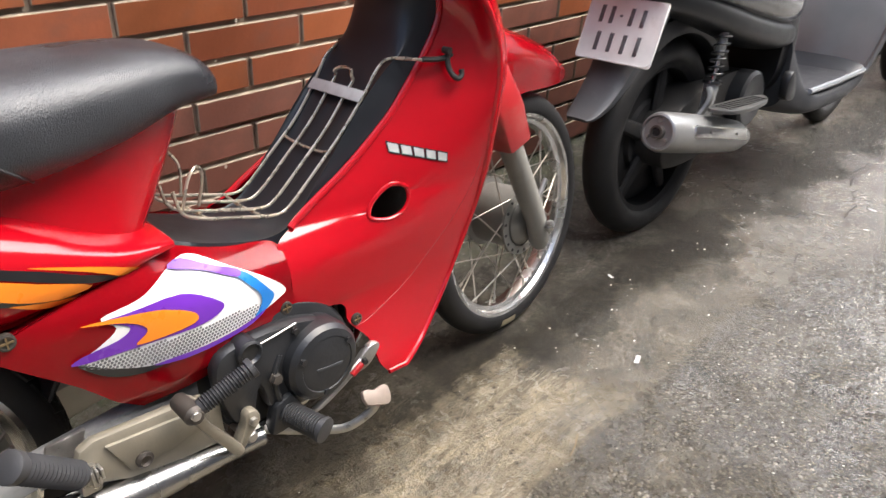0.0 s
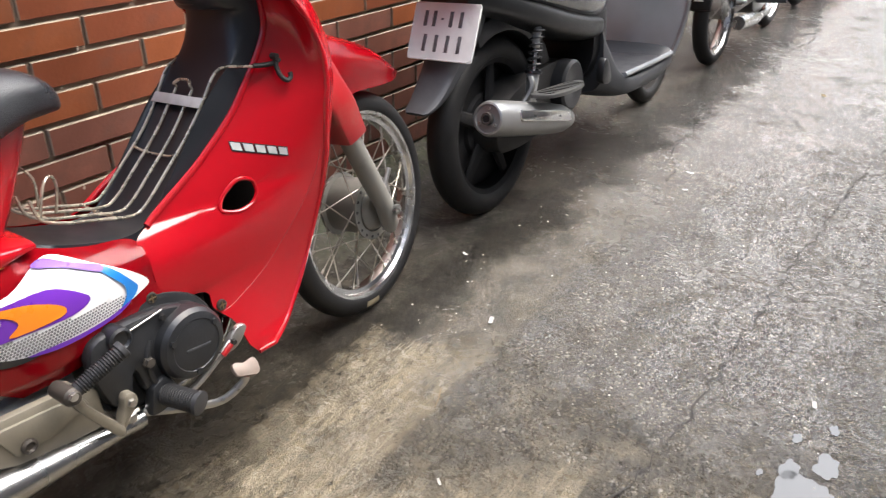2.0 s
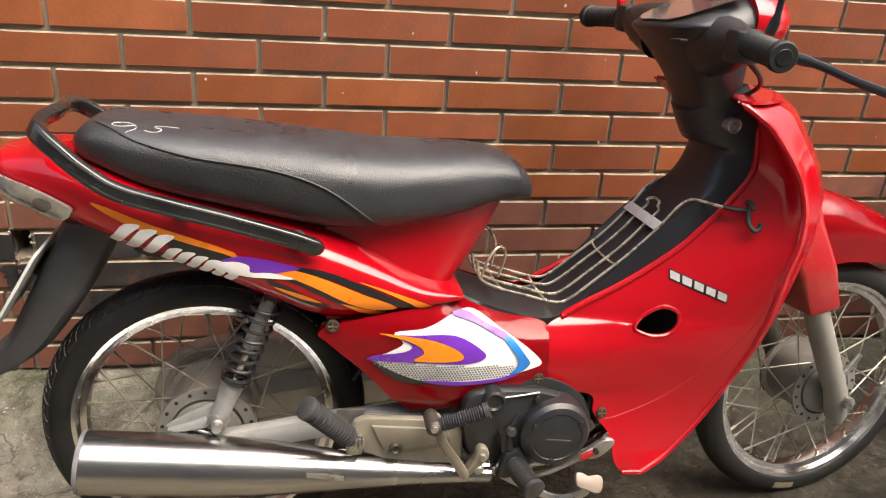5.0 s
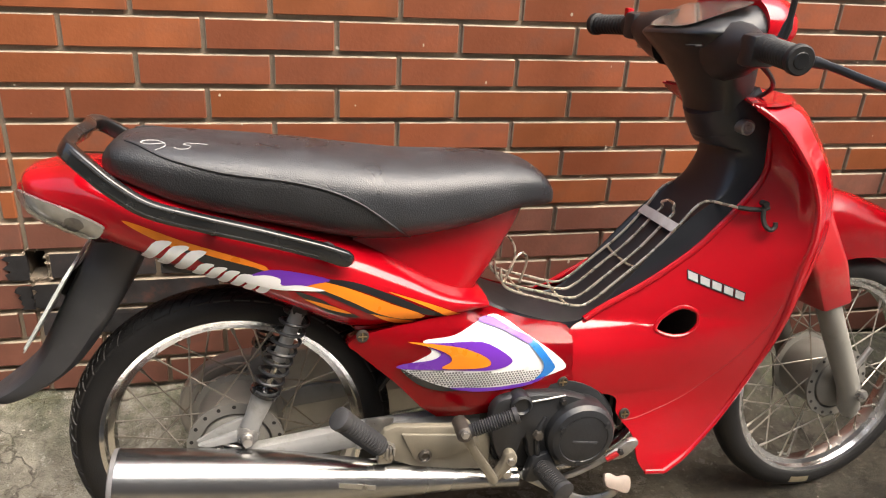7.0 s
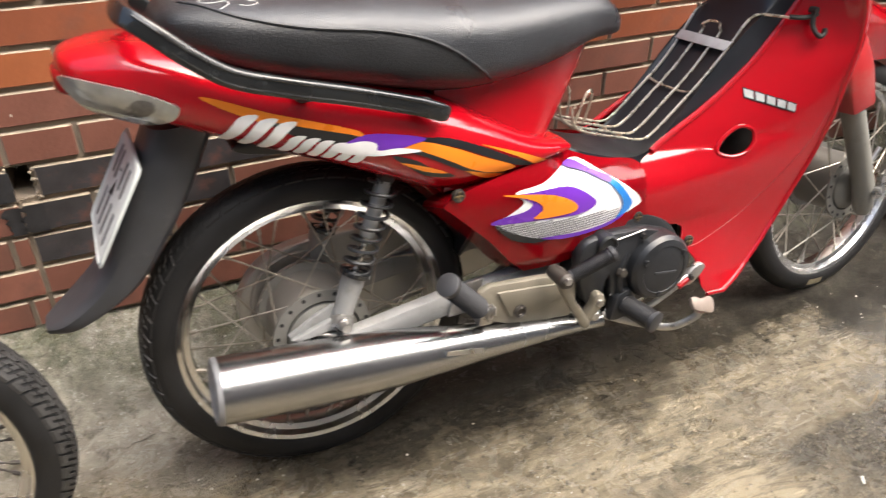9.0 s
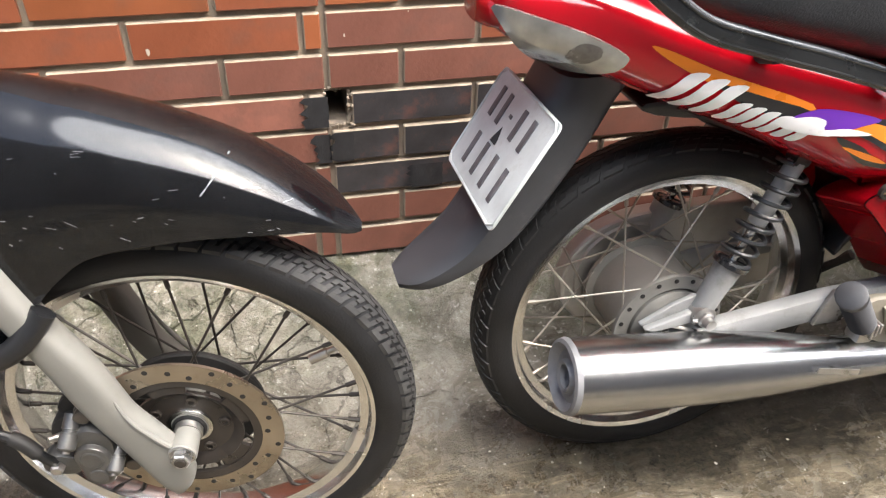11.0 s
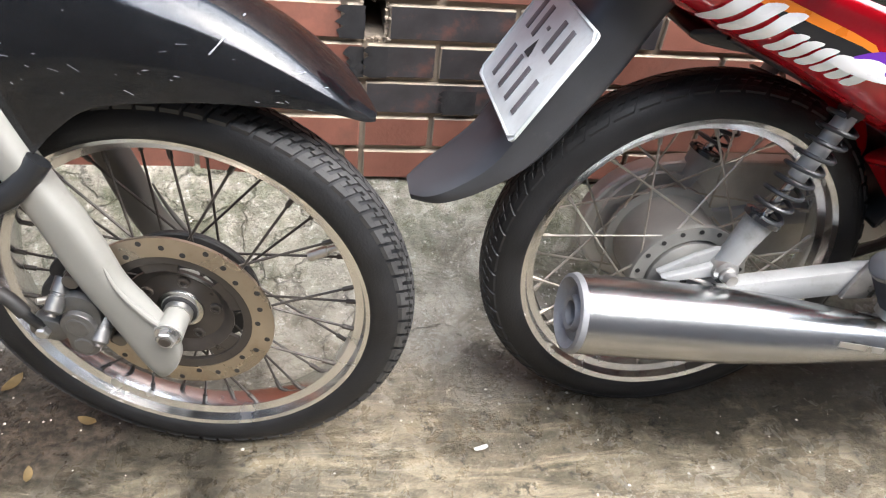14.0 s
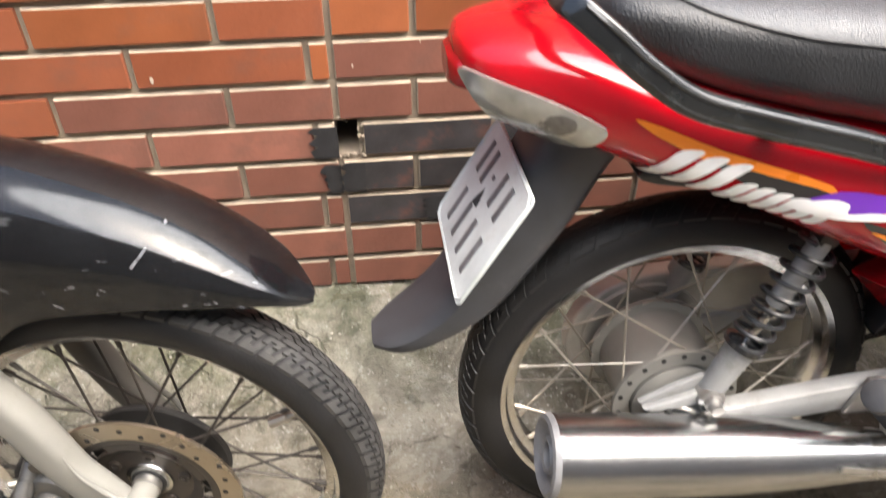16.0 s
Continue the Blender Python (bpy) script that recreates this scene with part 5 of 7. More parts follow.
bm = bmesh.new()
rows = []
for k in range(7):
    a = radians(-104 + 2.0 * k)
    rows.append([bm.verts.new(P(RED_AXLE + r * math.cos(a), v, 0.275 + r * math.sin(a))) for r, v in ((0.240, 0.0345), (0.250, 0.0335), (0.256, 0.031))])
for a, b in zip(rows, rows[1:]):
    for i in range(2):
        bm.faces.new((a[i], b[i], b[i + 1], a[i + 1]))
bmesh.ops.solidify(bm, geom=bm.faces[:], thickness=0.0015)
part("tyre_mark", moved(bm, STEER), material("yellowed_mark", (0.42, 0.36, 0.24), 0.7, vary=0.2, scale=80), red, "yellowed mark on the front tyre wall")

# handlebar
BAR = Matrix.Translation(P(0.81, 0, 0.985)) @ Matrix.Rotation(radians(5.5), 4, 'Z') @ Matrix.Rotation(radians(2.8), 4, 'X') @ Matrix.Translation(-P(0.81, 0, 0.985))
cov = [(0.850, 0.834, 0.915, 0.069), (0.875, 0.828, 0.912, 0.074), (0.91, 0.808, 0.910, 0.085), (0.945, 0.780, 0.908, 0.098), (0.975, 0.752, 0.910, 0.112), (0.990, 0.743, 0.915, 0.118), (1.005, 0.772, 0.915, 0.112), (1.020, 0.815, 0.910, 0.100), (1.034, 0.858, 0.90, 0.080)]
rings = []
for w, u0, u1, hv in rows_between(cov, 4):
    rings.append([P((u0 + u1) / 2 + (u1 - u0) / 2 * math.copysign(abs(math.cos(a)) ** 0.75, math.cos(a)), hv * math.copysign(abs(math.sin(a)) ** 0.75, math.sin(a)), w) for a in (2 * math.pi * k / 28 for k in range(28))])
bar = part("handlebar_cover", moved(skin(rings), STEER), BLACK_PLASTIC, red, "black plastic handlebar cover with instrument panel")
bm = bmesh.new()
bm.faces.new([bm.verts.new(P(0.752 + 0.104 * s, v, 1.000 + 0.040 * s)) for s, v in curve2([(0.02, -0.055), (-0.03, 0.0), (0.02, 0.055), (0.5, 0.080), (1.0, 0.086), (1.0, -0.086), (0.5, -0.080)], 4)])
bmesh.ops.solidify(bm, geom=bm.faces[:], thickness=0.006)
part("instrument_panel", moved(bm, STEER), LENS, bar, "clear instrument panel cover")
part("cover_slot", moved(block(P(0.742, 0.098, 0.966), P(0.757, 0.070, 0.970), 0.0015), STEER), RUBBER, bar, "dark slot in the cover")
part("lever_ball", moved(lathe([(-0.008, 0.0), (-0.006, 0.005), (0.0, 0.008), (0.006, 0.005), (0.008, 0.0)], 12, (0.930, 0.376, 0.945)), BAR), BLACK_PLASTIC, bar)
rings = [[P(u, hv * math.cos(a), 1.0 + 0.075 * hz * math.sin(a)) for a in (2 * math.pi * k / 24 for k in range(24))] for u, hv, hz in ((0.870, 0.115, 0.85), (0.90, 0.115, 0.9), (0.935, 0.105, 0.8), (0.960, 0.08, 0.6), (0.970, 0.045, 0.35))]
part("headlamp_cowl", moved(skin(rings), STEER), RED, bar, "red headlamp cowl")
for s in (1, -1):
    arm = smooth([P(0.825, s * 0.08, 0.970), P(0.815, s * 0.13, 0.976), P(0.808, s * 0.165, 0.980)], 4)
    part("bar_sleeve", moved(tube(arm, [0.052, 0.050, 0.047, 0.044, 0.040, 0.036, 0.032, 0.029, 0.027], 16), BAR), BLACK_PLASTIC, bar)
    part("switch_housing", moved(block(P(0.782, s * 0.172 + 0.018, 0.955), P(0.832, s * 0.172 - 0.020, 1.006), 0.009), BAR), BLACK_PLASTIC, bar, "black switch housing")
    reach, rise = (0.285, 0.014) if s > 0 else (0.315, 0.0)
    a, b = P(0.806, s * 0.190, 0.980 + rise * 0.4), P(0.788, s * reach, 0.968 + rise)
    grip = part("grip", moved(tube([a, a.lerp(b, 0.06), a.lerp(b, 0.86), a.lerp(b, 0.88), a.lerp(b, 0.97), b], [0.0225, 0.019, 0.0175, 0.0225, 0.0225, 0.020], 20), BAR), RUBBER, bar, "black rubber grip")
    part("grip_end", moved(tube([b - (b - a) * 0.002, b + (b - a) * 0.012], [0.0125, 0.0115], 16), BAR), BLACK_PLASTIC, grip)
    bm = bmesh.new()
    for k in range(9):
        t = 0.14 + 0.70 * k / 9
        tube([a.lerp(b, t), a.lerp(b, t + 0.02), a.lerp(b, t + 0.04)], [0.0182, 0.0200, 0.0182], 16, bm=bm)
    part("grip_ribs", moved(bm, BAR), RUBBER, grip, kind="stuff")
lever = part("clutch_side_bracket", moved(block(P(0.812, -0.150, 0.938), P(0.838, -0.180, 0.955), 0.004), BAR), STEEL, bar, "small metal bracket under the bar")
part("bracket_cable", moved(tube(smooth([P(0.825, -0.175, 0.945), P(0.835, -0.140, 0.935), P(0.85, -0.110, 0.915)], 4), 0.0035, 8), BAR), STEEL, bar)
part("brake_lever", moved(tube(smooth([P(0.855, 0.19, 0.975), P(0.885, 0.24, 0.968), P(0.905, 0.30, 0.955), P(0.925, 0.36, 0.945), P(0.928, 0.372, 0.945)], 4), [0.009] * 4 + [0.0065] * 9 + [0.006, 0.0065, 0.008, 0.008], 10, flat=0.7), BAR), BLACK_PLASTIC, bar, "black brake lever")
part("starter_button", moved(block(P(0.785, 0.172, 0.958), P(0.793, 0.160, 0.970), 0.002), BAR), material("yellow_plastic", (0.65, 0.42, 0.02), 0.4), bar, "yellow starter button")
part("kill_switch", moved(block(P(0.787, -0.185, 0.995), P(0.80, -0.200, 1.012), 0.002), BAR), RED, bar, "red switch")
part("mirror_stem", moved(tube(smooth([P(0.845, 0.175, 1.0), P(0.85, 0.178, 1.03), P(0.85, 0.185, 1.12), P(0.84, 0.23, 1.22)], 4), [0.008] * 4 + [0.005] * 9, 10), BAR), BLACK_PLASTIC, bar, "black mirror stem")
for s, x in ((1, 0.0), (1, 0.012), (-1, 0.0)):
    part("control_cable", moved(tube(smooth([P(0.83, s * (0.15 - x), 0.965), P(0.875, s * 0.14, 0.93), P(0.90, s * 0.11, 0.905), P(0.885, s * 0.08, 0.88)], 5), 0.004, 8), BAR), BLACK_PLASTIC, bar, "black control cable")

# carrier of bent wire over the tunnel
rack = new("wire_carrier")
rack.parent = red
tagged(rack, "bent wire basket carrier, rusty in places")
for v in (0.060, 0.022, -0.022, -0.060):
    far = abs(v) > 0.05
    line = [(0.462, 0.585), (0.470, 0.552), (0.500, 0.534), (0.560, 0.516), (0.612, 0.502), (0.640, 0.508), (0.694, 0.551), (0.748, 0.597), (0.792, 0.645)]
    line += [(0.822, 0.684), (0.845, 0.698)] if far else [(0.808, 0.662), (0.806, 0.672)]
    pts = [P(u, v * (1 + 0.15 * max(u - 0.76, 0) / 0.1 if far else 1), w) for u, w in line]
    if far:
        s = math.copysign(1, v)
        pts += [P(0.870, s * 0.088, 0.697), P(0.892, s * 0.108, 0.694)]
    part("carrier_wire", tube(smooth(pts, 4), 0.0027, 8), WIRE, rack)
for u, w, hw in ((0.512, 0.530, 0.062), (0.600, 0.505, 0.062), (0.722, 0.574, 0.062)):
    part("carrier_cross_wire", tube(smooth([P(u, -hw, w), P(u, -hw * 0.5, w - 0.006), P(u, hw * 0.5, w - 0.006), P(u, hw, w)], 3), 0.0024, 6), WIRE, rack)
part("carrier_loop", tube(smooth([P(0.806, 0.022, 0.672), P(0.813, 0.012, 0.678), P(0.813, -0.012, 0.678), P(0.806, -0.022, 0.672)], 4), 0.0028, 8), WIRE, rack)
for s in (1, -1):
    part("carrier_hoop", tube(smooth([P(0.470, s * 0.060, 0.552), P(0.486, s * 0.060, 0.596), P(0.505, s * 0.052, 0.608), P(0.520, s * 0.034, 0.584), P(0.512, s * 0.026, 0.540)], 5), 0.0024, 8), WIRE, rack)
part("carrier_strap", moved(block((-0.010, -0.066, -0.001), (0.010, 0.066, 0.001), 0.0005), Matrix.Translation(P(0.789, 0, 0.648)) @ Matrix.Rotation(radians(-46), 4, 'Y')), PALE_METAL, rack, "flat metal strap of the carrier")
for s in (1, -1):
    hook = new("bag_hook")
    hook.parent = red
    tagged(hook, "small bent metal bag hook on the leg shield")
    part("hook_arm", tube(smooth([P(0.885, s * 0.104, 0.696), P(0.905, s * 0.112, 0.694), P(0.925, s * 0.116, 0.694), P(0.938, s * 0.118, 0.698)], 4), 0.0045, 8), DARK, hook)
    part("hook", tube(smooth([P(0.928, s * 0.117, 0.704), P(0.926, s * 0.122, 0.682), P(0.928, s * 0.130, 0.668), P(0.935, s * 0.136, 0.662), P(0.943, s * 0.136, 0.667), P(0.944, s * 0.134, 0.675)], 4), 0.0045, 8), DARK, hook)
    part("hook_nut", tube([P(0.926, s * 0.112, 0.706), P(0.926, s * 0.126, 0.706)], 0.006, 8), DARK, hook)

part("horn_housing", block(P(0.80, 0.055, 0.38), P(0.92, -0.055, 0.56), 0.02), DARK, red, "dark housing behind the leg shield")

# stickers
def sticker(name, tree, outline, mat, lift, label="", toward=-1.0):
    part(name, spread(outline, tree, lift + 0.0008, 0.006, toward), mat, red, label, sharp=60)


MID = middle_tree
sticker("swoosh_sticker", MID, curve2([(0.310, 0.492), (0.362, 0.496), (0.411, 0.511), (0.451, 0.510), (0.499, 0.479), (0.549, 0.445), (0.577, 0.415), (0.558, 0.404), (0.501, 0.393), (0.438, 0.391), (0.356, 0.397), (0.310, 0.417), (0.272, 0.443), (0.30, 0.456), (0.325, 0.472)], 4), WHITE_STICKER, 0.0005, "white swoosh sticker")
sticker("swoosh_edge", MID, curve2([(0.409, 0.5105), (0.433, 0.5115), (0.468, 0.491), (0.508, 0.471), (0.500, 0.464), (0.462, 0.486)], 3), PURPLE_STICKER, 0.0034, "purple sticker edge")
sticker("swoosh_blue", MID, curve2([(0.494, 0.474), (0.518, 0.463), (0.546, 0.430), (0.553, 0.415), (0.536, 0.401), (0.515, 0.397), (0.529, 0.412), (0.529, 0.430), (0.512, 0.452)], 4), BLUE_STICKER, 0.0030, "blue sticker band")
sticker("swoosh_low_edge", MID, curve2([(0.536, 0.402), (0.500, 0.395), (0.438, 0.393), (0.36, 0.399), (0.40, 0.388), (0.46, 0.386), (0.51, 0.390)], 3), PURPLE_STICKER, 0.0034)
sticker("swoosh_purple", MID, curve2([(0.310, 0.487), (0.343, 0.486), (0.413, 0.479), (0.460, 0.452), (0.469, 0.436), (0.436, 0.427), (0.364, 0.433), (0.272, 0.443), (0.277, 0.452), (0.325, 0.456), (0.340, 0.468)], 4), PURPLE_STICKER, 0.0020, "purple sticker arc")
sticker("swoosh_orange", MID, curve2([(0.284, 0.493), (0.333, 0.485), (0.383, 0.472), (0.424, 0.450), (0.427, 0.436), (0.395, 0.434), (0.344, 0.439), (0.360, 0.452), (0.352, 0.466), (0.325, 0.480)], 4), ORANGE_STICKER, 0.0032, "orange sticker core")
sticker("swoosh_dark_edge", MID, curve2([(0.274, 0.442), (0.31, 0.419), (0.355, 0.399), (0.40, 0.393), (0.352, 0.391), (0.312, 0.404), (0.285, 0.426)], 4), BLACK_STICKER, 0.0016)
dots = bmesh.new()
band = curve2([(0.276, 0.440), (0.325, 0.434), (0.415, 0.424), (0.488, 0.419), (0.535, 0.411), (0.545, 0.404), (0.501, 0.395), (0.438, 0.393), (0.366, 0.399), (0.31, 0.418)], 4)
band = [(p[0], p[1]) for p in band]
for i in range(54):
    for j in range(12):
        u, w = 0.274 + 0.0053 * (i + 0.5 * (j % 2)), 0.392 + 0.0044 * j
        r = 0.0021 - 0.0005 * max(0, (u - 0.42) / 0.12)
        pt = laid([(u, w)], MID, 0.0024) if in_ring(u, w, band) else None
        if pt:
            dots.faces.new([dots.verts.new(pt[0] + Vector((r * math.cos(a), 0, r * math.sin(a)))) for a in (0, math.pi / 3, math.pi * 2 / 3, math.pi, math.pi * 4 / 3, math.pi * 5 / 3)])
part("halftone_dots", dots, DOT_GREY, red, "grey halftone dots", kind="stuff")
TT = tail_tree
sticker("orange_stripe", TT, curve2([(0.100, 0.618), (0.152, 0.607), (0.201, 0.588), (0.257, 0.561), (0.314, 0.534), (0.277, 0.531), (0.233, 0.547), (0.191, 0.571), (0.147, 0.594), (0.118, 0.604)], 3), ORANGE_STICKER, 0.0012, "orange flash sticker")
sticker("black_stripe", TT, curve2([(0.100, 0.624), (0.152, 0.613), (0.196, 0.603), (0.248, 0.581), (0.302, 0.553), (0.356, 0.527), (0.312, 0.537), (0.257, 0.563), (0.205, 0.588), (0.150, 0.607)], 3), BLACK_STICKER, 0.0006, "black flash sticker")
sticker("orange_stripe_edge", TT, curve2([(0.250, 0.583), (0.297, 0.565), (0.340, 0.547), (0.382, 0.527), (0.356, 0.528), (0.317, 0.550)], 3), ORANGE_STICKER, 0.0014)
sticker("black_stripe_low", TT, curve2([(0.108, 0.603), (0.147, 0.594), (0.190, 0.572), (0.240, 0.546), (0.300, 0.526), (0.284, 0.524), (0.230, 0.543), (0.190, 0.563), (0.150, 0.586)], 3), BLACK_STICKER, 0.0010)
sticker("orange_stripe_low", TT, curve2([(0.222, 0.547), (0.255, 0.536), (0.297, 0.523), (0.268, 0.521)], 3), ORANGE_STICKER, 0.0014)
sticker("black_tongue", TT, curve2([(0.104, 0.594), (0.141, 0.580), (0.165, 0.564), (0.206, 0.541), (0.163, 0.549), (0.134, 0.568)], 3), BLACK_STICKER, 0.0006)
sticker("orange_tongue", TT, curve2([(0.117, 0.581), (0.163, 0.565), (0.192, 0.549), (0.154, 0.560)], 3), ORANGE_STICKER, 0.0012)
sticker("thin_orange_stripe", TT, curve2([(-0.140, 0.711), (-0.115, 0.704), (-0.052, 0.678), (0.060, 0.638), (0.045, 0.625), (-0.053, 0.662), (-0.113, 0.692)], 3), ORANGE_STICKER, 0.0006, "thin orange stripe")
sticker("black_shadow", TT, curve2([(-0.06, 0.668), (0.0, 0.650), (0.06, 0.630), (0.05, 0.618), (-0.02, 0.640)], 3), BLACK_STICKER, 0.0009)
sticker("purple_patch", TT, curve2([(0.036, 0.622), (0.068, 0.632), (0.113, 0.625), (0.158, 0.611), (0.134, 0.606), (0.104, 0.603), (0.062, 0.612)], 3), PURPLE_STICKER, 0.0018, "purple patch sticker")
# the model mark as plain slanted white shapes
for k in range(9):
    big = k < 3
    u, w = (-0.122 + 0.024 * k, 0.650 - 0.0080 * k) if big else (-0.048 + 0.0185 * (k - 3), 0.626 - 0.0062 * (k - 3))
    tall, reach, fat = (0.029, 0.038, 0.0125) if big else (0.0165, 0.022, 0.0125)
    sticker("mark_stroke", TT, curve2([(u, w), (u + fat, w - 0.004), (u + fat + reach * 0.6, w + tall * 0.55), (u + fat + reach, w + tall), (u + reach * 0.75, w + tall + 0.002), (u + reach * 0.3, w + tall * 0.5)], 3), WHITE_STICKER, 0.0020 + 0.0002 * (k % 2))
sticker("mark_tail", TT, curve2([(0.020, 0.618), (0.059, 0.624), (0.082, 0.617), (0.084, 0.606), (0.115, 0.605), (0.150, 0.594), (0.110, 0.596), (0.062, 0.602)], 3), WHITE_STICKER, 0.0024)
# maker's mark on the leg shield: five plain silver blocks, each with a thin dark outline
for k in range(5):
    u, w = 0.8080 + 0.0205 * k, 0.5625 - 0.0072 * k
    sticker("mark_outline", front_tree, [(u - 0.0012, w - 0.0016), (u + 0.0185, w - 0.0086), (u + 0.0190, w + 0.0094), (u - 0.0008, w + 0.0166)], BLACK_STICKER, 0.0006)
    sticker("mark_block", front_tree, [(u + 0.0006, w + 0.0002), (u + 0.0165, w - 0.0055), (u + 0.0168, w + 0.0080), (u + 0.0008, w + 0.0140)], PALE_METAL, 0.0016)
# chalk number 95 on the top of the seat: (along, across)
for line in ([(-0.079, 0.062), (-0.092, 0.052), (-0.108, 0.054), (-0.112, 0.064), (-0.098, 0.069), (-0.080, 0.064), (-0.078, 0.076), (-0.090, 0.088)], [(-0.018, 0.060), (-0.046, 0.058), (-0.052, 0.066), (-0.042, 0.070), (-0.044, 0.080), (-0.056, 0.083), (-0.064, 0.079)]):
    pts = []
    for p in smooth([(u, v, 0) for u, v in line], 4):
        hit = seat_tree.ray_cast(Vector((p.x, -p.y, 1.5)), Vector((0, 0, -1)))[0]
        pts.append(hit + Vector((0, 0, 0.0002)))
    part("chalk_mark", tube(pts, 0.00062, 5), CHALK, red, "chalked 95 on the seat")

# ---- ground and walls ----
def ground_height(x, y):
    bank = 0.105 + 0.034 * max(0.0, min(1.0, (-0.40 - x) / 0.35))
    return bank * max(0.0, min(1.0, (y + 0.30) / 0.30)) ** 1.6


bm = bmesh.new()
xs = [-60, -12, -5] + [-3 + 0.25 * i for i in range(45)] + [10, 16, 60, 300]
ys = [-300, -60, -10, -4, -3, -2, -1.5, -1.0, -0.7, -0.5, -0.35, -0.3, -0.26, -0.22, -0.18, -0.14, -0.10, -0.06, -0.03, 0.02, 0.2]
vs = [[bm.verts.new((x, y, ground_height(x, min(y, 0)) + (0.0012 * noise.noise((x * 1.7, y * 1.7, 3)) if -3 < x < 9 and -3 < y < -0.5 else 0))) for y in ys] for x in xs]
for a, b in zip(vs, vs[1:]):
    for i in range(len(ys) - 1):
        bm.faces.new((a[i], b[i], b[i + 1], a[i + 1]))
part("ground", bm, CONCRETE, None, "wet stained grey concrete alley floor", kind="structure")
tagged(bpy.data.objects["ground"], category="ground")

BRICK_Z, COURSE, LONG, BRICK_X, SEAM_X, FOOT = 0.667, 0.07, 0.262, 0.605, -0.438, 0.105
bm = block((-9.0, 0.0055, -0.1), (-0.443, 0.25, 1.62), 0.0)
block((-0.405, 0.0055, -0.1), (14.0, 0.25, 1.62), 0.0, bm=bm)
block((-0.443, 0.0055, -0.1), (-0.405, 0.25, 0.392), 0.0, bm=bm)
block((-0.443, 0.0055, 0.455), (-0.405, 0.25, 1.62), 0.0, bm=bm)
block((-0.46, 0.252, 0.3), (-0.39, 0.27, 0.5), 0.0, bm=bm)
wall = part("wall_north", bm, MORTAR, None, "terracotta brick wall with grey mortar joints", kind="structure")
tagged(wall, category="wall")
# two walls out of view, added to bound the sky light and reflections
south = part("unseen_wall_south", block((-9.0, -3.55, -0.1), (9.0, -3.3, 4.0), 0.0), PLASTER, None, "plain weathered plaster wall added unseen across the alley to limit sky light", kind="structure")
tagged(south, category="wall")
west = part("unseen_wall_west", block((-9.2, -3.3, -0.1), (-9.004, 0.004, 4.0), 0.0), PLASTER, None, "plain plaster wall added unseen at the alley end", kind="structure")
tagged(west, category="wall")

def crack(points, width):
    """A jagged dark crack that follows the ground."""
    rng = random.Random(len(points) * 31 + int(width * 1e4))
    line = []
    for a, b in zip(points, points[1:]):
        n = max(2, int(math.dist(a, b) / 0.03))
        for k in range(n):
            t = k / n
            line.append((a[0] + (b[0] - a[0]) * t + rng.uniform(-0.007, 0.007), a[1] + (b[1] - a[1]) * t + rng.uniform(-0.011, 0.011)))
    bm = bmesh.new()
    prev = None
    for i, (x, y) in enumerate(line):
        w = width * rng.uniform(0.15, 0.75)
        z = ground_height(x, y) + 0.0055
        cur = (bm.verts.new((x - w * 0.4, y - w, z)), bm.verts.new((x + w * 0.4, y + w, z)))
        if prev:
            bm.faces.new((prev[0], cur[0], cur[1], prev[1]))
        prev = cur
    ob = part("crack", bm, CRACK, None, "jagged dark crack in the concrete", kind="structure")
    tagged(ob, category="ground")


crack([(0.90, -1.21), (1.17, -1.264), (1.9, -1.30), (2.6, -1.35), (3.40, -1.415), (4.6, -1.52)], 0.0035)
crack([(3.40, -1.415), (3.46, -1.49), (3.52, -1.42)], 0.003)
crack([(2.42, -0.82), (2.566, -0.793), (2.85, -0.70), (3.05, -0.72), (3.22, -0.657), (3.5, -0.62)], 0.0035)
crack([(1.307, -1.305), (1.27, -1.36), (1.235, -1.42)], 0.003)
crack([(1.93, -0.845), (2.10, -0.80), (2.16, -0.86)], 0.0025)
crack([(4.2, -0.78), (4.6, -0.72), (5.1, -0.80), (5.6, -0.75)], 0.006)
bm = bmesh.new()
for cx, cy, r in ((1.12, 1.52, 0.070), (1.225, 1.475, 0.020), (1.275, 1.535, 0.024), (1.33, 1.47, 0.010), (1.40, 1.53, 0.012), (1.19, 1.43, 0.007)):
    shore = []
    for k in range(64):
        a = 2 * math.pi * k / 64
        q = r * (1 + 0.55 * noise.noise((cx * 9 + 1.3 * math.cos(a), cy * 9 + 1.3 * math.sin(a), 0.4)) + 0.14 * noise.noise((cx * 7 + 5 * math.cos(a), cy * 7 + 5 * math.sin(a), 4.1)))
        shore.append((cx + 1.4 * q * math.cos(a), cy + 0.75 * q * math.sin(a)))
    slab(shore, 0, 0.0035, 0.0, bm=bm)
puddle = part("puddle", moved(bm, Matrix.Translation((0, 0, 0.002)) @ Matrix.Rotation(radians(90), 4, "X")), WATER, None, "small clear rain puddle on the concrete", kind="structure")
tagged(puddle, category="water")

# ---- the black motorcycle behind, of which the front end shows ----
black = thing("black_motorcycle", pose(-0.6716, -0.489, 0.0037, -1.275, 0, -9.76), "black underbone motorcycle front end with scratched mudguard and disc brake", "motorcycle", "parked motorcycles")
wheel(black, (0.0, 0, 0.270), IDENT, 0.276, 0.070, 0.232, 36, (0.040, 0.030), SPOKE_DARK, tread=70, tread_rise=0.0030, label="wire-spoked front wheel with chromed rim")
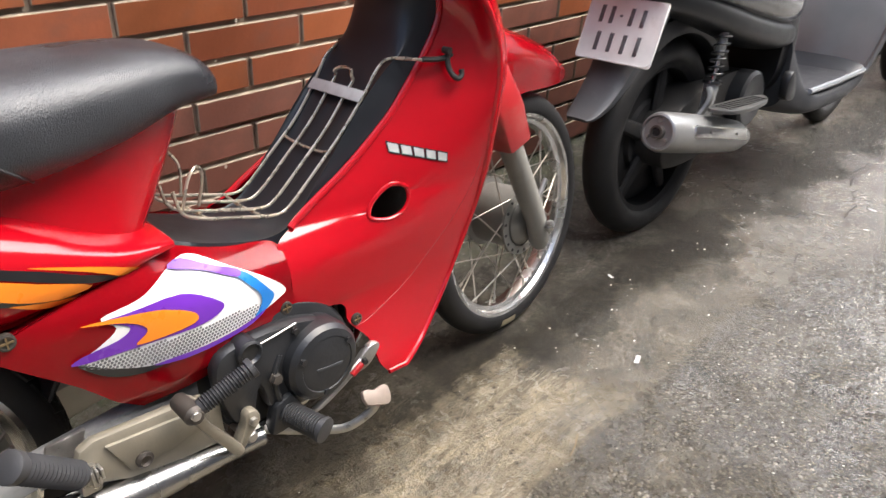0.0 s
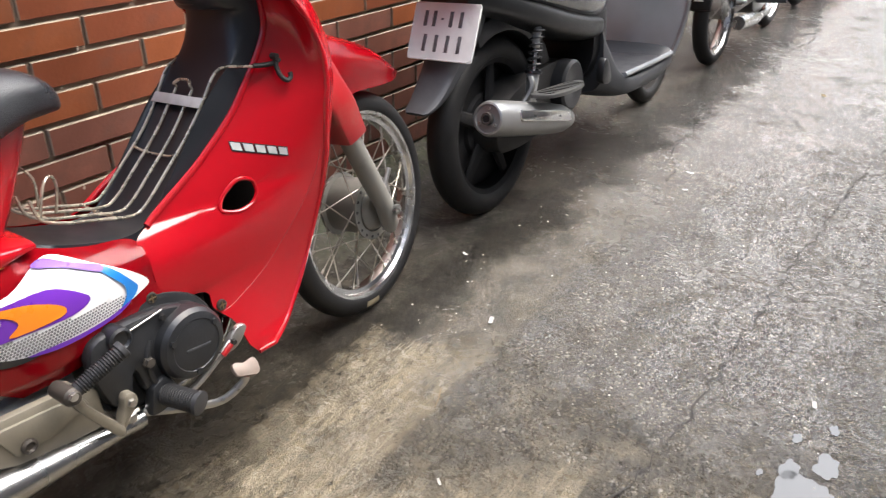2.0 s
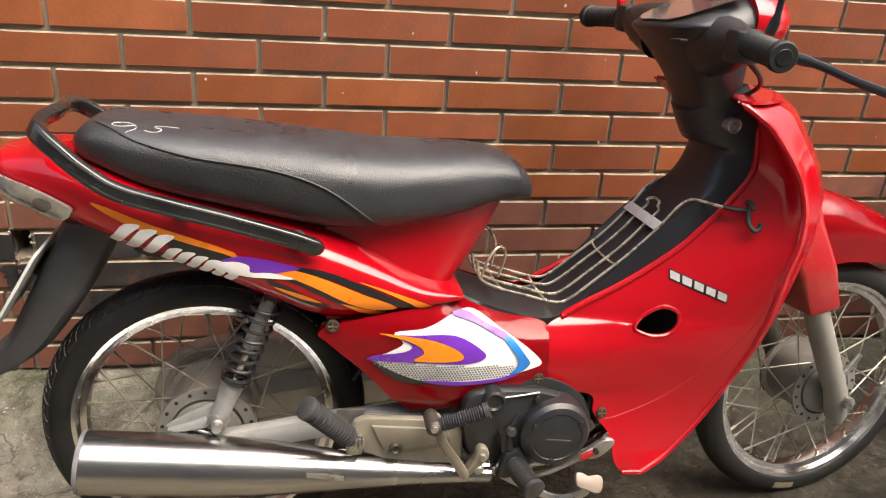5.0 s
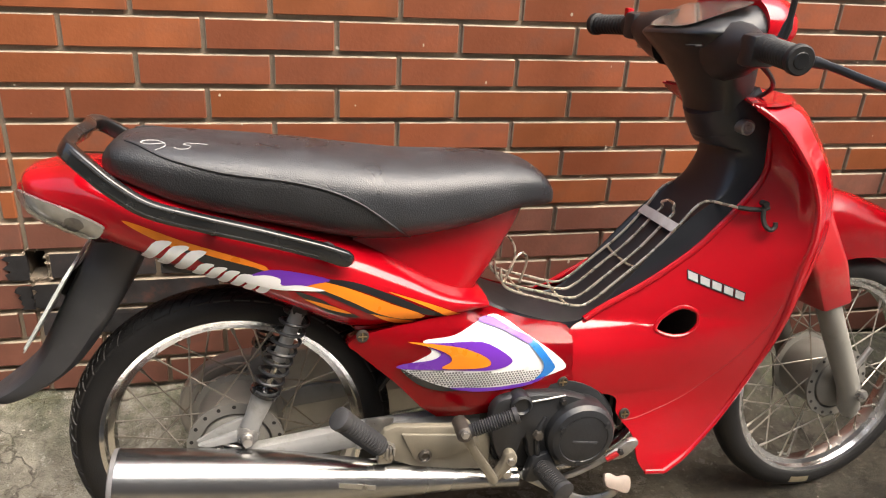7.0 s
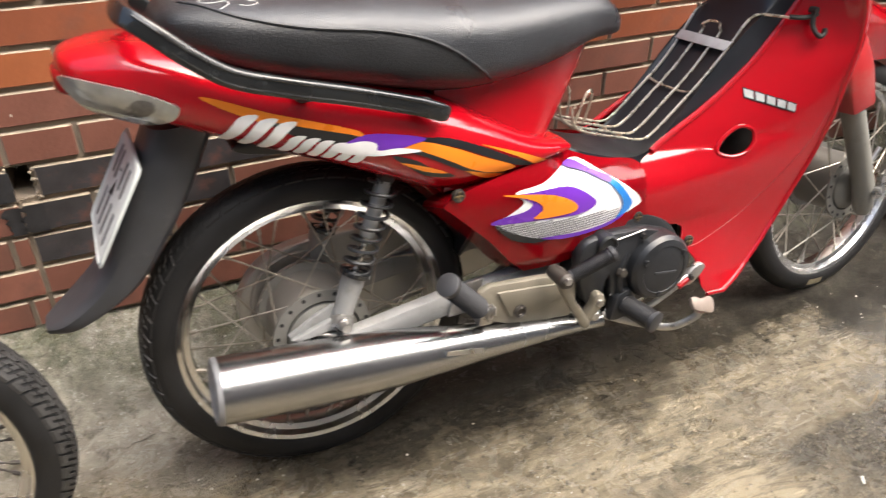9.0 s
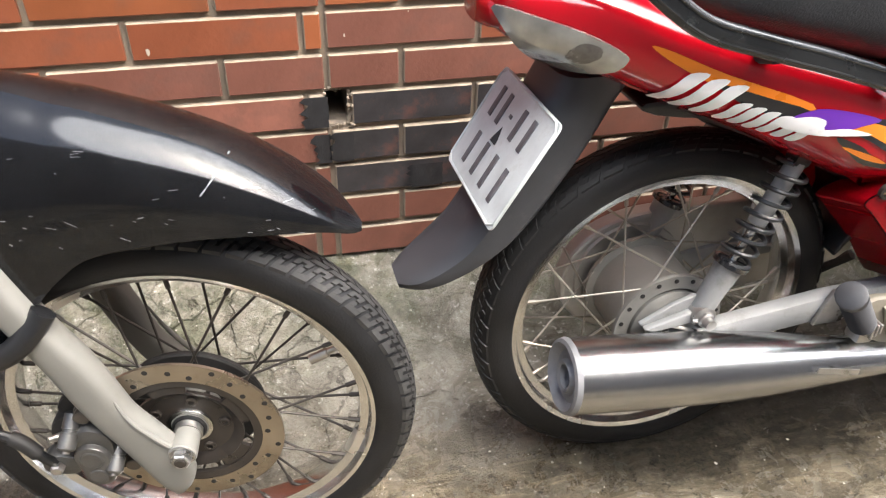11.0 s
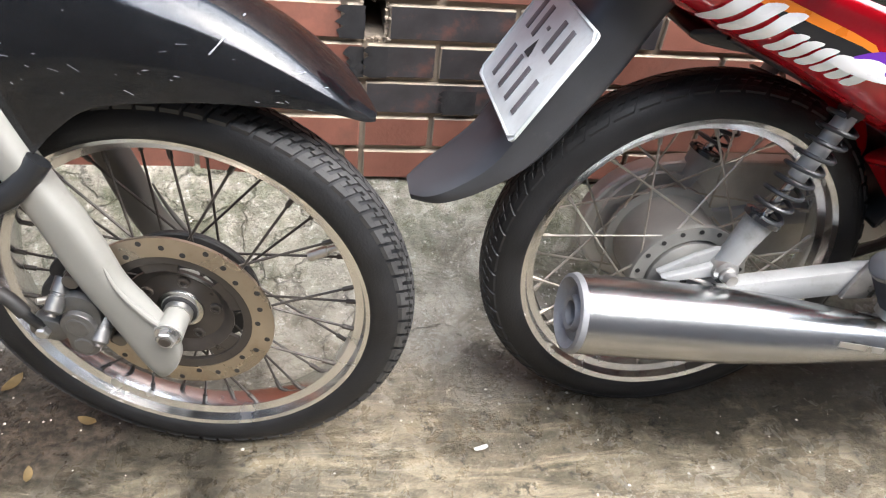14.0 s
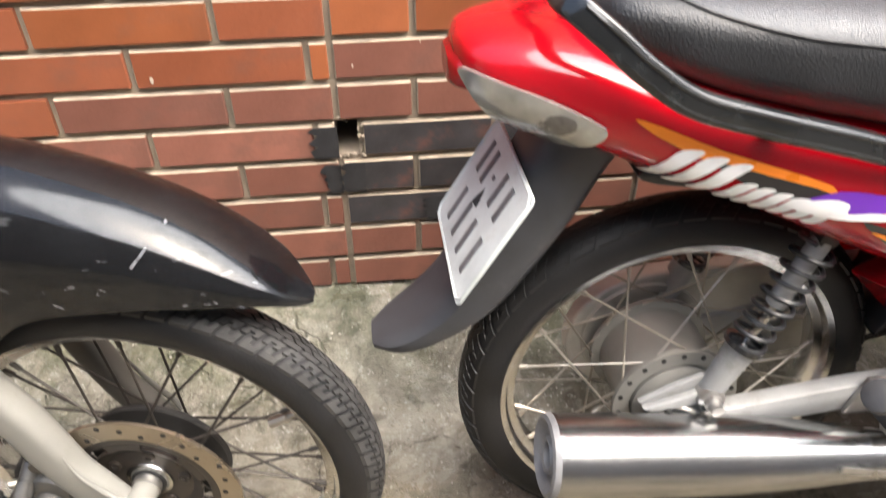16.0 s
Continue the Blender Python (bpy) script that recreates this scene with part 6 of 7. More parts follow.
# the mudguard and fairing sit a little turned against the wheel
TURNED = pose(-0.6716, -0.489, 0.0037, -1.275, 0, -9.76).inverted() @ pose(-0.66, -0.492, 0, -3, 0, -12)
BF = [(-0.36, 0.098, 0.47, 0.742), (-0.30, 0.097, 0.445, 0.733), (-0.24, 0.095, 0.425, 0.722), (-0.185, 0.093, 0.428, 0.713), (-0.15, 0.091, 0.455, 0.706), (-0.12, 0.089, 0.490, 0.700), (-0.09, 0.086, 0.522, 0.693), (-0.05, 0.082, 0.548, 0.684),
      (0.04, 0.074, 0.562, 0.656), (0.11, 0.064, 0.563, 0.622), (0.165, 0.046, 0.556, 0.582), (0.195, 0.022, 0.540, 0.552), (0.206, 0.006, 0.534, 0.540)]
rings = []
for u, hw, w0, w1 in rows_between(BF, 6):
    rings.append([P(u, hw * math.sin(radians(7.5 * k)) * (1 + 0.04 * math.cos(radians(15 * k))), w0 + (w1 - w0) * max(math.cos(radians(7.5 * k)), 0) ** 0.62) for k in range(-12, 13)])
bm = skin(rings, closed=False)
bmesh.ops.solidify(bm, geom=bm.faces[:], thickness=0.003)
guard_tree = tree_of(bm)
guard = part("front_mudguard", bm, BLACK_GLOSS, black, "glossy black front mudguard with scratches")
guard.matrix_basis = TURNED
for s in (1, -1):
    part("skirt_lip", tube(smooth([P(-0.112, s * 0.090, 0.488), P(-0.128, s * 0.100, 0.466), P(-0.150, s * 0.106, 0.446), P(-0.180, s * 0.104, 0.430)], 4), 0.013, 12), BLACK_PLASTIC, guard, "black fork clamp")
random.seed(4)
for k in range(44):
    u, w = random.uniform(-0.20, 0.16), random.uniform(0.560, 0.66)
    a, ln = random.uniform(-0.7, 0.3), random.uniform(0.0015, 0.010)
    line = laid([(u + ln * t, w + ln * t * a) for t in (0, 0.33, 0.66, 1)], guard_tree, 0.0003)
    if len(line) > 2:
        part("scratch", tube(line, random.uniform(0.00012, 0.00028), 4), SCRATCH, guard)
line = laid([(0.058 + 0.022 * t, 0.610 + 0.026 * t) for t in (0, 0.5, 1)], guard_tree, 0.0004)
part("scratch", tube(line, 0.0008, 5), SCRATCH, guard, "pale scratch across the mudguard")
# fork: cast lower legs that widen forward to carry the axle
LEG = [(-0.640, 0.070, 0.0205, 0.0195), (-0.475, 0.068, 0.0210, 0.0190), (-0.420, 0.0695, 0.0240, 0.0190), (-0.370, 0.0665, 0.0255, 0.0180), (-0.325, 0.0645, 0.0245, 0.0165), (-0.290, 0.0685, 0.0280, 0.0145),
       (-0.250, 0.0720, 0.0310, 0.0135), (-0.225, 0.0710, 0.0295, 0.0130), (-0.205, 0.0680, 0.0260, 0.0120), (-0.188, 0.0625, 0.0170, 0.0100), (-0.177, 0.0550, 0.0070, 0.0060)]


def on_leg(along_leg, across, v):
    return P(0.39 * along_leg + 0.921 * across, v, -0.921 * along_leg + 0.39 * across)


for s in (1, -1):
    rings = []
    for d, n, a, b in rows_between(LEG, 4):
        ring_pts = []
        for k in range(28):
            t = 2 * math.pi * k / 28
            c, q = math.cos(t), math.sin(t)
            ring_pts.append(on_leg(d, n + a * (0.97 if s > 0 else 0.78) * math.copysign(abs(c) ** 0.62, c), s * 0.067 + b * math.copysign(abs(q) ** 0.62, q)))
        rings.append(ring_pts)
    leg = part("fork_leg", skin(rings), FORK if s > 0 else FORK_DARKER, black, "silver painted fork leg" if s > 0 else "darker fork leg on the wall side")
    # raised web along the front edge, running into the axle boss
    path = smooth([on_leg(-0.360, 0.086, s * 0.079), on_leg(-0.325, 0.084, s * 0.0815), on_leg(-0.290, 0.090, s * 0.0800), on_leg(-0.262, 0.099, s * 0.0785), on_leg(-0.245, 0.105, s * 0.072)], 4)
    part("cast_rib", tube(path, [0.0012 + 0.0028 * min(1, k / 9) for k in range(len(path))], 10), FORK if s > 0 else FORK_DARKER, leg)
bm = lathe([(0.042, 0.0150), (0.056, 0.0155), (0.068, 0.0165), (0.0815, 0.0170), (0.0835, 0.0155), (0.0835, 0.0)], 28, (0.0, 0, 0.270))
part("axle_boss", bm, FORK, black)
part("axle_washer", lathe([(0.0830, 0.0145), (0.0855, 0.0145), (0.0855, 0.0)], 24, (0.0, 0, 0.270)), STEEL, black)
part("axle_nut", lathe([(0.085, 0.0122), (0.0925, 0.0122), (0.0945, 0.0105), (0.0945, 0.0075)], 6, (0.0, 0, 0.270)), STEEL, black, "plated axle nut", sharp=20)
part("axle_end", lathe([(0.088, 0.0072), (0.0955, 0.0072), (0.0965, 0.0060), (0.0965, 0.0)], 18, (0.0, 0, 0.270)), SPOKE_DARK, black, "threaded axle end")
part("axle_collar", lathe([(0.012, 0.0285), (0.037, 0.0285), (0.039, 0.0275), (0.0395, 0.0255), (0.0395, 0.0225), (0.037, 0.0215), (0.037, 0.015)], 40, (0, 0, 0.270)), CHROME, black, "turned steel axle collar")
part("dust_seal", lathe([(0.036, 0.0215), (0.0415, 0.0210), (0.0430, 0.0190), (0.0430, 0.0150)], 28, (0, 0, 0.270)), RUBBER, black, "black rubber dust seal")
part("axle_spacer", lathe([(0.038, 0.0172), (0.052, 0.0172), (0.052, 0.014)], 24, (0, 0, 0.270)), STEEL, black)
# brake disc with drilled holes
disc = new("brake_disc")
disc.parent = black
tagged(disc, "drilled steel brake disc, lightly rusted")
part("disc_ring", lathe([(0.046, 0.089), (0.050, 0.089), (0.050, 0.1155), (0.046, 0.1155)], 72, (0, 0, 0.270), ring=True), DISC_STEEL, disc, "brushed steel disc ring")
for k in range(27):
    a = 2 * math.pi * k / 27
    r = (0.0955, 0.102, 0.1085)[k % 3]
    part("disc_hole", lathe([(0.047, 0.0035), (0.0504, 0.0035), (0.0504, 0.0)], 10, (r * math.cos(a), 0, 0.270 + r * math.sin(a))), DARK, disc)
bm = lathe([(0.031, 0.026), (0.036, 0.026), (0.036, 0.052), (0.043, 0.060), (0.0455, 0.066), (0.041, 0.066), (0.031, 0.054)], 48, (0, 0, 0.270), ring=True)
part("disc_rim", lathe([(0.042, 0.078), (0.0480, 0.078), (0.0488, 0.080), (0.0488, 0.0895), (0.042, 0.0895)], 64, (0, 0, 0.270), ring=True), DISC_INNER, disc, "darker worn inner band of the disc")
part("hub_flange", lathe([(-0.005, 0.030), (0.004, 0.030), (0.004, 0.085), (0.002, 0.0875), (-0.003, 0.0875), (-0.005, 0.085)], 64, (0, 0, 0.270), ring=True), DARK, disc, "dark backing flange behind the disc")
arms = [bmesh.new() for k in range(5)]
for k in range(5):
    a0 = 2 * math.pi * k / 5 + 0.2
    arc = [a0 + 0.62 * i / 6 for i in range(7)]
    slab([(0.065 * math.cos(a), 0.27 + 0.065 * math.sin(a)) for a in arc] + [(0.080 * math.cos(a), 0.27 + 0.080 * math.sin(a)) for a in arc[::-1]], 0.0415, 0.0460, 0.0, bm=arms[k])
part("disc_carrier", bm, DISC_INNER, disc, "dark disc carrier")
for arm_bm in arms:
    part("carrier_arm", arm_bm, DISC_INNER, disc)
for k in range(5):
    a = 2 * math.pi * k / 5 + 0.12
    part("carrier_bolt", lathe([(0.034, 0.0075), (0.0385, 0.0075), (0.0395, 0.0062), (0.0395, 0.0040), (0.0365, 0.0038), (0.0365, 0.0)], 16, (0.043 * math.cos(a), 0, 0.270 + 0.043 * math.sin(a))), DISC_INNER, disc, "socket-headed bolt")
# caliper
cal = new("brake_caliper")
cal.parent = black
cal.location = P(0.009, -0.013, -0.004)
tagged(cal, "grey cast brake caliper")
part("caliper_body", slab(curve2([(-0.168, 0.250), (-0.166, 0.292), (-0.146, 0.312), (-0.118, 0.312), (-0.092, 0.292), (-0.078, 0.262), (-0.082, 0.232), (-0.105, 0.218), (-0.140, 0.222)], 4), 0.028, 0.066, 0.006), DARK, cal, "dark caliper body", sharp=25)
part("caliper_bracket", slab(curve2([(-0.155, 0.318), (-0.132, 0.342), (-0.104, 0.346), (-0.088, 0.325), (-0.100, 0.296), (-0.070, 0.255), (-0.062, 0.232), (-0.080, 0.216), (-0.104, 0.232), (-0.122, 0.282), (-0.145, 0.296)], 4), 0.040, 0.056, 0.004), DARK, cal, sharp=25)
bm = slab(curve2([(-0.134, 0.300), (-0.118, 0.311), (-0.098, 0.306), (-0.088, 0.289), (-0.092, 0.262), (-0.112, 0.256), (-0.134, 0.272)], 4), 0.060, 0.088, 0.007)
part("cylinder_housing", bm, CALIPER, cal, "cast cylinder housing", sharp=25)
# two-lobed cover: a waisted outline from two circles
lobes = []
for (cu, cw, r), a0, a1 in (((-0.114, 0.270, 0.0205), -20, 200), ((-0.111, 0.241, 0.0185), 165, 375)):
    lobes += [(cu + r * math.cos(radians(a0 + (a1 - a0) * k / 16)), cw + r * math.sin(radians(a0 + (a1 - a0) * k / 16))) for k in range(17)]
part("caliper_cover", slab(lobes, 0.070, 0.096, 0.0035), CALIPER, cal, "cast kidney-shaped caliper cover", sharp=25)
for u, w, r in ((-0.114, 0.270, 0.0135), (-0.111, 0.241, 0.0120)):
    part("piston_cap", lathe([(0.094, r), (0.0962, r), (0.0974, r * 0.88), (0.0974, 0.0)], 28, (u, 0, w)), CALIPER, cal)
part("side_lug", slab(curve2([(-0.176, 0.238), (-0.178, 0.256), (-0.164, 0.266), (-0.140, 0.262), (-0.132, 0.246), (-0.146, 0.232)], 4), 0.062, 0.086, 0.004), CALIPER, cal, "cast lug for the hose", sharp=25)
part("banjo_bolt", lathe([(0.080, 0.0085), (0.093, 0.0085), (0.095, 0.0065), (0.095, 0.0)], 6, (-0.160, 0, 0.250)), STEEL, cal, sharp=20)
for a, b, r in (((-0.131, 0.066, 0.318), (-0.137, 0.096, 0.293), 0.0105), ((-0.088, 0.068, 0.272), (-0.092, 0.096, 0.250), 0.0098)):
    a, b = P(*a), P(*b)
    part("pin_sleeve", tube([a, a.lerp(b, 0.45), a.lerp(b, 0.46), a.lerp(b, 0.55), a.lerp(b, 0.56), b, b.lerp(a, -0.07)], [r, r, r * 0.86, r * 0.86, r, r, r * 0.72], 18), CALIPER, cal, "slide pin sleeve")
    part("pin_end", tube([b.lerp(a, -0.06), b.lerp(a, -0.16)], r * 0.5, 12), DARK_STEEL, cal)
for u, w, v in ((-0.116, 0.328, 0.078), (-0.080, 0.233, 0.070)):
    part("caliper_bolt", lathe([(v - 0.03, 0.0115), (v - 0.004, 0.0115), (v - 0.003, 0.0095), (v + 0.005, 0.0095), (v + 0.006, 0.0075), (v + 0.006, 0.0)], 12, (u, 0, w)), DARK_STEEL, cal, sharp=25)
part("bleed_nipple", tube([P(-0.150, 0.072, 0.288), P(-0.162, 0.082, 0.292)], [0.0055, 0.0040], 10), STEEL, cal)
hose_path = smooth([P(-0.162, 0.084, 0.252), P(-0.170, 0.092, 0.276), P(-0.188, 0.090, 0.300), P(-0.215, 0.088, 0.316), P(-0.25, 0.09, 0.35), P(-0.27, 0.09, 0.44)], 5)
part("brake_hose", tube(hose_path, 0.0062, 10), BLACK_PLASTIC, cal, "black brake hose")
part("hose_sleeve", tube(hose_path[6:13], 0.0088, 12), DARK, cal, "ribbed hose sleeve")
part("valve", tube([P(0.184, 0.004, 0.364), P(0.172, 0.006, 0.358), P(0.171, 0.006, 0.3575), P(0.150, 0.008, 0.347)], [0.004, 0.0042, 0.0062, 0.0062], 12), SPOKE, black, "tyre valve")
# fairing above the wheel
bm = skin([[P(u, y, z) for y, z in oval(hw, w0, w1, 24, 2.5)] for u, hw, w0, w1 in ((-0.50, 0.16, 0.45, 0.80), (-0.42, 0.15, 0.55, 0.80), (-0.34, 0.11, 0.66, 0.80), (-0.285, 0.06, 0.71, 0.77), (-0.27, 0.02, 0.735, 0.75))])
part("leg_shield", moved(bm, TURNED), BLACK_GLOSS, black, "black fairing nose above the wheel")
bm = skin([[P(u, y, z) for y, z in oval(hw, w0, w1, 24, 2.5)] for u, hw, w0, w1 in ((-0.40, 0.10, 0.78, 0.92), (-0.32, 0.10, 0.77, 0.90), (-0.25, 0.08, 0.775, 0.86), (-0.215, 0.04, 0.79, 0.83))])
part("headlamp_nose", moved(bm, TURNED), BLACK_PLASTIC, black, "black nose of the fairing")

# raised lettering on the tyre wall, as plain bars
for a0, count in ((-38, 7), (52, 9), (150, 7)):
    for k in range(count):
        a = radians(a0 + 2.2 * k)
        b = block((-0.0016, -0.0006, -0.0042), (0.0016, 0.0006, 0.0042), 0.0)
        m = Matrix.Translation(P(0.2445 * math.cos(a), 0.0330, 0.270 + 0.2445 * math.sin(a))) @ Matrix.Rotation(math.pi / 2 - a, 4, "Y")
        part("tyre_lettering", moved(b, m), RUBBER_TREAD, black)

# ---- the black and grey scooter in front ----
scoot = thing("scooter", pose(1.905, -0.39, 0, -4, 0, 0), "black and silver scooter with red tail light, parked nose away", "scooter", "parked motorcycles")
sw = new("wheel")
sw.parent = scoot
tagged(sw, "dark cast rear wheel")
prof = [(0.046 * math.cos(a), 0.238 + 0.044 * math.sin(a)) for a in (radians(x) for x in range(-30, 211, 12))]
part("tyre", moved(lathe([(0.03, 0.205)] + prof + [(-0.03, 0.205)], 72, ring=True), Matrix.Translation(P(0, 0, 0.278))), RUBBER, sw, "black scooter tyre")
part("rim", lathe([(0.034, 0.218), (0.036, 0.212), (0.028, 0.196), (-0.028, 0.196), (-0.036, 0.212), (-0.034, 0.218)], 64, (0, 0, 0.278), ring=True), WHEEL_BLACK, sw)
bm = lathe([(0.045, 0.0), (0.045, 0.045), (0.02, 0.055), (-0.03, 0.055), (-0.03, 0.0)], 32, (0, 0, 0.278))
for k in range(5):
    a = 2 * math.pi * k / 5 + 0.2
    tube([P(0.04 * math.cos(a), 0.01, 0.278 + 0.04 * math.sin(a)), P(0.204 * math.cos(a), 0.008, 0.278 + 0.204 * math.sin(a))], [0.026, 0.017], 8, bm=bm, flat=0.6)
part("cast_spokes", bm, WHEEL_BLACK, sw, "dark cast spokes")
# drum plus a dark plate out to the rim, standing in for shade
part("drum_shade_plate", lathe([(0.000, 0.0), (0.000, 0.100), (-0.012, 0.106), (-0.016, 0.190), (-0.050, 0.194), (-0.050, 0.0)], 40, (0, 0, 0.278)), WHEEL_BLACK, sw, "grimy brake drum, widened into a dark plate that shades the wheel")
# plate and flap
up = Vector((0.058, 0, 0.128)).normalized()
outw = Vector((-up.z, 0, up.x))
across = up.cross(outw)
m = Matrix(((*across,), (*up,), (*outw,))).transposed().to_4x4()
m.translation = P(-0.232, 0.018, 0.606)
plate_with_bars(scoot, m, 0.212, 0.156, [(0.034, row1), (-0.032, row2)], paint=PLATE_CLEAN)
rings = []
for ur, wr, uf, wf, hw in rows_between([(-0.16, 0.66, -0.06, 0.64, 0.072), (-0.20, 0.58, -0.12, 0.56, 0.068), (-0.255, 0.50, -0.20, 0.485, 0.060), (-0.31, 0.445, -0.275, 0.432, 0.052), (-0.35, 0.42, -0.335, 0.408, 0.042), (-0.362, 0.414, -0.358, 0.406, 0.03)], 4):
    ring = []
    for k in range(16):
        a = 2 * math.pi * k / 16
        c, s = math.cos(a), math.sin(a)
        c, s = math.copysign(abs(c) ** 0.6, c), math.copysign(abs(s) ** 0.6, s)
        ring.append(P(ur + (uf - ur) * (0.5 + 0.5 * c), hw * s, wr + (wf - wr) * (0.5 + 0.5 * c)))
    rings.append(ring)
part("rear_flap", skin(rings), GREY_PLASTIC, scoot, "grey plastic rear mudguard flap")
# body
body = [(-0.24, 0.070, 0.74, 0.83), (-0.20, 0.105, 0.715, 0.845), (-0.10, 0.140, 0.675, 0.845), (0.06, 0.160, 0.625, 0.815), (0.24, 0.168, 0.575, 0.775), (0.42, 0.168, 0.530, 0.735), (0.54, 0.160, 0.515, 0.70), (0.60, 0.140, 0.52, 0.66)]
part("side_cowl", loft(body, 5, 3.0, seg=36), BLACK_GLOSS, scoot, "glossy black side cowl")
low = [(-0.20, 0.080, 0.655, 0.735), (-0.06, 0.125, 0.615, 0.70), (0.10, 0.150, 0.560, 0.655), (0.26, 0.160, 0.505, 0.61), (0.42, 0.160, 0.465, 0.57), (0.54, 0.150, 0.450, 0.55), (0.60, 0.130, 0.46, 0.53)]
part("lower_cowl", loft(low, 5, 3.0, seg=32), BLACK_PLASTIC, scoot, "matt black lower cowl")
part("tail_light", loft([(-0.285, 0.035, 0.735, 0.812), (-0.270, 0.065, 0.722, 0.822), (-0.225, 0.098, 0.715, 0.824), (-0.16, 0.112, 0.72, 0.818)], 4, 3.0), LENS_RED, scoot, "red tail light")
for s in (1, -1):
    bm = loft([(-0.275, 0.012, 0.735, 0.80), (-0.24, 0.026, 0.722, 0.805), (-0.16, 0.030, 0.722, 0.790), (-0.09, 0.018, 0.735, 0.765), (-0.06, 0.004, 0.742, 0.752)], 4, 2.4)
    part("rear_indicator", moved(bm, Matrix.Translation(P(0.035, s * 0.112, -0.004))), LENS, scoot, "clear rear indicator")
for k in range(7):
    u, w = 0.315 + 0.022 * k, 0.664 - 0.0048 * k
    part("badge_block", slab([(u, w), (u + 0.015, w - 0.003), (u + 0.018, w + 0.012), (u + 0.003, w + 0.015)], 0.166, 0.171, 0.001), ALU, scoot, "silver maker's mark as plain blocks")
part("seat", loft([(-0.14, 0.07, 0.83, 0.86), (-0.08, 0.115, 0.815, 0.885), (0.10, 0.135, 0.79, 0.88), (0.32, 0.138, 0.745, 0.845), (0.52, 0.120, 0.70, 0.79), (0.62, 0.085, 0.68, 0.745), (0.64, 0.04, 0.68, 0.71)], 5, 3.0), VINYL, scoot, "black vinyl seat")
gr = [(0.10, 0.168, 0.765), (0.05, 0.172, 0.80), (-0.02, 0.165, 0.842), (-0.10, 0.150, 0.868), (-0.18, 0.115, 0.878), (-0.225, 0.06, 0.88), (-0.235, 0.0, 0.88)]
full = [P(*g) for g in gr] + [P(u, -v, w) for u, v, w in gr[-2::-1]]
part("grab_rail", tube(smooth(full, 4), 0.015, 12), SILVER, scoot, "silver grab rail")
# footboard and leg shield
fb = [(0.56, 0.150, 0.255, 0.52), (0.66, 0.170, 0.220, 0.36), (0.74, 0.190, 0.208, 0.300), (0.90, 0.200, 0.205, 0.290), (1.04, 0.205, 0.208, 0.295), (1.13, 0.21, 0.235, 0.33)]
part("footboard", loft(fb, 5, 4.0, seg=32), GREY_PLASTIC, scoot, "dark plastic footboard skirt")
rim_line = [P(u, v, 0.300) for u, v in curve2([(0.70, 0.178), (0.90, 0.196), (1.06, 0.204), (1.13, 0.200), (1.13, 0.12), (1.13, -0.12), (1.13, -0.200), (1.06, -0.204), (0.90, -0.196), (0.70, -0.178)], 4, loop=False)]
part("footboard_trim", tube(rim_line, 0.010, 8), LIGHT_GREY, scoot, "pale silver edge of the footboard")
part("rear_mudguard", slab([(0.345 * math.cos(radians(a)), 0.278 + 0.345 * math.sin(radians(a))) for a in range(-5, 116, 8)] + [(0.292 * math.cos(radians(a)), 0.278 + 0.292 * math.sin(radians(a))) for a in range(115, -6, -8)], -0.070, 0.066, 0.004), BLACK_PLASTIC, scoot, "black mudguard over the rear wheel")
part("folded_footpeg", slab(curve2([(0.505, 0.315), (0.500, 0.365), (0.520, 0.395), (0.545, 0.385), (0.575, 0.330), (0.565, 0.300)], 4), 0.150, 0.178, 0.006), BLACK_PLASTIC, scoot, "folded black footpeg")
part("floor_mat", slab(curve2([(0.72, 0.0), (0.74, 0.17), (0.92, 0.18), (1.06, 0.17), (1.08, 0.0), (1.06, -0.17), (0.92, -0.18), (0.74, -0.17)], 3), 0, 0.006), GREY_PLASTIC, scoot, "grey ribbed floor mat")
mat_ob = bpy.data.objects["floor_mat"]
mat_ob.data.transform(Matrix.Translation((0, 0, 0.292)) @ Matrix.Rotation(radians(-90), 4, "X"))
rings = []
for w, u, hv in rows_between([(0.28, 1.12, 0.200), (0.40, 1.16, 0.225), (0.55, 1.17, 0.235), (0.72, 1.14, 0.225), (0.86, 1.10, 0.19), (0.95, 1.07, 0.14)], 5):
    rings.append([P(u + 0.05 * math.cos(radians(k * 9)) ** 2 + 0.03 * abs(math.sin(radians(k * 9))), hv * math.sin(radians(k * 9)), w) for k in range(-10, 11)])
bm = skin(rings, closed=False)
bmesh.ops.solidify(bm, geom=bm.faces[:], thickness=0.03)
part("leg_shield", bm, LIGHT_GREY, scoot, "silver inner leg shield")
for sd in (1, -1):
    bead = [P(u + 0.03, sd * hv, w) for w, u, hv in rows_between([(0.285, 1.12, 0.202), (0.40, 1.16, 0.227), (0.55, 1.17, 0.237), (0.72, 1.14, 0.227), (0.86, 1.10, 0.192), (0.95, 1.07, 0.142)], 4)]
    part("shield_bead", tube(bead, 0.010, 8), SILVER, scoot, "pale rolled edge of the leg shield")
part("under_seat_panel", loft([(0.52, 0.13, 0.30, 0.68), (0.60, 0.135, 0.29, 0.66), (0.66, 0.11, 0.29, 0.62), (0.69, 0.06, 0.29, 0.60)], 4, 3.0), BLACK_PLASTIC, scoot, "black panel under the seat")
part("handlebar", tube([P(1.02, 0.32, 1.0), P(1.05, 0.12, 1.02), P(1.05, -0.12, 1.02), P(1.02, -0.32, 1.0)], [0.018, 0.05, 0.05, 0.018], 12), BLACK_PLASTIC, scoot)
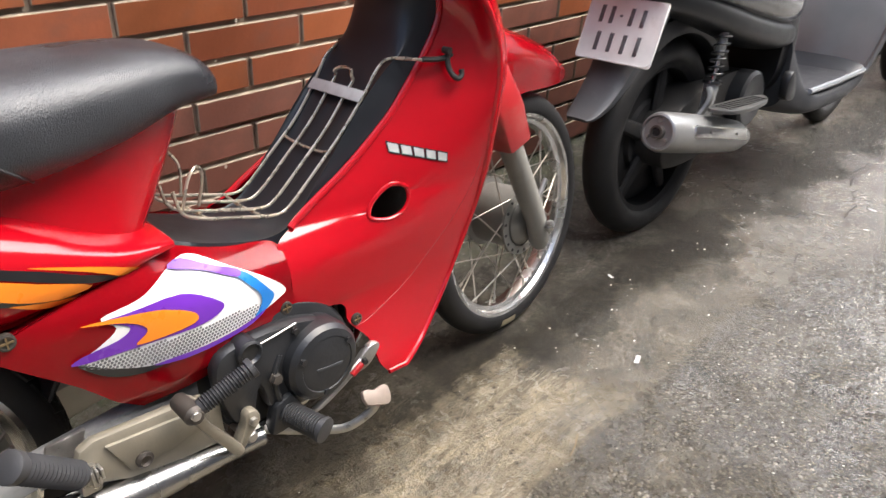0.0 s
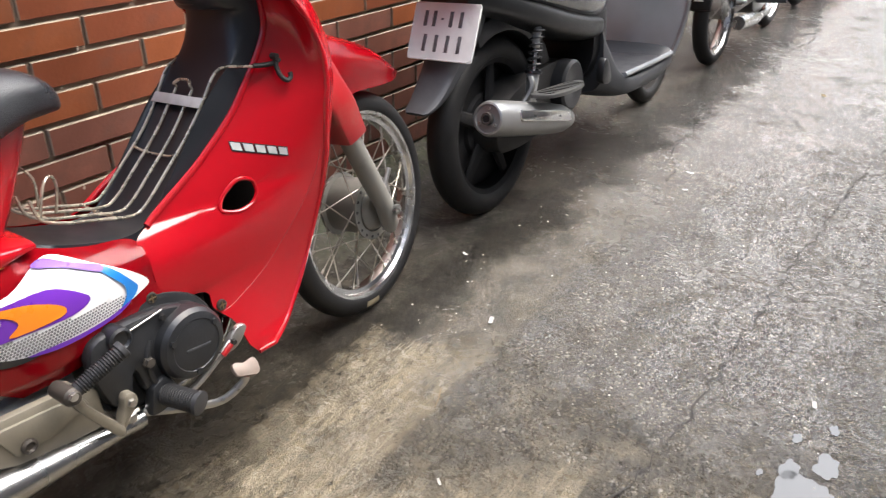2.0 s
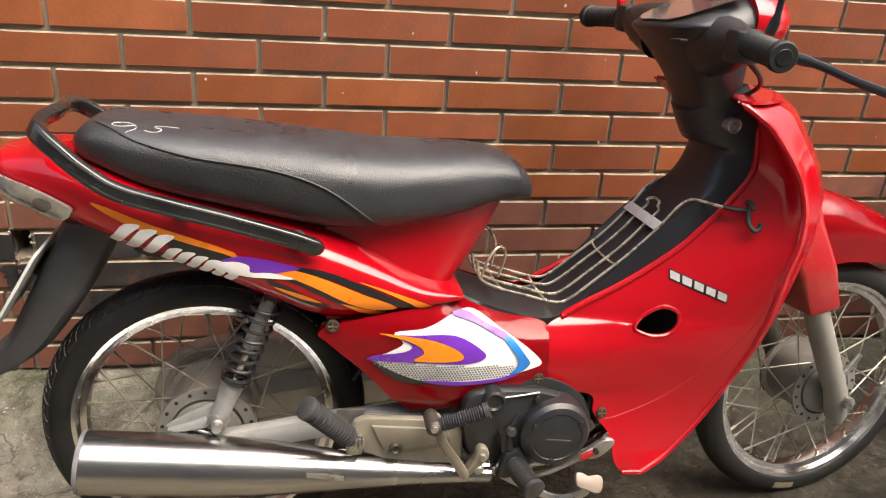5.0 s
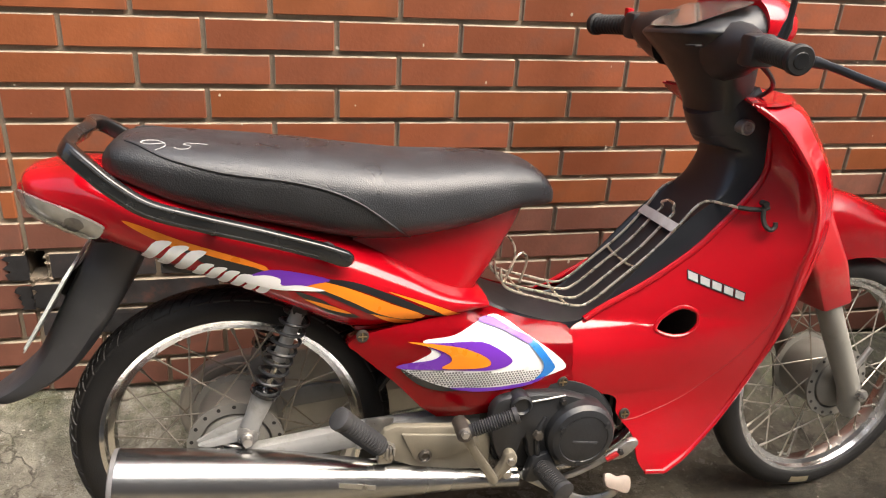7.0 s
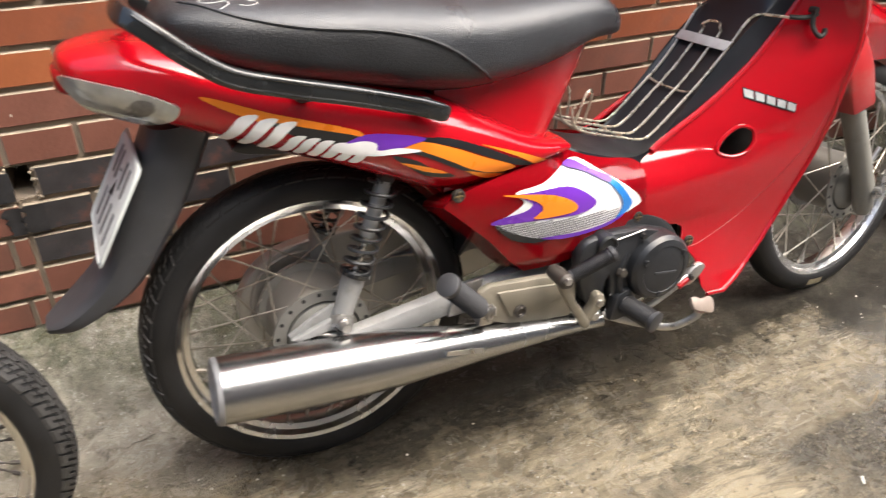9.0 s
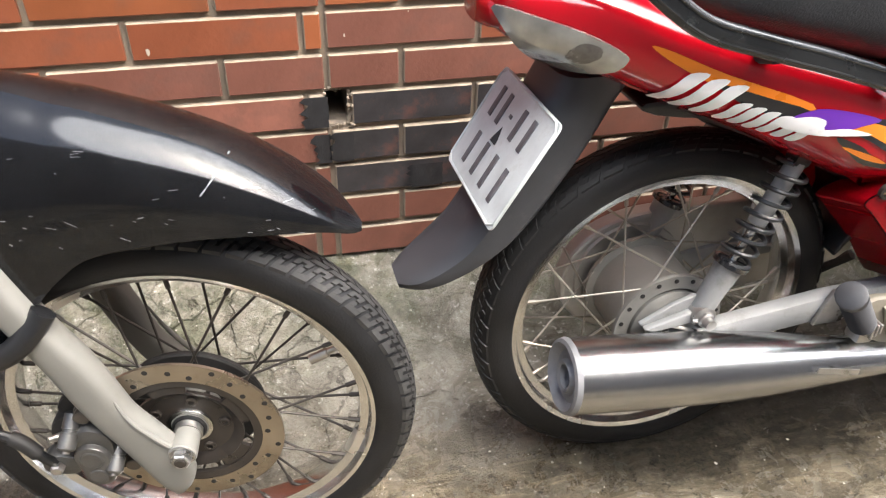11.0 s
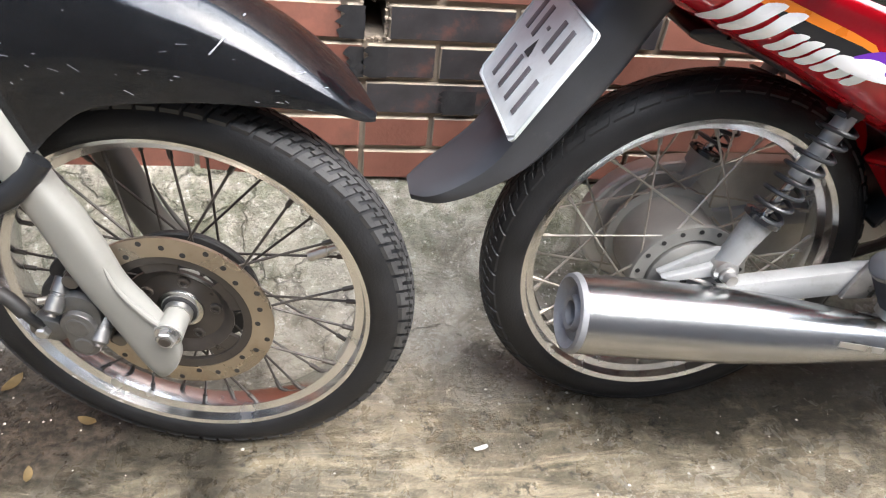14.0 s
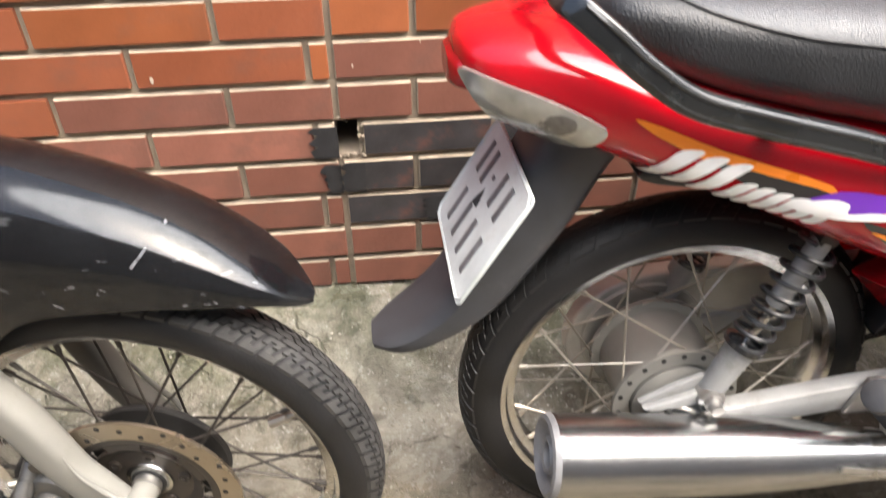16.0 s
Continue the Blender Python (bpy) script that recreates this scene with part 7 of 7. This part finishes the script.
# engine, shock, muffler, footrest
part("engine_case", slab(curve2([(-0.06, 0.23), (-0.05, 0.33), (0.10, 0.40), (0.34, 0.42), (0.50, 0.36), (0.48, 0.24), (0.20, 0.20), (0.02, 0.20)], 4), -0.13, 0.085, 0.01), DARK, scoot, "grimy engine and gear case")
part("fan_cover", lathe([(0.08, 0.085), (0.125, 0.085), (0.132, 0.075), (0.132, 0.03), (0.120, 0.0)], 32, (0.36, 0, 0.335)), ENGINE, scoot, "black fan cover")
shock(scoot, (0.135, 0.118, 0.62), (0.055, 0.128, 0.345), 0.019, 9)
LEAN_PIPE = Matrix.Diagonal((1.14, 0.90, 0.90, 1))
bm = lathe([(-0.206, 0.0), (-0.206, 0.010), (-0.214, 0.011), (-0.214, 0.017), (-0.206, 0.019), (-0.206, 0.042), (-0.211, 0.045), (-0.209, 0.051), (-0.195, 0.056), (-0.10, 0.057), (0.08, 0.056), (0.19, 0.050), (0.245, 0.034), (0.27, 0.018)], 40, axis="u")
part("muffler", moved(bm, Matrix.Translation(P(0, 0.150, 0.320)) @ Matrix.Rotation(radians(15), 4, "Y") @ LEAN_PIPE), SILVER, scoot, "silver painted muffler")
bm = slab([(-0.120, -0.016), (-0.126, -0.008), (-0.126, 0.014), (-0.120, 0.021), (0.170, 0.021), (0.176, 0.014), (0.176, -0.008), (0.170, -0.016)], 0.050, 0.0625, 0.004)
part("heat_shield", moved(bm, Matrix.Translation(P(0, 0.150, 0.320)) @ Matrix.Rotation(radians(15), 4, "Y") @ LEAN_PIPE @ Matrix.Rotation(radians(-14), 4, "X")), CHROME, scoot, "chromed heat shield")
for u in (-0.05, 0.10):
    bm = lathe([(0.058, 0.004), (0.0645, 0.004), (0.0645, 0.0)], 10, (u, 0, 0.002))
    part("shield_screw", moved(bm, Matrix.Translation(P(0, 0.150, 0.320)) @ Matrix.Rotation(radians(15), 4, "Y") @ LEAN_PIPE @ Matrix.Rotation(radians(-14), 4, "X")), DARK, scoot)
for k in range(3):
    a = radians(90 + 120 * k)
    part("end_bolt", moved(tube([P(-0.2125, 0.032 * math.cos(a), 0.032 * math.sin(a)), P(-0.204, 0.032 * math.cos(a), 0.032 * math.sin(a))], 0.005, 8), Matrix.Translation(P(0, 0.150, 0.320)) @ Matrix.Rotation(radians(15), 4, "Y") @ LEAN_PIPE), STEEL, scoot)
part("muffler_outlet", moved(tube([P(-0.2165, 0, 0), P(-0.2150, 0, 0)], 0.0115, 14), Matrix.Translation(P(0, 0.150, 0.320)) @ Matrix.Rotation(radians(15), 4, "Y") @ LEAN_PIPE), RUBBER, scoot, "dark muffler outlet")
part("outlet_ring", moved(lathe([(-0.212, 0.0125), (-0.2185, 0.0135), (-0.2185, 0.018), (-0.205, 0.020)], 24, axis="u"), Matrix.Translation(P(0, 0.150, 0.320)) @ Matrix.Rotation(radians(15), 4, "Y") @ LEAN_PIPE), DARK_STEEL, scoot)
part("exhaust_pipe", tube(smooth([P(0.25, 0.150, 0.278), P(0.31, 0.14, 0.255), P(0.36, 0.10, 0.235), P(0.46, 0.04, 0.25)], 4), 0.014, 10), DARK, scoot)
bm = slab(curve2([(-0.010, 0.0), (0.0, 0.060), (0.09, 0.074), (0.23, 0.060), (0.295, 0.020), (0.22, 0.0)], 4), 0, 0.011, 0.002)
for k in range(10):
    block(P(0.015 + 0.0245 * k, 0.0, 0.010), P(0.025 + 0.0245 * k, -0.0025, 0.054), 0.0, bm=bm)
part("passenger_footrest", moved(bm, Matrix.Translation(P(0, 0.165, 0.400)) @ Matrix.Rotation(radians(5), 4, "Y") @ Matrix.Rotation(radians(90), 4, "X")), CALIPER, scoot, "cast alloy passenger footrest")
part("footrest_stay", tube(smooth([P(0.05, 0.13, 0.43), P(0.035, 0.145, 0.405), P(0.0, 0.135, 0.365), P(-0.03, 0.12, 0.35)], 4), 0.011, 8), CALIPER, scoot)
part("side_stand", tube([P(0.55, -0.14, 0.25), P(0.50, -0.24, -0.012)], 0.010, 8), DARK, scoot)
fw = lathe([(0.03, 0.205)] + prof + [(-0.03, 0.205)], 48, ring=True)
part("front_tyre", moved(fw, Matrix.Translation(P(1.43, 0, 0.238)) @ Matrix.Diagonal((0.85, 0.85, 0.85, 1))), RUBBER, scoot, "black front tyre")
part("front_mudguard", loft([(1.33, 0.06, 0.44, 0.52), (1.40, 0.075, 0.46, 0.53), (1.48, 0.07, 0.46, 0.52), (1.60, 0.04, 0.40, 0.45)], 4, 2.6), BLACK_GLOSS, scoot)

# ---- two more motorcycles farther along the wall ----
def plain_motorcycle(m, label, with_plate):
    b = thing("motorcycle", m, label, "motorcycle", "parked motorcycles")
    for u, name in ((0.0, "rear wheel"), (1.24, "front wheel")):
        wheel(b, (u, 0, 0.29), IDENT, 0.29, 0.080, 0.238, 24, (0.06, 0.05), SPOKE_DARK, label="wire-spoked " + name)
    part("rear_mudguard", slab([(0.305 * math.cos(radians(a)), 0.29 + 0.325 * math.sin(radians(a))) for a in range(30, 176, 12)] + [(0.300 * math.cos(radians(a)), 0.29 + 0.312 * math.sin(radians(a))) for a in range(174, 29, -12)], -0.06, 0.06, 0.003), BLACK_PLASTIC, b, "black rear mudguard")
    part("seat", loft([(-0.22, 0.09, 0.72, 0.76), (-0.12, 0.12, 0.70, 0.80), (0.2, 0.13, 0.69, 0.79), (0.45, 0.11, 0.69, 0.77), (0.52, 0.06, 0.70, 0.75)], 4, 3), VINYL, b, "black seat")
    part("fuel_tank", loft([(0.50, 0.08, 0.68, 0.78), (0.60, 0.13, 0.66, 0.86), (0.80, 0.14, 0.66, 0.89), (0.95, 0.09, 0.68, 0.86), (1.0, 0.04, 0.70, 0.80)], 4, 2.6), GREY_PAINT, b, "grey fuel tank")
    part("engine", slab(curve2([(0.36, 0.24), (0.36, 0.42), (0.52, 0.46), (0.70, 0.40), (0.74, 0.28), (0.56, 0.20)], 4), -0.11, 0.11, 0.012), CALIPER, b, "cast alloy engine")
    part("cylinder", tube([P(0.58, 0, 0.40), P(0.66, 0, 0.62)], 0.07, 16), CALIPER, b)
    part("clutch_cover", lathe([(0.10, 0.075), (0.135, 0.07), (0.145, 0.05), (0.145, 0.0)], 24, (0.58, 0, 0.32)), STEEL, b, "polished clutch cover")
    part("muffler", tube([P(-0.12, 0.155, 0.245), P(-0.10, 0.155, 0.243), P(0.22, 0.15, 0.215), P(0.40, 0.145, 0.20), P(0.60, 0.13, 0.19), P(0.76, 0.09, 0.25)], [0.034, 0.037, 0.037, 0.02, 0.017, 0.016], 20), CHROME, b, "chromed muffler")
    part("footrest", tube([P(0.42, 0.11, 0.28), P(0.42, 0.27, 0.285)], 0.013, 10), RUBBER_FINE, b, "rubber footrest")
    part("swing_arm", slab([(-0.04, 0.275), (-0.04, 0.305), (0.42, 0.33), (0.42, 0.29)], 0.09, 0.11, 0.004), DARK_STEEL, b)
    part("frame_tube", tube(smooth([P(-0.1, 0.10, 0.66), P(0.25, 0.10, 0.62), P(0.50, 0.08, 0.60), P(0.95, 0.03, 0.76)], 4), 0.016, 8), DARK, b)
    shock(b, (0.10, 0.118, 0.60), (0.02, 0.118, 0.33))
    for s in (1, -1):
        part("fork_leg", tube([P(0.98, s * 0.085, 0.88), P(1.24, s * 0.085, 0.28)], 0.021, 12), STEEL, b, "chromed fork leg")
    part("handlebar", tube(smooth([P(0.86, 0.36, 1.0), P(0.94, 0.2, 1.02), P(0.98, 0.0, 0.97), P(0.94, -0.2, 1.02), P(0.86, -0.36, 1.0)], 4), 0.013, 10), CHROME, b)
    part("tail_light", block(P(-0.29, 0.05, 0.62), P(-0.24, -0.05, 0.69), 0.008), LENS_RED, b, "red tail light")
    if with_plate:
        mm = Matrix(((0, 0, -1), (-1, 0, 0), (0, 1, 0))).to_4x4()
        mm.translation = P(-0.33, 0.0, 0.52)
        plate_with_bars(b, mm, 0.19, 0.14, [(0.034, row1), (-0.032, row2)])
        part("reflector_holder", block(P(-0.315, 0.06, 0.33), P(-0.29, -0.06, 0.45), 0.006), BLACK_PLASTIC, b)
        tri = slab([(-0.024, 0.375), (0.024, 0.375), (0.0, 0.42)], 0, 0.003)
        part("reflector", moved(tri, Matrix.Translation(P(-0.319, 0, 0)) @ Matrix.Rotation(radians(-90), 4, "Z")), PAPER, b, "white triangular reflector")
    part("side_stand", tube([P(0.47, -0.12, 0.21), P(0.42, -0.24, -0.012)], 0.010, 8), DARK, b)
    return b


plain_motorcycle(pose(4.20, -0.44, 0, -4, 0, 0), "old grey motorcycle with chromed muffler and white plate", True)
plain_motorcycle(pose(6.35, -0.45, 0, -4, 0, 0), "grey motorcycle at the far end of the row", False)

# ---- small litter on the ground ----
def scrap(name, x, y, size, mat, label, category, turn=0.0, bend=0.12, kind_of="leaf"):
    """A curled leaf or torn bit of paper that lies on the ground."""
    rng = random.Random(int(x * 1000) + int(y * 917))
    bm = bmesh.new()
    n = 7
    rows = []
    for i in range(n):
        t = i / (n - 1) * 2 - 1
        half = (0.42 * (1 - t * t) ** 0.7 + 0.03) if kind_of == "leaf" else 0.36 * (1 + rng.uniform(-0.25, 0.25)) * (1 - 0.25 * t * t)
        rows.append([bm.verts.new((size * 0.5 * t, size * half * s, size * bend * (t * t * 0.8 + s * s * 0.5) + rng.uniform(0, 0.02) * size)) for s in (-0.5, 0, 0.5)])
    for a, b in zip(rows, rows[1:]):
        for i in range(2):
            bm.faces.new((a[i], b[i], b[i + 1], a[i + 1]))
    bmesh.ops.solidify(bm, geom=bm.faces[:], thickness=0.0006)
    moved(bm, Matrix.Translation((x, y, ground_height(x, y) + 0.0045)) @ Matrix.Rotation(radians(turn), 4, "Z"))
    ob = part(name, bm, mat, None, label, sharp=60)
    tagged(ob, category=category, group="litter on the ground")


YELLOW_LEAF = material("yellowed_leaf", (0.24, 0.17, 0.07), 0.6, vary=0.25, scale=60)
for x, y, size, turn in ((1.336, -0.745, 0.030, 20), (2.58, -0.85, 0.026, 80), (1.456, -1.48, 0.024, 10), (0.817, -0.94, 0.018, 50), (-0.277, -0.55, 0.022, 15), (1.59, -0.507, 0.020, 70), (2.42, -0.884, 0.018, 120)):
    scrap("paper_scrap", x, y, size, PAPER, "torn scrap of white paper on the concrete", "paper", turn, 0.08, "paper")
for x, y, size, turn in ((3.907, -1.076, 0.050, 30), (-0.965, -0.40, 0.040, 60), (-0.844, -0.474, 0.030, -20), (-0.90, -0.56, 0.026, 100)):
    scrap("fallen_leaf", x, y, size, YELLOW_LEAF, "small yellow-brown fallen leaf on the concrete", "leaf", turn)
twig = part("twig", tube([(0.985, -0.815, 0.006), (1.012, -0.807, 0.009), (1.045, -0.790, 0.006)], [0.0012, 0.0015, 0.0010], 6), LEAF, None, "short pale dry twig on the concrete")
tagged(twig, category="twig")
# loose grit and flakes
rng = random.Random(12)
bm = bmesh.new()
for k in range(1500):
    near = k % 3 == 0
    x = rng.uniform(-1.2, -0.05) if near else rng.uniform(-1.0, 4.5)
    y = rng.uniform(-0.50, -0.06) if near else rng.uniform(-1.7, -0.5)
    r = rng.choice((0.0011, 0.0014, 0.0018, 0.0026)) * rng.uniform(0.7, 1.25)
    z = ground_height(x, y) + 0.002
    a0 = rng.uniform(0, 6.28)
    ring = [bm.verts.new((x + r * rng.uniform(0.7, 1.2) * math.cos(a0 + i * 1.2566), y + r * rng.uniform(0.7, 1.2) * math.sin(a0 + i * 1.2566), z)) for i in range(5)]
    tip = bm.verts.new((x, y, z + r * rng.uniform(0.5, 1.0)))
    for i in range(5):
        bm.faces.new((ring[i], ring[(i + 1) % 5], tip))
grit_ob = part("grit", bm, material("pale_grit", (0.46, 0.43, 0.37), 0.7, vary=0.4, scale=30), None, "scattered pale grit and mortar flakes", kind="stuff", sharp=20)
tagged(grit_ob, category="grit")

# pebbles standing proud of the worn lane
rng = random.Random(21)
bm = bmesh.new()
for k in range(3000):
    x = 1.0 + 1.9 * rng.random() ** 1.25
    y = -0.88 - 0.12 * max(0.0, x - 2.0) - rng.uniform(0.0, 0.62 if k % 3 else 0.40)
    if noise.noise((x * 5, y * 5, 2.0)) < -0.12:
        continue
    r = rng.choice((0.0020, 0.0026, 0.0034, 0.0048)) * rng.uniform(0.8, 1.2)
    z = 0.0012 * noise.noise((x * 1.7, y * 1.7, 3)) - 0.0005
    a0, flat = rng.uniform(0, 6.28), rng.uniform(0.18, 0.38)
    low, top = [], []
    for i in range(6):
        a = a0 + i * 1.047
        q = r * rng.uniform(0.8, 1.2)
        low.append(bm.verts.new((x + q * math.cos(a), y + q * math.sin(a), z)))
        top.append(bm.verts.new((x + 0.6 * q * math.cos(a), y + 0.6 * q * math.sin(a), z + flat * r)))
    for i in range(6):
        bm.faces.new((low[i], low[(i + 1) % 6], top[(i + 1) % 6], top[i]))
    bm.faces.new(top)
pebble_ob = part("pebbles", bm, material("wet_pebble", (0.095, 0.083, 0.062), 0.34, vary=0.6, scale=45, spec=0.5), None, "small wet pebbles showing in the worn concrete", kind="stuff", sharp=70)
tagged(pebble_ob, category="gravel")

# broken mortar round the hole in the wall
rng = random.Random(5)
bm = bmesh.new()
for k in range(60):
    side = k % 4
    x = rng.uniform(-0.448, -0.398) if side < 2 else rng.choice((-0.447, -0.401)) + rng.uniform(-0.004, 0.004)
    z = (0.389 if side == 0 else 0.457) + rng.uniform(-0.005, 0.004) if side < 2 else rng.uniform(0.388, 0.458)
    own = bmesh.new()
    bmesh.ops.create_icosphere(own, subdivisions=1, radius=rng.uniform(0.0018, 0.0045))
    for v in own.verts:
        v.co *= rng.uniform(0.7, 1.3)
    join(bm, moved(own, Matrix.Translation((x, rng.uniform(-0.003, 0.012), z))))
part("broken_mortar", bm, MORTAR, wall, "crumbled mortar round the hole", kind="stuff", sharp=20)

# paint flecks and mortar spots on the bricks
bm = bmesh.new()
for k in range(130):
    x, z = rng.uniform(-1.0, 2.6), 0.30 + 1.1 * rng.random() ** 0.8
    r = rng.choice((0.0012, 0.0016, 0.0022, 0.0035)) * rng.uniform(0.6, 1.2)
    a0, tall = rng.uniform(0, 6.28), rng.uniform(0.6, 2.2)
    bm.faces.new([bm.verts.new((x + r * rng.uniform(0.6, 1.2) * math.cos(a0 + i * 1.047), -0.0068, z + tall * r * rng.uniform(0.6, 1.2) * math.sin(a0 + i * 1.047))) for i in range(6)])
part("paint_flecks", bm, material("pale_fleck", (0.50, 0.44, 0.36), 0.8, vary=0.3, scale=20), wall, "pale paint flecks on the bricks", kind="stuff")

# tar splashes with torn edges left of the hole and across the next bricks
TAR = material("old_tar", (0.022, 0.022, 0.024), 0.42, vary=0.4, scale=30, bump=0.4, bump_scale=160)
rng = random.Random(9)
for x0, x1, z0, z1 in ((-0.482, -0.4385, 0.3915, 0.449), (-0.470, -0.4385, 0.3215, 0.378), (-0.438, -0.398, 0.3215, 0.378), (-0.300, -0.235, 0.252, 0.300)):
    out = []
    for k in range(9):
        out.append((x0 + rng.uniform(-0.007, 0.012), z0 + (z1 - z0) * k / 8))
    for k in range(9):
        out.append((x1 + rng.uniform(-0.001, 0.001), z1 - (z1 - z0) * k / 8))
    bm = bmesh.new()
    bm.faces.new([bm.verts.new((x, -0.0064, z)) for x, z in out])
    part("tar_splash", bm, TAR, wall, "torn black tar splash on the bricks", kind="stuff")

# ---- bricks, each with its own edges ----
random.seed(7)
brick_meshes = {}


def brick_mesh(length, mat, kind):
    key = (round(length, 3), mat.name, kind)
    if key not in brick_meshes:
        bm = block((0, -0.003, 0), (length, 0.02, COURSE - 0.0105), 0.0021, seg=1)
        me = bpy.data.meshes.new("brick")
        bmesh.ops.recalc_face_normals(bm, faces=bm.faces)
        bm.normal_update()
        # only top and left faces, with their bevels, take the paler lip colour
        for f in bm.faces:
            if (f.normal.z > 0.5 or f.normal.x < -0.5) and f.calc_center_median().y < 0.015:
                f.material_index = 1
        bm.to_mesh(me)
        bm.free()
        me.materials.append(mat)
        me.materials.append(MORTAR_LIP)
        brick_meshes[key] = me
    return brick_meshes[key]


far_bricks = bmesh.new()


def lay(x0, x1, k):
    z = BRICK_Z + k * COURSE + 0.0045
    length = x1 - x0 - 0.009
    if length < 0.012 or z < FOOT - 0.06:
        return
    sooty = (-0.50 < x0 + 0.1 and x0 < -0.06 and k in (-4, -5) and x0 > -0.46) or (k == -6 and -0.46 < x0 < -0.2) or (k == -4 and -0.5 < x0 < -0.43)
    pick = random.random()
    # low courses take the dusty brick with shade in its colour
    mat = BRICK_SOOT if sooty else BRICK_SHADED if k <= -3 + (pick > 0.7) else BRICK_ORANGE if pick < 0.38 else BRICK
    if -1.1 < x0 < 2.6 and z < 1.12 and len(wall.children) < 300:
        ob = bpy.data.objects.new("brick", brick_mesh(length, mat, 0))
        scene.collection.objects.link(ob)
        ob.parent = wall
        ob.location = (x0 + 0.0045, -0.001 + random.uniform(-0.0012, 0.0012), z)
        ob.rotation_euler = (0, random.uniform(-0.002, 0.002), random.uniform(-0.002, 0.002))
    else:
        block((x0 + 0.0045, random.uniform(-0.0045, -0.002), z), (x0 + 0.0045 + length, 0.02, z + COURSE - 0.011), 0.0, bm=far_bricks)


for k in range(-9, 13):
    off = 0.0 if k % 2 == 0 else 0.5
    i = -4 + off
    cuts = [SEAM_X]
    while cuts[-1] < 13.8:
        x = BRICK_X + i * LONG
        if x > SEAM_X + 0.03:
            cuts.append(x)
        i += 1
    if k == -4:
        cuts[0] = SEAM_X + 0.036
    for a, b in zip(cuts, cuts[1:]):
        lay(a, b, k)
    cuts = [SEAM_X] if k % 2 else [SEAM_X, SEAM_X - 0.036]
    x = SEAM_X - (0.165 if k % 2 else 0.036 + 0.0)
    if k % 2:
        cuts.append(x)
    while cuts[-1] > -8.9:
        cuts.append(cuts[-1] - LONG)
    for a, b in zip(cuts, cuts[1:]):
        lay(b, a, k)
part("brick_courses", far_bricks, BRICK, wall, kind="stuff")
